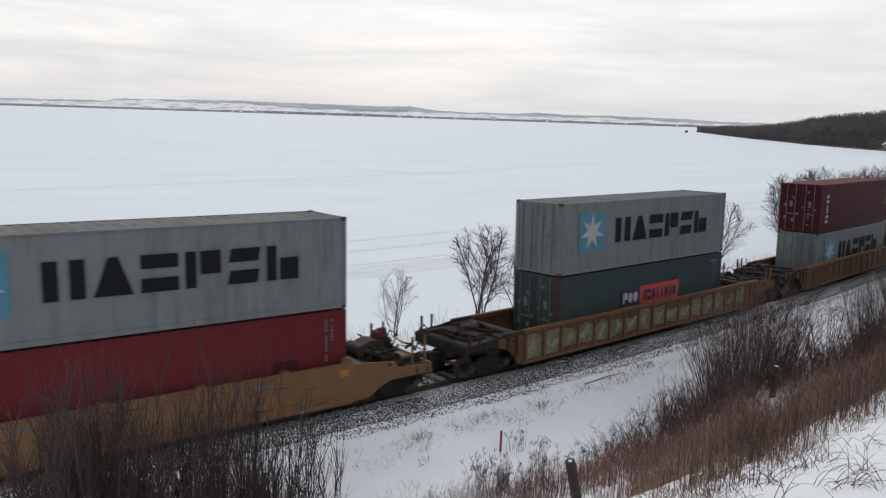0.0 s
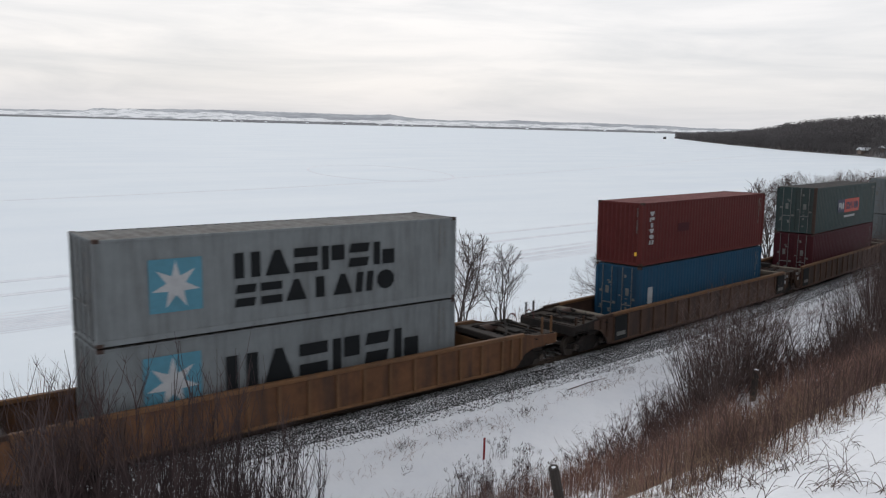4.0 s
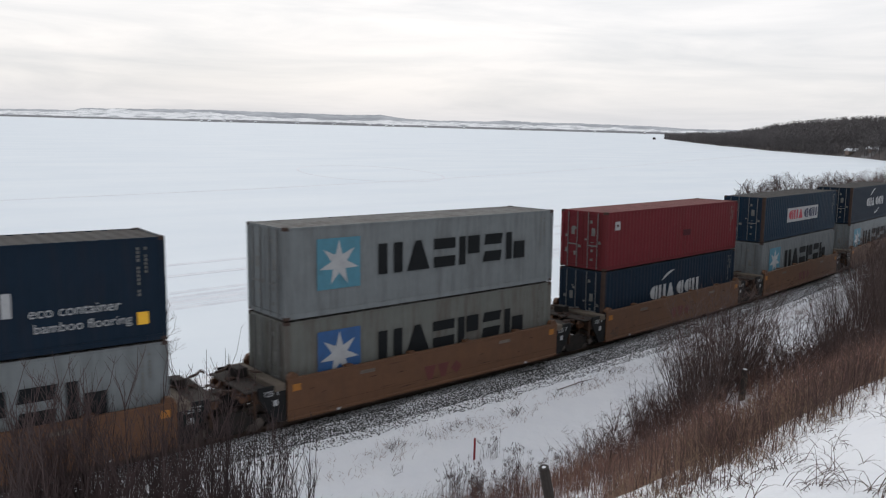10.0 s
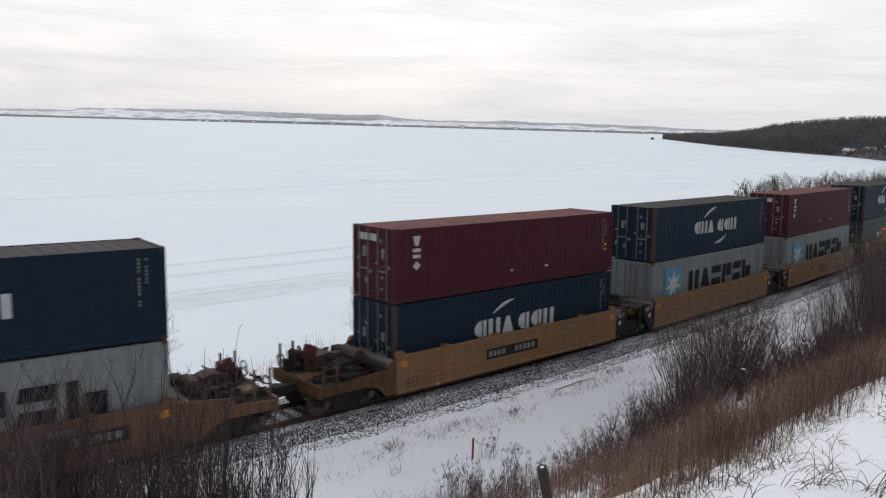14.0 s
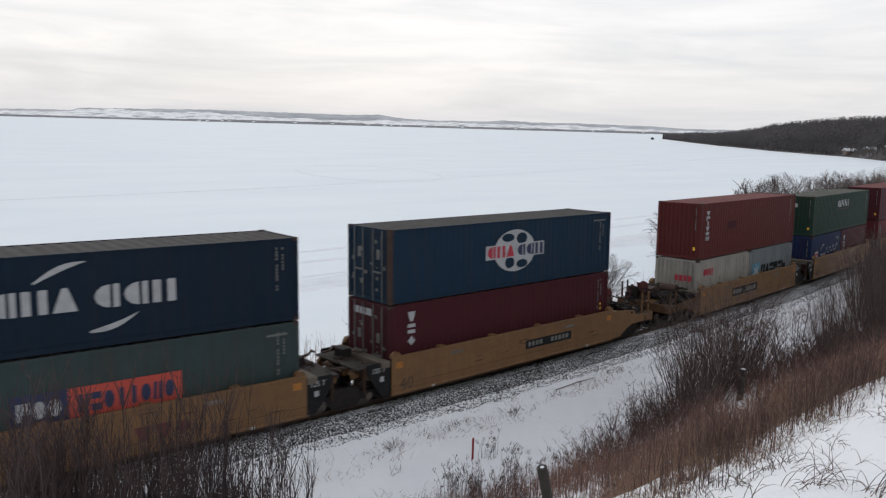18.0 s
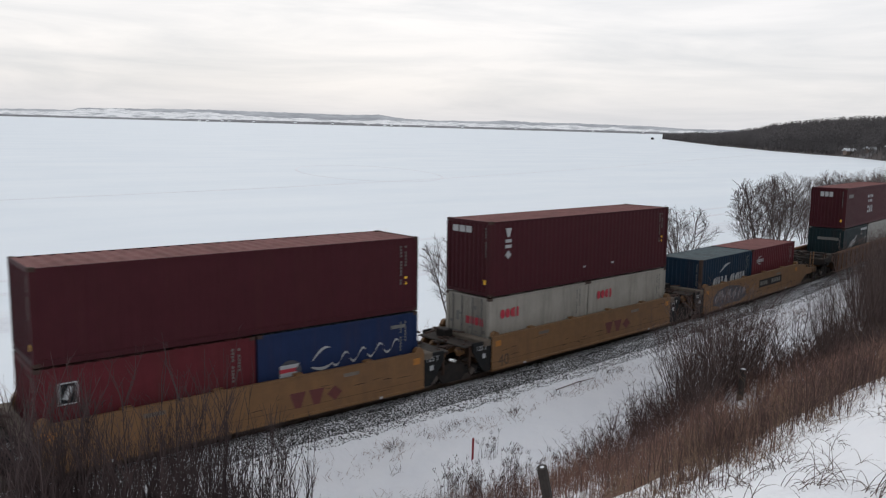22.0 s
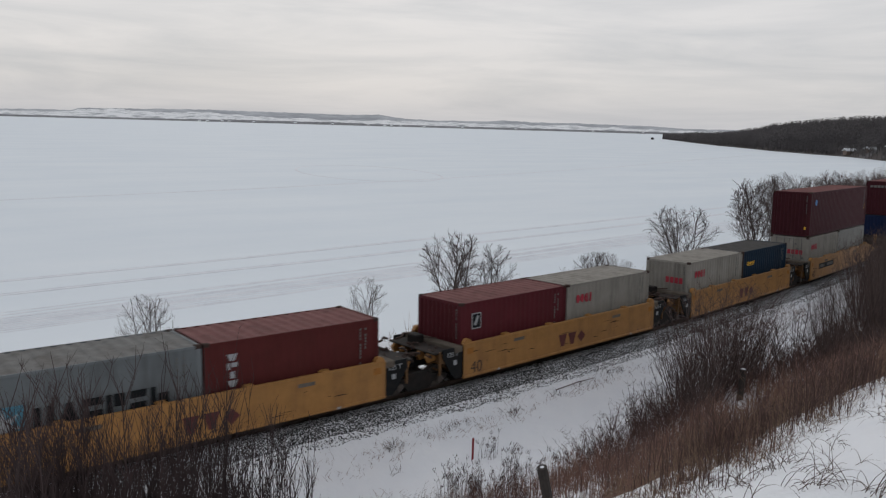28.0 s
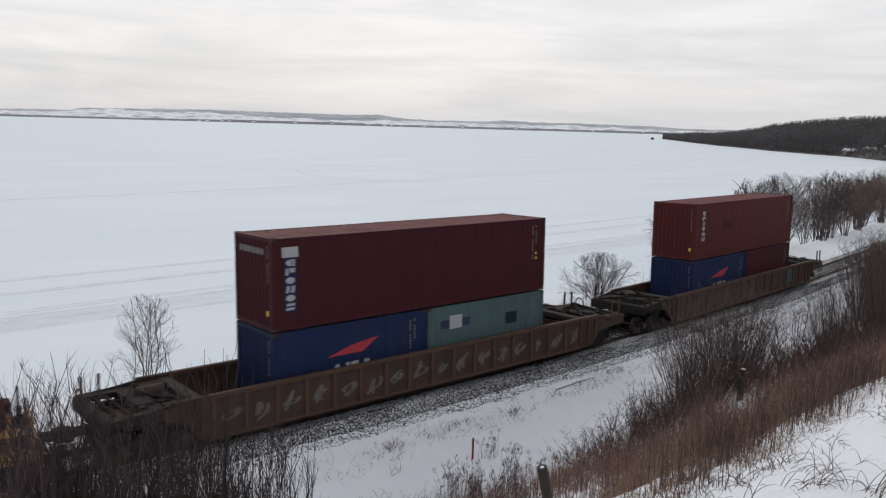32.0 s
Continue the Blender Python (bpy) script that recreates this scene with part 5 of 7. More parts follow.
B = {
    "grey": lambda H=STD: container(L40, H, GREY_BOX, ROOF_GREY, True, "pale grey forty-foot container with a blue star panel", line_grey(0.0 if H == STD else 0.1)),
    "worn": lambda H=STD: container(L40, H, GREY_WORN, ROOF_GREY, True, "stained grey forty-foot container with a deep blue star panel", [("star", -4.12, 1.6, 0.82, STARBLUE), ("word", -2.65, 4.55, 1.15, 2.1, "123456", INK)]),
    "red": lambda H=HC: container(L40, H, RED, ROOF_RED, True, "bright red forty-foot container with plain sides", [("bar", 3.6, 4.4, 1.2, 1.5, MAROON)]),
    "panel": lambda H=STD: container(L40, H, TEAL, GALV, True, "grey-green forty-foot container with a blue and orange panel", GREEN_WORD + [("bar", -0.6, 1.6, 0.72, 0.86, WHITE), ("bar", 5.0, 5.7, H - 0.38, H - 0.31, GREYINK)]),
    "maroon3": lambda H=STD: container(L40, H, MAROON, ROOF_RED, True, "maroon forty-foot container with white upright marks", upright("595", WHITE, -5.3, 0.4, 0.5, 2.3)),
    "twoline": lambda H=STD: container(L40, H, GREY_BOX, ROOF_GREY, True, "pale grey forty-foot container with two painted lines", [("star", -3.95, 1.5, 0.75), ("word", -2.3, 3.5, 1.5, 2.25, "123456", INK), ("word", -2.3, 3.5, 0.65, 1.3, "5329208", INK)]),
    "brick6": lambda H=STD: container(L40, H, BRICK, ROOF_RED, False, "brick-red forty-foot container with white upright marks", upright("t49t80", WHITE, -5.5, 0.38, 0.62 + H - STD, 2.2 + H - STD) + [("bar", -3.0, -2.0, 1.4, 1.8, MAROON)]),
    "blue": lambda: container(L40, HC, BLUE, ROOF_BLUE, True, "mid-blue forty-foot container with a white notice", [("bar", -5.4, -5.0, 0.5, 1.9, WHITE)]),
    "redlow": lambda: container(L40, HC, MAROON, ROOF_RED, True, "dull red forty-foot container under a stack", []),
    "arcs": lambda H=STD: container(L40, H, NAVY, GALV, True, "navy forty-foot container with white arcs and lettering", line_navy() + [("text", "eco container", 2.65, 0.98, 0.40, WHITE), ("text", "bamboo flooring", 2.75, 0.58, 0.36, WHITE), ("bar", 5.3, 5.6, 0.5, 0.85, YELLOWINK)]),
    "navy": lambda H=STD: container(L40, H, NAVY, GALV, True, "navy forty-foot container with white arcs", line_navy()),
    "navylow": lambda: container(L40, HC, NAVY, GALV, True, "navy forty-foot container low in the well", [("word", -2.34, -0.1, 1.14, 1.80, "712", WHITE), ("word", 0.05, 2.3, 1.14, 1.80, "771", WHITE), ("swoosh", -1.3, 2.0, -0.1, 2.4, 0.1, 0.14, WHITE)]),
    "boxed": lambda: container(L40, STD, DEEP, GALV, True, "deep blue forty-foot container with a white name panel", [("bar", -2.6, 2.55, 0.92, 1.78, WHITE, 0.004), ("word", -2.42, -0.05, 1.08, 1.64, "712", REDINK), ("word", 0.08, 2.42, 1.08, 1.64, "771", DKBLUE)]),
    "redsquare": lambda: container(L40, STD, RED, ROOF_RED, True, "bright red forty-foot container with a small white square", [("bar", -5.40, -5.00, 1.76, 2.14, WHITE), ("bar", -5.27, -5.13, 1.89, 2.01, MAROON, 0.009), ("bar", 0.5, 1.2, 1.1, 1.4, MAROON)]),
    "marked": lambda H=STD, d=True: container(L40, H, MAROON, ROOF_RED, d, "maroon forty-foot container with upright white marks", upright("t3x", WHITE, -5.3, 0.34, 1.05 + H - STD, 2.35 + H - STD) + [("bar", -0.4, -0.25, 0.6, 0.68, WHITE), ("bar", 1.6, 1.8, 0.6, 0.68, WHITE)], [(-0.2, 0.9, H - 0.5, H - 0.25, WHITE, 3)]),
    "globe": lambda: container(L40, STD, DEEP, GALV, True, "deep blue forty-foot container with a pale globe emblem", [("disc", 0.05, 1.40, 1.15, 0.82, WHITE), ("disc", -0.35, 1.92, 0.34, 0.16, DEEP, 0.007), ("disc", 0.42, 1.86, 0.30, 0.22, DEEP, 0.007), ("disc", -0.25, 0.95, 0.26, 0.22, DEEP, 0.007), ("disc", 0.45, 0.86, 0.32, 0.16, DEEP, 0.007), ("bar", -1.55, 1.72, 1.13, 1.67, WHITE, 0.009), ("word", -1.5, 0.05, 1.18, 1.62, "712", REDINK), ("word", 0.15, 1.68, 1.18, 1.62, "771", DKBLUE), ("bar", 4.9, 5.7, STD - 0.34, STD - 0.28, GREYINK)]),
    "green": lambda H=HC: container(L40, H, GREEN, ROOF_GREEN, False, "dark green forty-foot container with white lettering", [("word", -1.3, 1.2, 1.65, 2.12, "7249t29", WHITE), ("bar", -1.25, 1.2, 1.48, 1.51, RUSTINK)], [(-0.2, 0.6, H - 0.75, H - 0.5, WHITE, 2)]),
    "plainmaroon": lambda H=HC: container(L40, H, MAROON, ROOF_RED, False, "plain dark maroon forty-foot container", []),
    "dots": lambda: container(L40, HC, MAROON, ROOF_RED, False, "maroon forty-foot container with white dots and letters", [("word", -0.72, 0.72, 0.86, 1.38, "591", WHITE)] + [("disc", -0.6 + 0.4 * i, 2.1, 0.12, 0.12, WHITE) for i in range(4)] + [("disc", -0.4 + 0.4 * i, 1.75, 0.12, 0.12, WHITE) for i in range(3)] + [("bar", -5.6, -4.5, 2.15, 2.4, GREYINK)], [(-0.3, 0.6, HC - 0.65, HC - 0.3, WHITE, 3)]),
    "marks": lambda H=HC: container(L40, H, MAROON if H == HC else DULLRED, ROOF_RED, False, "maroon forty-foot container with slanting white marks", upright("949", WHITE, -5.2, 0.3, 0.7, 2.4) if H == HC else []),
    "bluedot": lambda: container(L40, HC, MAROON, ROOF_RED, False, "maroon forty-foot container with a small blue disc", [("disc", -5.12, 2.18, 0.20, 0.20, DOTBLUE)]),
    "bluestrip": lambda: container(L40, HC, MAROON, ROOF_RED, False, "maroon forty-foot container with a blue upright panel", [("bar", -5.66, -5.26, 0.55, 2.28, ROYAL), ("bar", -5.74, -5.18, 2.28, 2.6, WHITE), ("vword", -5.62, -5.3, 0.6, 2.25, "748085", WHITE)], [(-0.75, 0.9, HC - 0.55, HC - 0.36, GREYINK, 6)]),
    "cream": lambda d=False: container(L20, STD, CREAM, ROOF_PALE, d, "off-white twenty-foot container with a small red mark", [("word", -2.45, -1.3, 1.72, 2.1, "8879", REDINK)], [(-0.9, 0.1, 1.45, 1.75, REDINK, 4)]),
    "white": lambda: container(L20, STD, WHITE_BOX, ROOF_PALE, True, "plain white twenty-foot container", []),
    "grey20": lambda: container(L20, STD, GREY_BOX, ROOF_GREY, True, "pale grey twenty-foot container with a star", [("star", -2.1, 1.25, 0.5), ("word", -1.45, 2.1, 1.05, 1.6, "123456", INK)]),
    "script": lambda: container(L20, STD, ROYAL, ROOF_BLUE, False, "bright blue twenty-foot container with a white script mark", [("disc", -1.95, 1.28, 0.40, 0.38, SPRAY_BLUE), ("poly", [(-2.3, 1.14), (-2.3, 1.52), (-1.62, 1.52), (-1.78, 1.33), (-1.62, 1.14)], WHITE, 0.008), ("poly", [(-2.3, 1.28), (-2.3, 1.40), (-1.72, 1.40), (-1.78, 1.33), (-1.72, 1.28)], REDINK, 0.011)]
        + [("swoosh", -1.15, 1.50, -0.45, 1.78, 0.20, 0.10, WHITE), ("swoosh", -1.2, 1.30, -0.35, 1.42, -0.16, 0.11, WHITE)]
        + [("swoosh", -0.45 + 0.34 * i, 1.34 + 0.02 * i, -0.12 + 0.34 * i, 1.42 + 0.02 * i, 0.20 if i % 2 else -0.16, 0.08, WHITE) for i in range(8)] + [("bar", 1.9, 2.5, 2.1, 2.22, GREYINK)]),
    "marked20": lambda: container(L20, STD, MAROON, ROOF_RED, True, "maroon twenty-foot container with white upright marks", upright("t3x", WHITE, -2.5, 0.3, 0.9, 2.2)),
    "red20": lambda: container(L20, STD, DULLRED, ROOF_RED, False, "red twenty-foot container with a small square emblem", [("bar", -2.48, -2.0, 1.55, 2.15, WHITE, 0.004), ("bar", -2.44, -2.04, 1.59, 2.11, INK, 0.008), ("poly", [(-2.38, 1.72), (-2.24, 1.66), (-2.12, 2.02), (-2.20, 2.06)], WHITE, 0.012)]),
    "navy20": lambda: container(L20, STD, DEEP, ROOF_BLUE, False, "blue twenty-foot container with a white arc", [("word", -1.75, 0.1, 0.9, 1.5, "712", WHITE), ("word", 0.25, 2.1, 0.9, 1.5, "771", WHITE), ("swoosh", -0.9, 1.75, 0.3, 2.1, 0.12, 0.14, WHITE)]),
    "brick20": lambda: container(L20, STD, DULLRED, ROOF_RED, True, "red twenty-foot container with a small white emblem", [("word", -2.5, -1.5, 1.78, 1.96, "9380859", WHITE), ("swoosh", -2.3, 2.0, -1.75, 2.08, 0.05, 0.05, WHITE), ("swoosh", -2.3, 1.74, -1.75, 1.70, -0.05, 0.05, WHITE)]),
    "dark20": lambda: container(L20, STD, DARKGREEN, ROOF_BLUE, False, "dark green twenty-foot container with a white wing emblem", [("poly", [(-1.95, 1.10), (-1.2, 1.56), (-0.3, 1.72), (0.2, 2.02), (0.06, 1.78), (-0.35, 1.62), (-1.15, 1.46)], WHITE), ("poly", [(-1.7, 1.12), (-1.1, 1.40), (-0.2, 1.58), (0.06, 1.72), (-0.06, 1.54), (-0.4, 1.46), (-1.05, 1.30)], WHITE), ("poly", [(-1.45, 1.12), (-0.95, 1.26), (-0.15, 1.42), (-0.3, 1.32), (-0.9, 1.19)], WHITE), ("word", -2.2, 0.7, 0.86, 1.08, "049837850", GREYINK)]
        + [("bar", 1.15 + 0.16 * i, 1.28 + 0.16 * i, 2.20, 2.38, WHITE) for i in range(10)] + [("bar", 1.15, 1.68, 1.90, 2.0, GREYINK), ("bar", 2.2, 2.36, 1.56, 1.66, GREYINK), ("bar", 2.46, 2.74, 1.56, 1.66, GREYINK)], [(-0.9, 0.6, 1.75, 1.95, GREYINK, 1)]),
    "brick6_20": lambda: container(L20, STD, BRICK, ROOF_RED, True, "brick-red twenty-foot container with upright marks", upright("t49t80", WHITE, -2.35, 0.34, 0.6, 2.2)),
    "gold20": lambda: container(L20, STD, DEEP, GALV, True, "dark blue twenty-foot container with a gold mark", [("word", -2.48, -1.5, 1.78, 1.96, "51880", YELLOWINK), ("bar", -2.4, -1.6, 1.72, 1.75, YELLOWINK)]),
    "bird": lambda: container(L20, STD, ROYAL, ROOF_BLUE, False, "bright blue twenty-foot container with a red bird shape", [("poly", [(-1.1, 1.52), (0.3, 1.52), (0.95, 1.96), (0.2, 1.86), (-0.2, 1.80), (-0.75, 1.62)], REDINK), ("word", -1.0, 0.75, 0.85, 1.25, "249", WHITE)]),
    "emblem": lambda: container(L20, STD, SEA, ROOF_GREEN, True, "grey-green twenty-foot container with a white and blue emblem", [("bar", -2.4, -1.0, 1.75, 2.05, DKBLUE), ("poly", [(-2.0, 1.7), (-1.4, 1.7), (-1.4, 2.2), (-2.0, 2.2)], WHITE, 0.008), ("bar", 0.9, 1.5, 1.5, 1.95, DARKGREEN)]),
    "maroon20": lambda: container(L20, STD, MAROON, ROOF_RED, True, "plain maroon twenty-foot container under a stack", []),
}

# one row a unit: place at the start, wagon, ends, load (lower, upper)
SM, RB, JB = "smooth", "ribbed", "jumbo"
PL = ("plate", 1.83, 4.93, 0.80, 1.20)
T3 = ("word", -0.82, 1.04, 0.55, 1.05, "ttx", RUSTINK)
F40 = ("text", "40", -5.85, 0.42, 0.62, WORNINK)
TRAIN = [
    (5.21, SM, TANY, "joint", "coupler", 7.85, False, "tan", ["redlow_red"], ["grey_hc"], ()),
    (27.07, RB, OCHRE, "coupler", "coupler", 0, True, "ochre", ["panel_hc"], ["grey_hc"], (("tags", SPRAY_WHITE, 4, 0.9, OLIVEINK),)),
    (50.77, RB, OCHRE, "coupler", "coupler", 0, True, "ochre", ["grey_hc"], ["maroon3_hc"], ()),
    (74.43, RB, OCHRE, "coupler", "coupler", 0, True, "ochre", ["grey_hc"], ["twoline_hc"], ()),
    (97.84, JB, BROWN, "coupler", "joint", 9.87, True, "jumbo", ["blue"], ["brick6_hc"], ()),
    (117.60, JB, BROWN, "joint", "joint", 9.87, False, "jumbo", ["redlow"], ["panel_hc"], ()),
    (137.25, JB, BROWN, "joint", "coupler", 9.87, False, "jumbo", ["grey_hc"], ["grey_hc"], ()),
    (159.25, SM, TAN, "coupler", "joint", 7.85, True, "tan", ["grey_hc"], ["arcs_hc"], (("plate", -2.7, 0.9, 0.85, 1.2), F40)),
    (174.97, SM, TAN, "joint", "joint", 7.85, False, "tan", ["worn_hc"], ["grey_hc"], (T3,)),
    (190.68, SM, TAN, "joint", "joint", 7.85, False, "tan", ["navylow"], ["redsquare"], (T3, F40)),
    (206.37, SM, TAN, "joint", "joint", 7.85, False, "tan", ["grey_hc"], ["boxed"], (T3, F40)),
    (222.06, SM, TAN, "joint", "coupler", 7.85, False, "tan", ["grey_hc"], ["navy"], (PL, F40)),
    (241.93, SM, TANY, "coupler", "joint", 7.80, True, "tan", ["navylow"], ["marked"], (("plate", -1.9, 1.0, 0.75, 1.15), F40)),
    (257.46, SM, TANY, "joint", "joint", 7.80, False, "tan", ["grey_hc"], ["navy"], ()),
    (273.05, SM, TANY, "joint", "joint", 7.80, False, "tan", ["grey_hc"], ["marked"], (T3,)),
    (288.64, SM, TANY, "joint", "joint", 7.80, False, "tan", ["panel_hc"], ["navy"], (("word", 0.9, 2.6, 0.62, 1.05, "ttx", RUSTINK),)),
    (304.24, SM, TANY, "joint", "coupler", 7.80, False, "tan", ["marked_hc"], ["globe"], (("plate", 0.5, 3.3, 0.8, 1.15), F40)),
    (324.31, SM, TANY, "coupler", "joint", 7.82, True, "tan", ["cream", "grey20"], ["brick6_hc"], (("plate", -2.6, 0.6, 0.75, 1.2),)),
    (339.93, SM, TANY, "joint", "joint", 7.82, False, "tan", ["script", "marked20"], ["green_std"], (("word", -0.6, 1.1, 0.6, 1.0, "ttx", RUSTINK), F40)),
    (355.60, SM, TANY, "joint", "joint", 7.82, False, "tan", ["red20", "script"], ["plainmaroon_std"], (("word", 0.9, 2.9, 0.6, 1.1, "ttx", RUSTINK),)),
    (371.26, SM, TANY, "joint", "joint", 7.82, False, "tan", ["cream_d", "cream"], ["marked_end"], (("word", 0.9, 2.9, 0.6, 1.1, "ttx", RUSTINK), F40)),
    (386.98, SM, TANY, "joint", "coupler", 7.82, False, "tan", ["navy20", "brick20"], [], (("plate", 0.5, 3.66, 0.80, 1.24), ("spray", -5.2, -1.2, 0.40, 1.42, 7, 5))),
    (408.89, RB, RUSTY, "coupler", "coupler", 0, True, "ochre", ["dark20", "white"], ["dots"], ()),
    (430.80, SM, YELLOW, "coupler", "joint", 7.92, True, "yellow", ["marks_low"], ["marks"], (("bar", -0.2, 0.1, 0.8, 1.0, INK),)),
    (446.75, SM, YELLOW, "joint", "joint", 7.92, False, "yellow", ["grey20", "brick6_20"], [], (T3, F40)),
    (462.62, SM, YELLOW, "joint", "joint", 7.92, False, "yellow", ["red20", "cream"], [], (T3, F40)),
    (478.51, SM, YELLOW, "joint", "joint", 7.92, False, "yellow", ["cream", "gold20"], [], (T3, F40)),
    (494.40, SM, YELLOW, "joint", "coupler", 7.92, False, "yellow", ["cream_d", "white"], ["bluedot"], (("plate", -4.6, -1.6, 0.85, 1.2), F40)),
    (516.16, RB, BROWN, "coupler", "coupler", 0, True, "brown", ["bird", "emblem"], ["bluestrip"], (("tags", FAINTINK, 8, 0.0, SPRAY_BLUE),)),
    (540.15, RB, BROWN, "coupler", "coupler", 0, True, "brown", ["bird", "maroon20"], ["brick6_hc"], (("bar", 5.0, 6.4, 0.6, 1.4, SEA),)),
]
LABELS = {"smooth": "smooth-sided well wagon", "ribbed": "ribbed well wagon", "jumbo": "ribbed well wagon with black panels"}
COLOURS = {"well_tan": "brownish orange", "well_tan_yellow": "dusty tan", "well_yellow": "bright yellow", "well_brown": "rust-brown", "well_ochre": "dirty ochre", "well_rusty_orange": "rusty orange"}


def make_box(key):
    special = {"redlow_red": lambda: B["red"](HC), "cream_d": lambda: B["cream"](True), "marked_end": lambda: B["marked"](HC, False), "marks_low": lambda: B["marks"](STD)}
    if key in special:
        return special[key]()
    if key.endswith("_hc"):
        return B[key[:-3]](HC)
    if key.endswith("_std"):
        return B[key[:-4]](STD)
    return B[key]()


def build_train():
    for s0, kind, mat, left, right, hp, first, style, low, high, painted in TRAIN:
        load = "empty" if not low else "carrying stacked containers" if high else "carrying one layer of containers"
        u = well_wagon(kind, mat, left, right, "%s %s %s" % (COLOURS[mat.name], LABELS[kind], load), hp, first, style, painted, s0)
        MOVERS.append((u, s0, Matrix.Identity(4)))
        tall = STD if len(low) == 2 or low[0] == "marks_low" else HC
        for i, k in enumerate(low):
            x = 0.0 if len(low) == 1 else (-3.067, 3.067)[i]
            MOVERS.append((make_box(k), s0, pose(x, 0, FLOOR)))
        for k in high:
            MOVERS.append((make_box(k), s0, pose(0, 0, FLOOR + tall + 0.04)))


build_train()


# ---- woods, cabins and huts across the ice ----
def limb(V, F, p, q, r0, r1):
    """A tapered three-sided twig from p to q."""
    w = q - p
    u = w.orthogonal().normalized()
    v = w.normalized().cross(u)
    k = len(V)
    for c, r in ((p, r0), (q, r1)):
        for a in (0.0, 2.094, 4.189):
            V.append(tuple(c + (u * math.cos(a) + v * math.sin(a)) * r))
    F.extend(((k, k + 1, k + 4, k + 3), (k + 1, k + 2, k + 5, k + 4), (k + 2, k, k + 3, k + 5)))


def spike(V, F, p, q, r):
    """A thin pointed twig from p to q."""
    w = q - p
    u = w.orthogonal().normalized() * r
    v = w.normalized().cross(u)
    k = len(V)
    V.extend((tuple(p + u), tuple(p - u * 0.5 + v * 0.87), tuple(p - u * 0.5 - v * 0.87), tuple(q)))
    F.extend(((k, k + 1, k + 3), (k + 1, k + 2, k + 3), (k + 2, k, k + 3)))


def shoot(V, F, nodes, radii):
    """One unbroken three-sided stem through its nodes."""
    k = len(V)
    for i, c in enumerate(nodes):
        w = nodes[min(i + 1, len(nodes) - 1)] - nodes[max(i - 1, 0)]
        u = Vector((1, 0, 0)).cross(w).normalized()
        v = w.normalized().cross(u)
        for a in (0.0, 2.094, 4.189):
            V.append(tuple(c + (u * math.cos(a) + v * math.sin(a)) * radii[i]))
    for i in range(len(nodes) - 1):
        for j in range(3):
            a, b = k + i * 3 + j, k + i * 3 + (j + 1) % 3
            F.append((a, b, b + 3, a + 3))


SHORE = ((1162, 1290), (1180, 1150), (1215, 950), (1260, 800), (1350, 640), (1430, 572), (1490, 540), (1568, 468), (1700, 400), (1900, 340), (2300, 260))
TOPS = ((1150, 3), (1180, 8), (1215, 9.5), (1260, 11), (1330, 14.5), (1350, 17.5), (1380, 19.5), (1430, 21.5), (1490, 23), (1568, 23), (1800, 27), (2300, 27))


def shore_at(px):
    return float(np.interp(px, [a for a, _ in SHORE], [b for _, b in SHORE]))


def wood_floor(px, back):
    top = float(np.interp(px, [a for a, _ in TOPS], [b for _, b in TOPS])) - 11.0
    return -3.0 + max(top + 3.0, 0.6) * min(1.0, back / 110.0) ** 0.8


def build_woods():
    rnd = random.Random(21)
    verts, faces = [], []
    pxs = list(range(1162, 2300, 12))
    backs = (-6, 0, 15, 40, 80, 120, 260)
    for px in pxs:
        for b in backs:
            x, y = polar(px, shore_at(px) + b)
            verts.append((x, y, -3.15 if b < 0 else wood_floor(px, b) + (0.6 if b == 15 else 0)))
    n = len(backs)
    for i in range(len(pxs) - 1):
        for j in range(n - 1):
            a = i * n + j
            faces.append((a, a + 1, a + n + 1, a + n))
    tagged(new("wooded_headland", sheet_mesh("wooded_headland", verts, faces, LITTER, True)), "low wooded headland with patchy snow on its floor", "headland", kind="structure")
    V, F = [], []
    for _ in range(9500):
        px = rnd.uniform(1163, 1760) if rnd.random() < 0.92 else rnd.uniform(1760, 2250)
        b = rnd.uniform(0, 1) ** 1.3 * 150 + 2
        if 1462 < px < 1568 and b < 34 and rnd.random() < 0.7:
            continue
        x, y = polar(px, shore_at(px) + b)
        z = wood_floor(px, b)
        h = rnd.uniform(8.5, 12.5) * (0.75 if px < 1200 else 0.9 if px < 1300 else 1.0) * (0.6 if b < 8 else 1)
        root = Vector((x, y, z - 0.3))
        tip = root + Vector((rnd.uniform(-0.6, 0.6), rnd.uniform(-0.6, 0.6), h))
        limb(V, F, root, tip, 0.20, 0.04)
        for _k in range(13):
            t = rnd.uniform(0.30, 1.0)
            c = root.lerp(tip, t)
            a = rnd.uniform(0, 6.283)
            ln = h * rnd.uniform(0.12, 0.27) * (1.2 - t * 0.6)
            spike(V, F, c, c + Vector((math.cos(a) * ln, math.sin(a) * ln, ln * rnd.uniform(0.1, 0.75))), 0.20)
    tagged(new("lakeside_wood", sheet_mesh("lakeside_wood", V, F, FOREST)), "dark leafless wood covering the headland across the ice", "woods", kind="stuff")


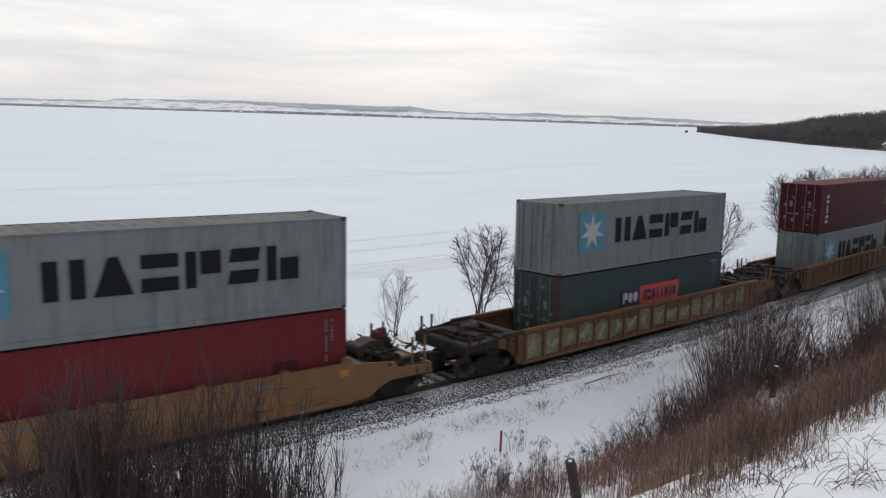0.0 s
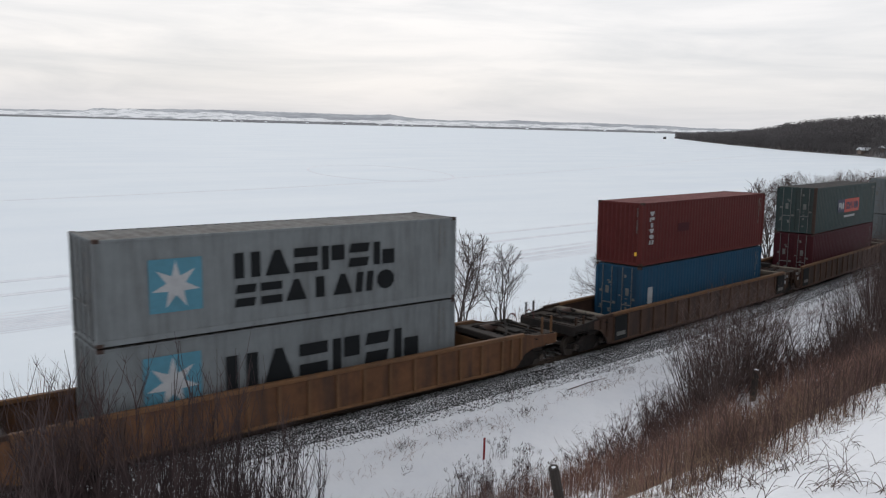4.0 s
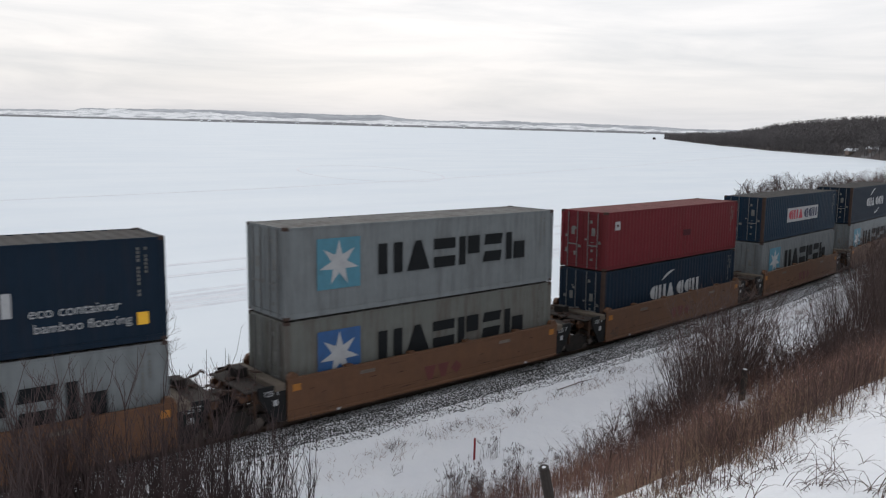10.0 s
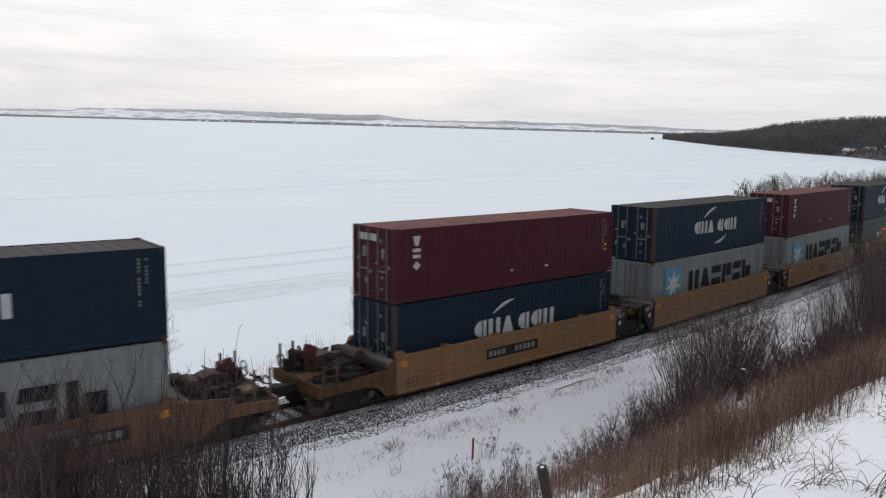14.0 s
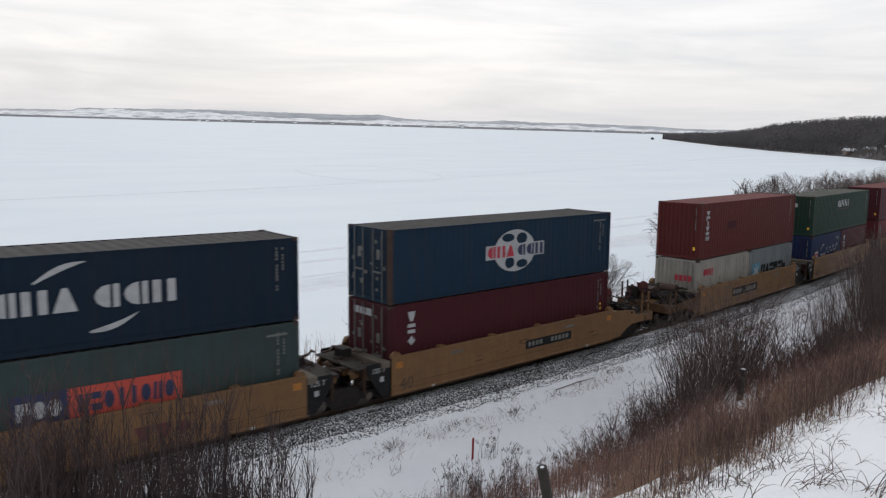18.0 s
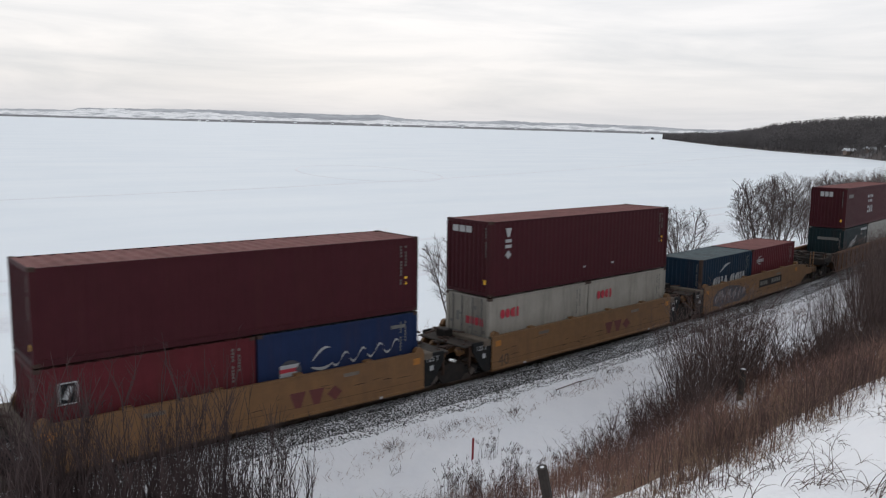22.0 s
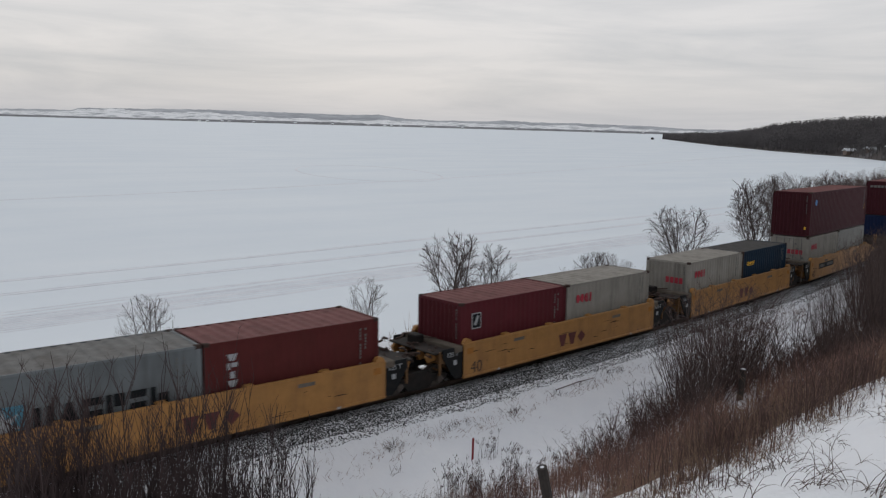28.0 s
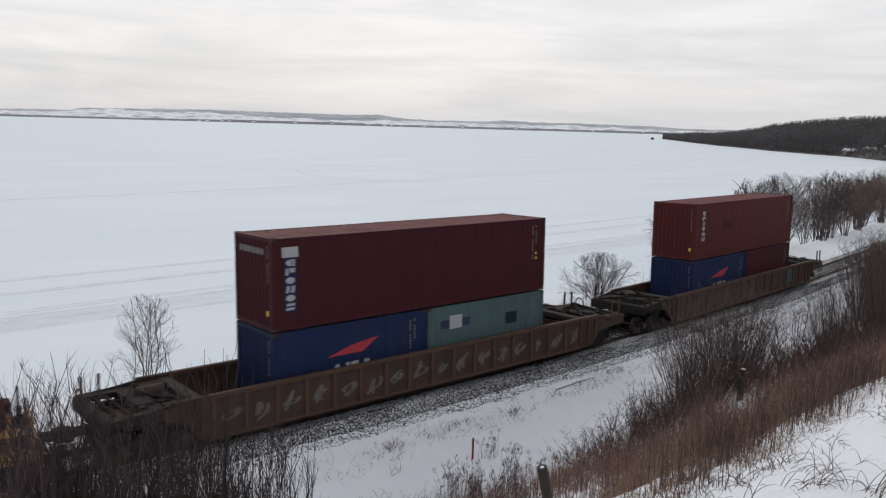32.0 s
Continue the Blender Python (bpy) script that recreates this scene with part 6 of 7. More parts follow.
def cabin(px, dist, w, d, h, turn, label):
    x, y = polar(px, dist)
    z = wood_floor(px, dist - shore_at(px)) + 0.2
    c = thing("cabin", label, "house", "cabins on the lakeshore")
    c.matrix_basis = pose(x, y, z, 0, 0, turn)
    part("wall", boxes((-w / 2, w / 2, -d / 2, d / 2, -1.0, h)), CABIN, c)
    bm = bmesh.new()
    prism(bm, [(-d / 2 - 0.6, h - 0.1), (0, h + d * 0.32), (d / 2 + 0.6, h - 0.1), (d / 2 + 0.6, h + 0.25), (0, h + d * 0.32 + 0.4), (-d / 2 - 0.6, h + 0.25)], "x", -w / 2 - 0.6, w / 2 + 0.6)
    roof = part("roof", bm, SNOWCAP, c, "snow-covered pitched roof")
    part("chimney", boxes((w * 0.2, w * 0.2 + 0.7, 0.4, 1.1, h + 0.8, h + d * 0.32 + 1.3)), POST, roof)
    for i in range(3):
        a = -w / 2 + w * (i + 0.5) / 3
        win = part("window", boxes((a - 0.7, a + 0.7, -d / 2 - 0.06, -d / 2, 1.0, 2.1)), WHITE, c)
        part("pane", boxes((a - 0.58, a + 0.58, -d / 2 - 0.08, -d / 2 - 0.06, 1.12, 1.98)), PANE, win)


def build_shore_things():
    cabin(1492, 546, 6.0, 4, 1.5, -35, "small lakeside cabin with a snow-covered roof")
    cabin(1528, 524, 5, 3.6, 1.5, -30, "low dark cabin with a snowy roof among bare trees")
    cabin(1568, 500, 6, 4, 1.6, -28, "cabin with a wide snowy roof at the wood's edge")
    x, y = polar(1145, 1170)
    hut = thing("ice_hut", "small dark fishing hut standing on the lake ice", "hut")
    hut.matrix_basis = pose(x, y, -3.0, 0, 0, 20)
    part("wall", boxes((-2.2, 2.2, -1.4, 1.4, 0, 2.1)), POST, hut)
    bm = bmesh.new()
    prism(bm, [(-1.6, 2.05), (0, 2.9), (1.6, 2.05), (1.6, 2.25), (0, 3.1), (-1.6, 2.25)], "x", -2.4, 2.4)
    part("roof", bm, DARK_STEEL, hut)


LITTER = two_tone("snowy_forest_floor", (0.09, 0.078, 0.075), (0.30, 0.30, 0.31), 0.05, 0.50, 0.66, 0.95, 7, 0.2, 0.5, 0.3)
CABIN = material("cabin_boards", (0.16, 0.12, 0.10), 0.8, 0, 0.25, 1.0)
PANE = material("dark_window_glass", (0.02, 0.025, 0.03), 0.08, 0, 0.1, 1.0, spec=0.6)
build_woods()
build_shore_things()


# ---- shrubs ----
def shrub(name, label, category, group, rnd, h, stems, spread, fork=7, fine=5, r=0.016, arch=0.25, side=0.75, bark=None, tips=None, split=False, dome=0.18, foot=0.16, low=0.22, reach=1.0):
    """A leafless shrub: stems from one foot, branches on them, twigs on those."""
    SV, SF, TV, TF = [], [], [], []
    stemset = []
    for i in range(stems):
        a = rnd.uniform(0, 6.283)
        out = rnd.uniform(0.05, 1.0) ** 0.7 * spread
        root = Vector((math.cos(a) * out * foot, math.sin(a) * out * foot, -0.12))
        hh = h * rnd.uniform(0.66, 1.0) * (1.0 - dome * out / max(spread, 0.01))
        p = root
        rad = r * rnd.uniform(0.7, 1.25)
        d = Vector((math.cos(a) * out / h, math.sin(a) * out / h, 1.0)).normalized()
        segs = 5
        nodes = [p]
        for k in range(segs):
            d = (d + Vector((rnd.uniform(-arch, arch), rnd.uniform(-arch, arch), 0.05)) * 0.35).normalized()
            q = p + d * (hh / segs)
            p = q
            nodes.append(p)
        shoot(SV, SF, nodes, [rad * (1 - k / segs * 0.75) for k in range(segs + 1)])
        if split:
            stemset.append(sheet_mesh("stem", SV, SF, bark or BARK))
            SV, SF = [], []
        for _ in range(fork):
            t = rnd.uniform(low, 0.97) * segs
            k = min(int(t), segs - 1)
            c = nodes[k].lerp(nodes[k + 1], t - k)
            b = rnd.uniform(0, 6.283)
            ln = hh * rnd.uniform(0.14, 0.34) * (1.15 - t / segs * 0.6) * reach
            w = (Vector((math.cos(b) * side, math.sin(b) * side, rnd.uniform(0.55, 1.1)))).normalized()
            e = c + w * ln
            m = c.lerp(e, 0.5) + Vector((rnd.uniform(-1, 1), rnd.uniform(-1, 1), 0.2)) * ln * 0.08
            limb(TV, TF, c, m, rad * 0.46, rad * 0.34)
            limb(TV, TF, m, e, rad * 0.34, rad * 0.18)
            for _j in range(fine):
                f = m.lerp(e, rnd.uniform(-0.7, 1.0))
                g = rnd.uniform(0, 6.283)
                l2 = ln * rnd.uniform(0.2, 0.45) / reach ** 0.6
                spike(TV, TF, f, f + (w * 0.7 + Vector((math.cos(g), math.sin(g), rnd.uniform(-0.1, 0.9))) * 0.8).normalized() * l2 * 1.1, rad * 0.25)
    ob = thing(name, label, category, group)
    for me in stemset or [sheet_mesh("stem", SV, SF, bark or BARK)]:
        part("stem", me, None, ob)
    part("crown", sheet_mesh("crown", TV, TF, tips or TWIG), None, ob, "fine bare twigs")
    return ob


def put(ob, s, lat, turn, sink=0.05):
    p = beside(s, lat)
    ob.matrix_basis = pose(p.x, p.y, ground_z(s, lat) - sink, 0, 0, turn)
    return ob


def spot(s, lat, turn, sink=0.05):
    p = beside(s, lat)
    return pose(p.x, p.y, ground_z(s, lat) - sink, 0, 0, turn)


def spreading(name, label, category, group, rnd, h, stems, spread, bark, tips, counts=(5, 4, 4), r=0.045, fan=0.7, bend=0.20):
    """A leafless many-stemmed tree with a rounded crown: limbs fork from the stems, branches from the limbs, twigs from those."""
    SV, SF, TV, TF = [], [], [], []
    base = 0.36 * h

    def outside(p):
        return math.hypot(math.hypot(p.x, p.y) / spread, max(0.0, p.z - base) / (h - base)) > 1.0 or p.z < 0.05 * h

    def grow(p, d, ln, rad, level):
        for _ in range(4):
            if not outside(p + d * ln):
                break
            ln *= 0.72
        nodes = [p]
        steps = 5 if level == 0 else 3 if level < len(counts) - 1 else 2 if level < len(counts) else 1
        for k in range(steps):
            d = (d + Vector((rnd.uniform(-1, 1), rnd.uniform(-1, 1), rnd.uniform(-0.5, 0.8))) * bend).normalized()
            p = p + d * (ln / steps)
            nodes.append(p)
        V, F = (SV, SF) if level < 1 else (TV, TF)
        shoot(V, F, nodes, [rad * (1 - 0.66 * k / steps) for k in range(steps + 1)])
        if level >= len(counts):
            return
        n = counts[level]
        for k in range(n):
            t = (0.16 if level == 0 else 0.12) + 0.86 * (k + rnd.random()) / n
            t = min(t, 0.98) * steps
            i = min(int(t), steps - 1)
            c = nodes[i].lerp(nodes[i + 1], t - i)
            w = (nodes[i + 1] - nodes[i]).normalized()
            a = rnd.uniform(0, 6.283)
            u = w.orthogonal().normalized()
            side = u * math.cos(a) + w.cross(u) * math.sin(a)
            e = (w + side * rnd.uniform(0.55, 1.35) + Vector((0, 0, 0.10))).normalized()
            grow(c, e, ln * rnd.uniform(0.34, 0.56) * (1.15 - 0.4 * t / steps), rad * (0.44 if level == 0 else 0.48), level + 1)

    for i in range(stems):
        a = 6.283 * (i + rnd.random()) / stems
        out = rnd.uniform(0.15, 1.0) * fan
        foot = spread * 0.06
        root = Vector((math.cos(a) * foot, math.sin(a) * foot, -0.15))
        goal = Vector((math.cos(a) * out * spread, math.sin(a) * out * spread, h * rnd.uniform(0.80, 0.95) * (1.0 - 0.32 * out * out)))
        grow(root, (goal - root).normalized(), (goal - root).length, r * rnd.uniform(0.75, 1.15), 0)
    ob = thing(name, label, category, group)
    part("stem", sheet_mesh("stem", SV, SF, bark), None, ob)
    part("crown", sheet_mesh("crown", TV, TF, tips), None, ob, "fine bare twigs")
    return ob


def build_lakeside_shrubs():
    rnd = random.Random(3)
    lab = "leafless grey-brown %s on the lake's edge"
    grp = "bare trees along the lakeshore"
    # place along the track, side distance, height, stems, spread, forks, thickness
    rows = ((8.9, 7.5, 3.9, 7, 1.45, (8, 6, 4), 0.030), (19.2, 7.2, 3.5, 6, 1.25, (7, 4, 4), 0.028), (24.4, 6.9, 5.2, 5, 2.4, (9, 7, 7), 0.060), (27.6, 7.1, 4.4, 5, 1.7, (8, 6, 6), 0.042),
            (36.2, 6.0, 3.1, 22, 2.6, (8, 6, 6), 0.026), (48.3, 7.2, 5.4, 9, 3.2, (8, 6, 6), 0.056), (60.6, 6.6, 7.2, 9, 2.7, (9, 7, 7), 0.060), (68.5, 7.0, 7.2, 8, 3.7, (9, 7, 7), 0.060),
            (73.5, 9.5, 7.5, 8, 3.7, (9, 7, 6), 0.060), (79.0, 6.6, 7.2, 8, 3.7, (9, 7, 6), 0.060))
    for s, l, h, n, sp, cs, r in rows:
        tall = h > 4.4
        put(spreading("bare_tree" if tall else "bare_shrub", lab % ("tree with many stems" if tall else "shrub"), "tree" if tall else "shrub", grp, rnd, h, n, sp, BARK, DARKTWIG, cs, r, 0.95 if s == 36.2 else 0.65), s, l, rnd.uniform(0, 360))
    # thicket past the bend
    kinds = [spreading("bare_tree", lab % "tree in a dense thicket", "tree", grp, rnd, h, 11, sp, BARK, TWIG, (7, 6, 5), 0.046, 0.75) for h, sp in ((7.2, 3.9), (6.3, 4.0), (5.6, 3.6))]
    for k, (s, l) in zip(kinds, ((85, 8.6), (92, 6.5), (88, 11))):
        put(k, s, l, 40)
    for i in range(26):
        s = 83 + i * 2.5 + rnd.uniform(-1.5, 1.5)
        copy_thing(kinds[i % 3], spot(s, rnd.uniform(4.9, 11.0) - (0.8 if i % 2 else 0), rnd.uniform(0, 360), 0.2))


def by_post(s, l, w):
    """Whether a place lies in the trodden strips uphill of the two fence posts."""
    for s0, l0, ds, dl, far in ((25.3, -8.13, -0.868, -0.497, 16.0), (10.8, -11.75, -0.69, -0.72, 9.5)):
        a, b = s - s0, l - l0
        d = a * ds + b * dl
        if -0.15 < d < far and abs(a * dl - b * ds) < w:
            return True
    return False


def build_bank_shrubs():
    rnd = random.Random(8)
    grp = "bare willow shrubs on the bank"
    lab = "leafless willow shrub on the snowy bank by the track"
    kinds = [shrub("willow_shrub", lab, "shrub", grp, rnd, h, n, sp, 6, 3, 0.015, 0.11, bark=WILLOW) for h, n, sp in ((4.6, 26, 2.2), (3.4, 24, 1.7), (5.1, 24, 2.4), (2.3, 22, 1.2), (5.2, 28, 2.4))]
    first = ((24.4, -6.3), (23.0, -6.9), (27.0, -6.7), (20.4, -7.1), (39.0, -9.6))
    for k, (s, l) in zip(kinds, first):
        put(k, s, l, rnd.uniform(0, 360))
    # clusters along the fence: a tall fan, a low gap, then a high mass
    for n, s0, s1, l0, l1, pick in ((11, 23.6, 29.0, -7.4, -5.9, (0, 2, 1)), (7, 21.0, 25.0, -8.6, -7.2, (3, 3, 1)), (12, 28.5, 36.5, -9.2, -6.9, (3, 1, 0)), (10, 28, 36, -13.0, -9.5, (3, 3, 3)),
                                  (22, 35.5, 47.0, -12.0, -8.7, (4, 2, 4)), (20, 46.0, 62.0, -11.5, -7.2, (2, 4, 0)), (8, 43.5, 50.0, -7.4, -5.6, (1, 0, 2)), (12, 47.0, 54.0, -6.4, -4.6, (4, 2, 4)), (6, 52.0, 58.0, -5.0, -3.9, (2, 4, 4))):
        for i in range(n):
            s, l = s0 + (s1 - s0) * (i + rnd.random()) / n, rnd.uniform(l0, l1)
            if by_post(s, l, 1.4):
                continue
            copy_thing(kinds[pick[i % 3]], spot(s, l, rnd.uniform(0, 360), 0.05 if l > -9 else 0.4))
    # tall thin saplings on the near slope
    grp2 = "thin saplings on the near slope"
    lab2 = "clump of tall thin leafless saplings on the slope"
    saps = [shrub("sapling_clump", lab2, "shrub", grp2, rnd, h, n, sp, 11, 1, 0.0080, 0.06, 0.24, SAPLING, SAPLING, True, 0.18, 1.4) for h, n, sp in ((3.35, 12, 0.22), (2.95, 13, 0.25), (3.5, 6, 0.2))]
    saps.append(shrub("sapling_clump", "thicket of fine reddish-brown twigs on the slope", "shrub", grp2, rnd, 3.05, 10, 0.30, 19, 3, 0.0074, 0.07, 0.28, SAPLING, THICKET, True, 0.18, 1.4))
    for k, (s, l) in zip(saps, ((1.2, -15.9), (3.0, -15.8), (1.9, -15.6), (0.5, -15.7))):
        put(k, s, l, rnd.uniform(0, 360))
    for i in range(22):
        s = 0.9 + 2.05 * rnd.random()
        l = rnd.uniform(-16.7, -14.9)
        copy_thing(saps[i % 3 if 1.0 < s < 2.2 else 1], spot(s, l, rnd.uniform(0, 360), rnd.uniform(0.0, 0.6)))
    for i in range(18):
        copy_thing(saps[(0, 1, 3)[i % 3]], spot(1.0 + 1.7 * (i + rnd.random()) / 18, rnd.uniform(-16.6, -15.0), rnd.uniform(0, 360), rnd.uniform(0.5, 1.1)))
    for i in range(12):
        copy_thing(saps[3], spot(1.2 + 1.5 * rnd.random(), rnd.uniform(-16.7, -15.2), rnd.uniform(0, 360), rnd.uniform(1.0, 1.6)))
    for i in range(38):
        copy_thing(saps[3], spot(0.78 + (0.42 if i % 3 else 1.3) * rnd.random(), rnd.uniform(-16.7, -15.2), rnd.uniform(0, 360), rnd.uniform(0.0, 0.65)))


build_lakeside_shrubs()
build_bank_shrubs()


# ---- weeds and grass ----
def blade(V, F, root, rnd, h, r, bend, parts=3):
    a = rnd.uniform(0, 6.283)
    side = Vector((math.cos(a), math.sin(a), 0))
    p = root
    for k in range(parts):
        t = (k + 1) / parts
        q = root + side * bend * h * t * t + Vector((0, 0, h * t * (1 - 0.35 * bend * t)))
        limb(V, F, p, q, r * (1 - k / parts * 0.7), r * (1 - t * 0.7))
        p = q
    return p


def arched(V, F, root, rnd, ln, r, droop, parts=5, way=None):
    """A blade of grass that rises and bows over under its own weight."""
    a = rnd.uniform(0, 6.283) if way is None else way
    rise = rnd.uniform(0.9, 1.45) - 0.35 * droop
    p, nodes = root, [root]
    snap = rnd.uniform(0.5, 1.3) if rnd.random() < 0.3 else 0.0
    for k in range(parts):
        e = rise - droop * 1.9 * (k / parts) ** 1.3 - (snap if k >= 0.4 * parts else 0.0)
        a += rnd.uniform(-0.12, 0.12)
        p = p + Vector((math.cos(a) * math.cos(e), math.sin(a) * math.cos(e), math.sin(e))) * (ln / parts)
        nodes.append(p)
    shoot(V, F, nodes, [r * (1 - 0.85 * k / parts) for k in range(parts + 1)])


def weeds_edge(s):
    """How far towards the line the weeds reach."""
    return -5.9 - 0.345 * min(max(22.7 - s, 0.0), 7.7) + 1.3 * min(max(14.3 - s, 0.0), 1.3) + 0.35 * noise.noise(Vector((s * 0.7, 5.0, 0.0)))


def build_weeds():
    rnd = random.Random(14)

    def cover(s, l):
        """How thickly weeds stand at a place of the bank."""
        crest = min(-18.6, -19.55 + 0.06 * (s - 4.1)) + 0.28 * noise.noise(Vector((s * 0.8, 2.2, 0)))
        if l < crest or l > min(-6.6, weeds_edge(s)) or by_post(s, l, 0.36):
            return 0.0
        if l < -17.4 and s < 1.32 * (l + 22.6):
            return 0.35
        if l < -15.5 and s < 1.38 * (l + 22.6):
            return 0.05 if 5.6 < s < 6.5 and -18.5 < l < -17.6 else 0.85
        c = 0.9 if s < 27 else 0.75
        if s < 14:
            c = 0.20 + 0.055 * (s - 4) + (0.35 if s > 11.5 else 0.0)
        if l < -15.0:
            c = 0.95
            c *= min(1.0, (l - crest) / 0.5 + 0.25)
        if l > -9.0 and s > 16:
            c *= 0.32
        if s < 9.5 and -17.2 < l < -15.6 or 10.5 < s < 13 and -14.5 < l < -12:
            c *= 0.35
        return c * (0.45 + 1.1 * max(0, 0.5 + noise.noise(Vector((s * 0.6, l * 0.6, 4)))))
    V, F, GV, GF = [], [], [], []
    DV, DF = [], []
    n = 0
    while n < 6400:
        # one tuft: branching stalks from one foot, some broken over
        s = 3.6 + 50 * rnd.random() ** 1.45
        l = rnd.uniform(-19.6, -6.2)
        if n % 5 == 0:
            # thicker along the crest of the near slope
            s, l = 3.6 + 9.0 * rnd.random() ** 1.3, rnd.uniform(-19.6, -16.6)
        if rnd.random() > cover(s, l):
            continue
        n += 1
        far = 0.72 + 0.026 * s
        wide = rnd.uniform(0.05, 0.22)
        tall = rnd.uniform(0.55, 1.25) * (0.85 if l < -15 else 1.0) * (0.72 if l < -17.8 else 1.0) * (0.6 if l < -19.05 else 1.0) * (0.5 if by_post(s, l, 0.60) else 1.0) * (0.36 if l < -17.4 and s < 1.32 * (l + 22.6) else 0.6 if l < -15.5 and s < 1.38 * (l + 22.6) else 1.0)
        pale = rnd.random() < (0.08 if l > -13 else 0.28 if l > -16.5 else 0.5)
        dark = not pale and noise.noise(Vector((s * 0.35, l * 0.45, 11.0))) + rnd.uniform(-0.35, 0.35) > (0.08 if s < 20 else 0.0)
        A, B = (DV, DF) if dark else (V, F)
        for _ in range(rnd.randint(4, 9)):
            p = beside(s + rnd.gauss(0, wide), l + rnd.gauss(0, wide))
            root = Vector((p.x, p.y, ground_z(s, l) - 0.06))
            h = tall * rnd.uniform(0.45, 1.05)
            if pale:
                arched(GV, GF, root, rnd, h * 0.9, 0.0034 * far, rnd.uniform(0.1, 0.7), 4)
                continue
            a = rnd.uniform(0, 6.283)
            lean = h * rnd.uniform(0.0, 0.45) ** 1.3
            mid = root + Vector((math.cos(a) * lean * 0.35, math.sin(a) * lean * 0.35, h * 0.55))
            tip = root + Vector((math.cos(a) * lean, math.sin(a) * lean, h * rnd.uniform(0.85, 1.0)))
            limb(A, B, root, mid, 0.0044 * far, 0.0034 * far)
            spike(A, B, mid, tip, 0.0034 * far)
            for _k in range(rnd.randint(1, 4)):
                a = rnd.uniform(0, 6.283)
                c = mid.lerp(tip, rnd.uniform(-0.5, 0.9))
                ln = h * rnd.uniform(0.12, 0.32)
                spike(A, B, c, c + Vector((math.cos(a) * ln * 0.7, math.sin(a) * ln * 0.7, ln * rnd.uniform(0.3, 1.0))), 0.0030 * far)
    # tangled dark brush between the willows and the weeds
    for _ in range(1300):
        s = 15 + 40 * rnd.random() ** 1.2
        l = rnd.uniform(-10.5, -5.9)
        if l > weeds_edge(s) + (0.7 if rnd.random() < 0.12 else 0.0) or by_post(s, l, 0.5) or noise.noise(Vector((s * 0.5, l * 0.5, 1.5))) < -0.28:
            continue
        p = beside(s, l)
        root = Vector((p.x, p.y, ground_z(s, l) - 0.05))
        far = 0.72 + 0.026 * s
        for _k in range(rnd.randint(2, 5)):
            h = rnd.uniform(0.6, 1.5)
            a = rnd.uniform(0, 6.283)
            q = root + Vector((math.cos(a) * h * 0.25, math.sin(a) * h * 0.25, h * 0.6))
            e = q + Vector((math.cos(a) * h * rnd.uniform(0.1, 0.5), math.sin(a) * h * rnd.uniform(0.1, 0.5), h * rnd.uniform(0.05, 0.4)))
            limb(DV, DF, root, q, 0.0060 * far, 0.0046 * far)
            spike(DV, DF, q, e, 0.0046 * far)
            for _j in range(5):
                c = q.lerp(e, rnd.uniform(-0.6, 0.9))
                b = rnd.uniform(0, 6.283)
                ln = h * rnd.uniform(0.12, 0.3)
                spike(DV, DF, c, c + Vector((math.cos(b) * ln * 0.8, math.sin(b) * ln * 0.8, ln * rnd.uniform(0.2, 0.9))), 0.0036 * far)
    # short grey grass fringing the near crest, and a sparse patch below it
    for _ in range(1500):
        if rnd.random() < 0.75:
            s = rnd.uniform(5.2, 12.0)
            l = min(-18.6, -19.42 + 0.05 * (s - 4.1)) + rnd.gauss(0.10, 0.16)
        else:
            s, l = rnd.uniform(4.8, 7.2), rnd.uniform(-18.9, -17.3)
        p = beside(s, l)
        root = Vector((p.x, p.y, ground_z(s, l) - 0.02))
        arched(GV, GF, root, rnd, rnd.uniform(0.07, 0.24), 0.0022, rnd.uniform(0.3, 1.2), 3)
    for _ in range(1100):
        s, l = rnd.uniform(4.2, 5.9), rnd.uniform(-19.45, -18.5)
        if noise.noise(Vector((s * 2.2, l * 2.2, 8.0))) < -0.12:
            continue
        p = beside(s, l)
        root = Vector((p.x, p.y, ground_z(s, l) - 0.02))
        arched(GV, GF, root, rnd, rnd.uniform(0.08, 0.30), 0.0024, rnd.uniform(0.3, 1.3), 4)
    tagged(new("dark_brush", sheet_mesh("dark_brush", DV, DF, BRUSH)), "tangled dark reddish-brown brush on the snowy bank", "brush", kind="stuff")
    # dead flower stalks along the belt's front
    HV, HF = [], []
    spots = [(15.0, -6.4, 14), (15.15, -6.5, 12), (15.15, -5.1, 12), (15.3, -5.3, 9), (13.4, -6.5, 10), (13.1, -6.9, 12), (12.6, -7.2, 12), (12.85, -6.2, 14), (12.55, -6.6, 14), (13.0, -5.9, 6), (12.4, -7.6, 12), (12.9, -8.0, 12), (13.6, -7.9, 12), (14.4, -7.0, 10), (14.0, -8.4, 14), (15.2, -8.2, 10)]
    for i in range(62):
        s = rnd.uniform(12.0, 22)
        spots.append((s, weeds_edge(s) + 0.5 - abs(rnd.gauss(0, 1.1)), rnd.randint(3, 7)))
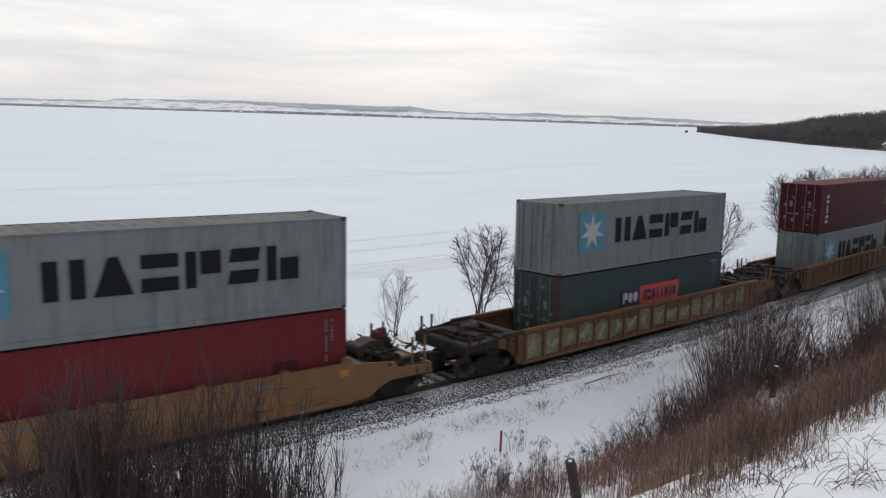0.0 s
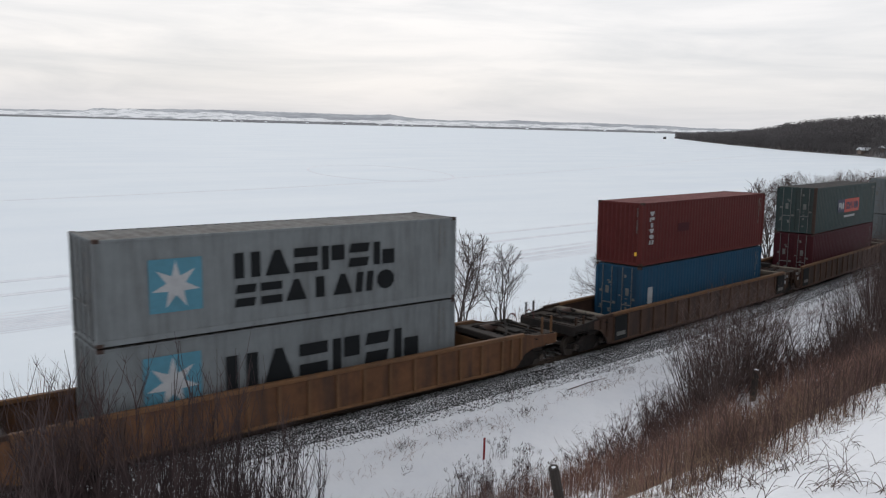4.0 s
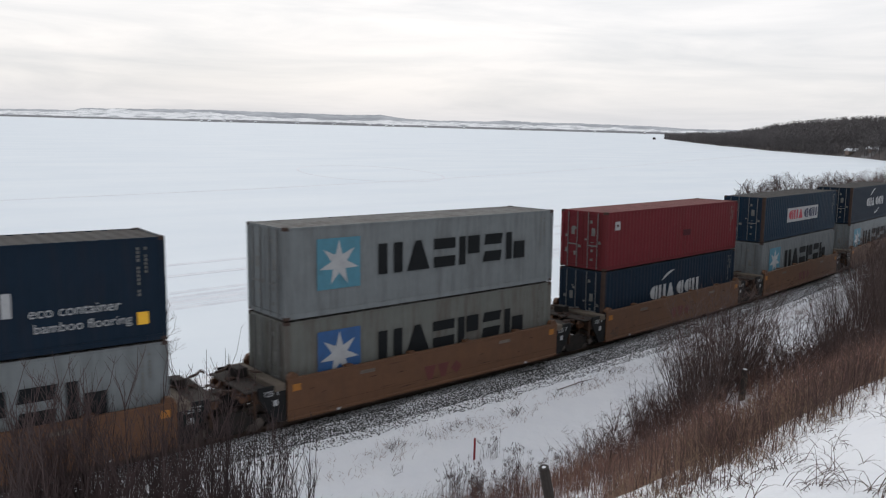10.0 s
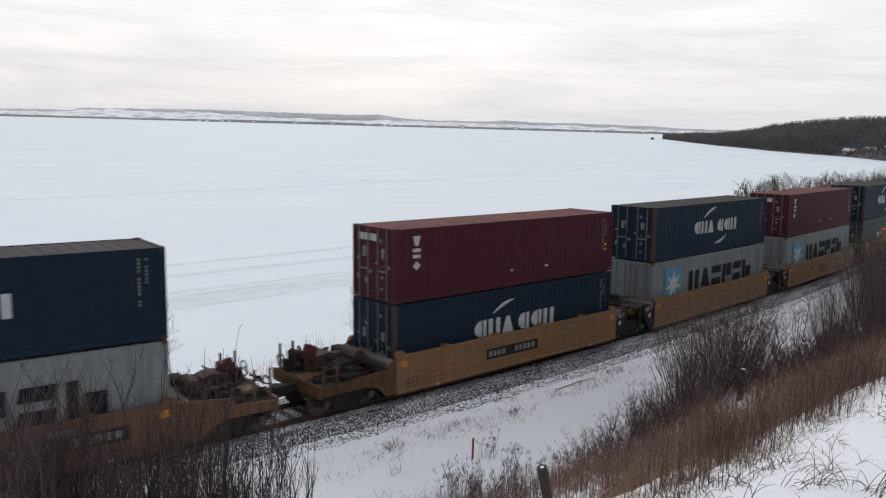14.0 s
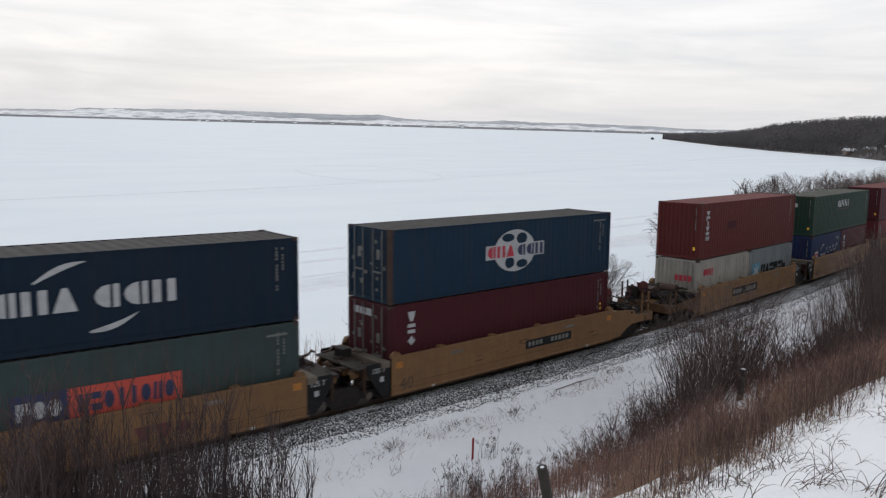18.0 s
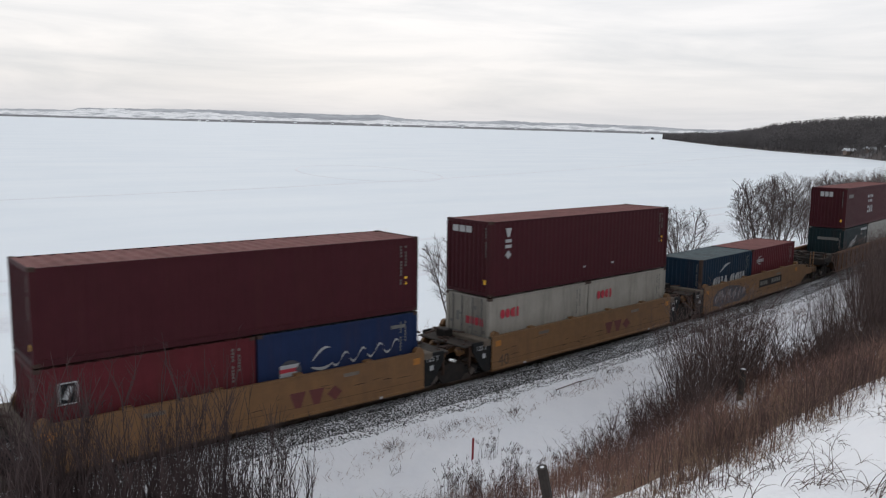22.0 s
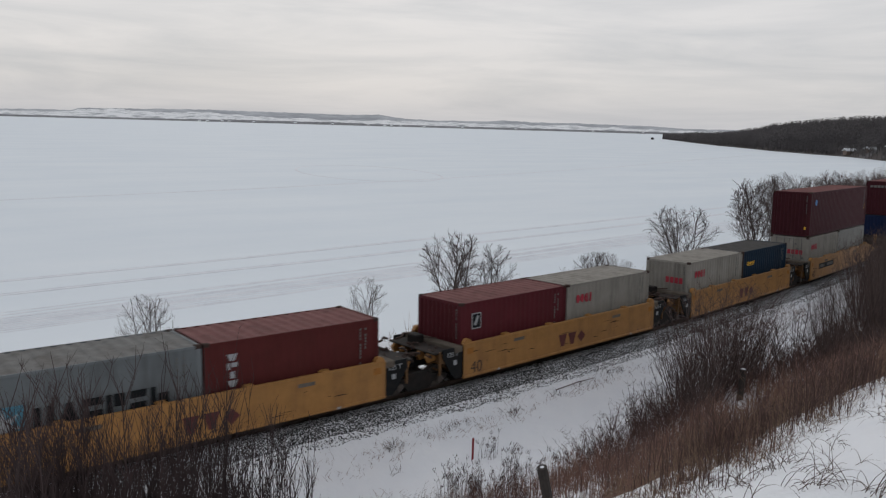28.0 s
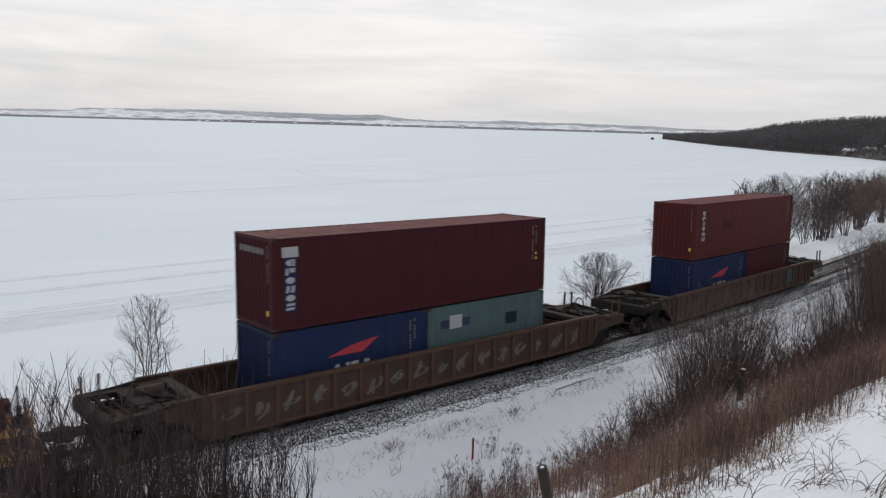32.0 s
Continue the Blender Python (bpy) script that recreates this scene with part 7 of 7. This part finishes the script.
    for s, l, k in spots:
        if by_post(s, l, 0.4):
            continue
        p = beside(s, l)
        base = Vector((p.x, p.y, ground_z(s, l) - 0.05))
        for _ in range(k):
            root = base + Vector((rnd.gauss(0, 0.14), rnd.gauss(0, 0.14), 0))
            tip = blade(HV, HF, root, rnd, rnd.uniform(0.40, 1.0), 0.0048, rnd.uniform(0.02, 0.30), 2)
            for _k in range(4):
                a = rnd.uniform(0, 6.283)
                q = tip + Vector((math.cos(a) * 0.055, math.sin(a) * 0.055, rnd.uniform(-0.05, 0.04)))
                limb(HV, HF, tip - Vector((0, 0, 0.08)), q, 0.003, 0.004)
                limb(HV, HF, q, q + Vector((0, 0, 0.022)), 0.011, 0.005)
    for i in range(230):
        s = rnd.uniform(9, 48)
        l = rnd.uniform(-5.6, -2.9) if i % 9 == 0 else rnd.gauss(-2.95, 0.30)
        p = beside(s, l)
        base = Vector((p.x, p.y, ground_z(s, l) - 0.03))
        k = rnd.random()
        for _ in range(int(4 + 14 * k * k)):
            root = base + Vector((rnd.gauss(0, 0.16 + 0.2 * k), rnd.gauss(0, 0.12), 0))
            arched(V, F, root, rnd, rnd.uniform(0.08, 0.22 + 0.24 * k), 0.0055, rnd.uniform(0.1, 0.8), 3)
    # the larger dead tufts by the line
    for s, l, k in ((12.9, -3.1, 12), (13.2, -3.0, 8), (14.3, -3.0, 6), (15.6, -2.95, 14), (16.1, -3.0, 8), (18.2, -3.2, 18), (18.5, -3.05, 10), (18.8, -2.4, 8), (21.0, -2.9, 12), (22.6, -2.7, 10), (24.7, -2.6, 18), (25.3, -2.7, 14), (12.2, -4.3, 6), (28.5, -2.9, 10)):
        p = beside(s, l)
        base = Vector((p.x, p.y, ground_z(s, l) - 0.03))
        for _ in range(k):
            root = base + Vector((rnd.gauss(0, 0.20), rnd.gauss(0, 0.10), 0))
            h = rnd.uniform(0.16, 0.52)
            arched(HV, HF, root, rnd, h, 0.0075, rnd.uniform(0.0, 0.7), 3)
            spike(HV, HF, root + Vector((0, 0, h * 0.3)), root + Vector((rnd.uniform(-0.12, 0.12), rnd.uniform(-0.1, 0.1), h * 0.7)), 0.006)
    tagged(new("dead_flower_stalks", sheet_mesh("dead_flower_stalks", HV, HF, STALK)), "dark upright dead flower stalks at the weeds' edge", "weeds", kind="stuff")
    # along the lake's edge, seen over the empty wells
    for i in range(2600):
        s = rnd.uniform(-6, 62)
        l = rnd.uniform(4.6, 8.2)
        p = beside(s, l)
        root = Vector((p.x, p.y, ground_z(s, l) - 0.05))
        clump = max(0.15, 0.5 + noise.noise(Vector((s * 0.35, l * 0.3, 7))))
        blade(V, F, root, rnd, rnd.uniform(0.4, 1.6) * clump, 0.007, rnd.uniform(0.02, 0.4), 2)
    tagged(new("dry_weeds", sheet_mesh("dry_weeds", V, F, WEED)), "thick brown dead weeds covering the snowy bank", "weeds", kind="stuff")
    tagged(new("dry_grass", sheet_mesh("dry_grass", GV, GF, STRAW)), "pale dry grass mixed into the bank's weeds", "grass", kind="stuff")
    # long bent blades on the near snow, most of them laid over the same way
    V, F = [], []
    for i in range(310):
        s = 2.6 + 12 * rnd.random() ** 1.4
        l = rnd.uniform(-21.4, -19.3)
        p = beside(s, l)
        base = Vector((p.x, p.y, ground_z(s, l) - 0.01))
        lay = rnd.gauss(-0.9, 1.6)
        big = rnd.random()
        for _ in range(rnd.randint(2, 4 + int(9 * big))):
            root = base + Vector((rnd.gauss(0, 0.05), rnd.gauss(0, 0.05), 0))
            arched(V, F, root, rnd, rnd.uniform(0.10, 0.20 + 0.24 * big), 0.0028, rnd.uniform(0.45, 1.25), 6, lay + rnd.gauss(0, 0.9))
    # two curled dead leaves caught on stalks
    for s, l in ((5.6, -20.3), (6.3, -19.9)):
        p = beside(s, l)
        c = Vector((p.x, p.y, ground_z(s, l) + 0.02))
        for k in range(4):
            arched(V, F, c + Vector((0.012 * k, 0.006 * k, 0)), rnd, 0.10, 0.009, 0.8, 4, 0.3 + 0.12 * k)
    tagged(new("bent_grass", sheet_mesh("bent_grass", V, F, GRASS)), "long bent blades of dead grass poking out of snow", "grass", kind="stuff")


GRASS = material("dull_brown_grass", (0.095, 0.064, 0.050), 0.95, 0, 0.3, 1.5, 0, 0, None, 0, 1, 0, 0, 0.35)
BRUSH = material("dark_reddish_brush", (0.094, 0.058, 0.052), 0.95, 0, 0.3, 1.5, 0, 0, None, 0, 1, 0, 0, 0.4)
MARKER = material("red_marker_paint", (0.22, 0.012, 0.014), 0.6, 0, 0.2, 6.0)
build_weeds()


def build_posts():
    # red marker stake in the flat snow
    st = put(thing("marker_stake", "thin red wooden marker stake standing in snow", "stake"), 14.80, -4.86, 10, 0)
    part("shaft", rounded((-0.035, 0.035, -0.02, 0.02, -0.3, 0.72), r=0.006), MARKER, st)
    # fence posts left of an old line
    for s, l, h, r, tilt in ((25.3, -8.13, 1.20, 0.125, 3), (10.85, -11.75, 1.05, 0.115, -16)):
        f = put(thing("fence_post", "weathered round wooden fence post capped with snow", "post", "old fence posts"), s, l, 0, 0)
        m = f.matrix_basis @ pose(0, 0, 0, 0, tilt, 0)
        f.matrix_basis = m
        bm = cyl(bmesh.new(), (0, 0, -0.4), (0, 0, h), r, 10, r * 0.93)
        part("shaft", bm, POST, f)
        k = 0.72 if h > 1.1 else 0.40
        part("snow_cap", cyl(bmesh.new(), (0, 0, h), (0, 0, h + 0.025 * k), r * k, 10, r * k * 0.6), SNOWCAP, f, "small cap of snow")
    # a stick lying on the snow
    a, b = beside(21.3, -2.62), beside(23.5, -2.70)
    a.z, b.z = ground_z(21.3, -2.62) + 0.03, ground_z(23.5, -2.70) + 0.10
    bm = cyl(bmesh.new(), a, a.lerp(b, 0.6) + Vector((0, 0, 0.04)), 0.022, 6, 0.018)
    cyl(bm, a.lerp(b, 0.6) + Vector((0, 0, 0.04)), b, 0.018, 6, 0.010)
    tagged(part("fallen_stick", bm, TWIG), "thin dark stick lying on the trackside snow", "stick")


build_posts()


def run(t):
    """Metres that the train has gone at t."""
    q = t / 16.0
    return 257.5553 * q - 7.6888 * q ** 2 + 3.8997 * q ** 3 - 0.9514 * q ** 4


LAG = {8: 0.25}     # correction to the train's place at that second, metres


def motions():
    place = {}
    for ob, s0, local in MOVERS:
        place[ob.name] = s0
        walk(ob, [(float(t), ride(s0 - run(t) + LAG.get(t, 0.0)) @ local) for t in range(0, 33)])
    for w, dx, z, u in WHEELS:
        s0 = place[u.name]
        rows, turn, last = [], 0.0, None
        k = 0
        while k <= 960:
            t = k / 30.0
            s = s0 - run(t)
            near = -14.0 < s < 72.0
            if near and last is not None:
                turn -= (last - s) / 0.42
            last = s if near else None
            rows.append((t, Matrix.Translation((dx, 0, z)) @ Matrix.Rotation(turn, 4, "Y")))
            k += 1 if near else 30
        if rows[-1][0] < 32.0:
            rows.append((32.0, rows[-1][1]))
        walk(w, rows)


motions()
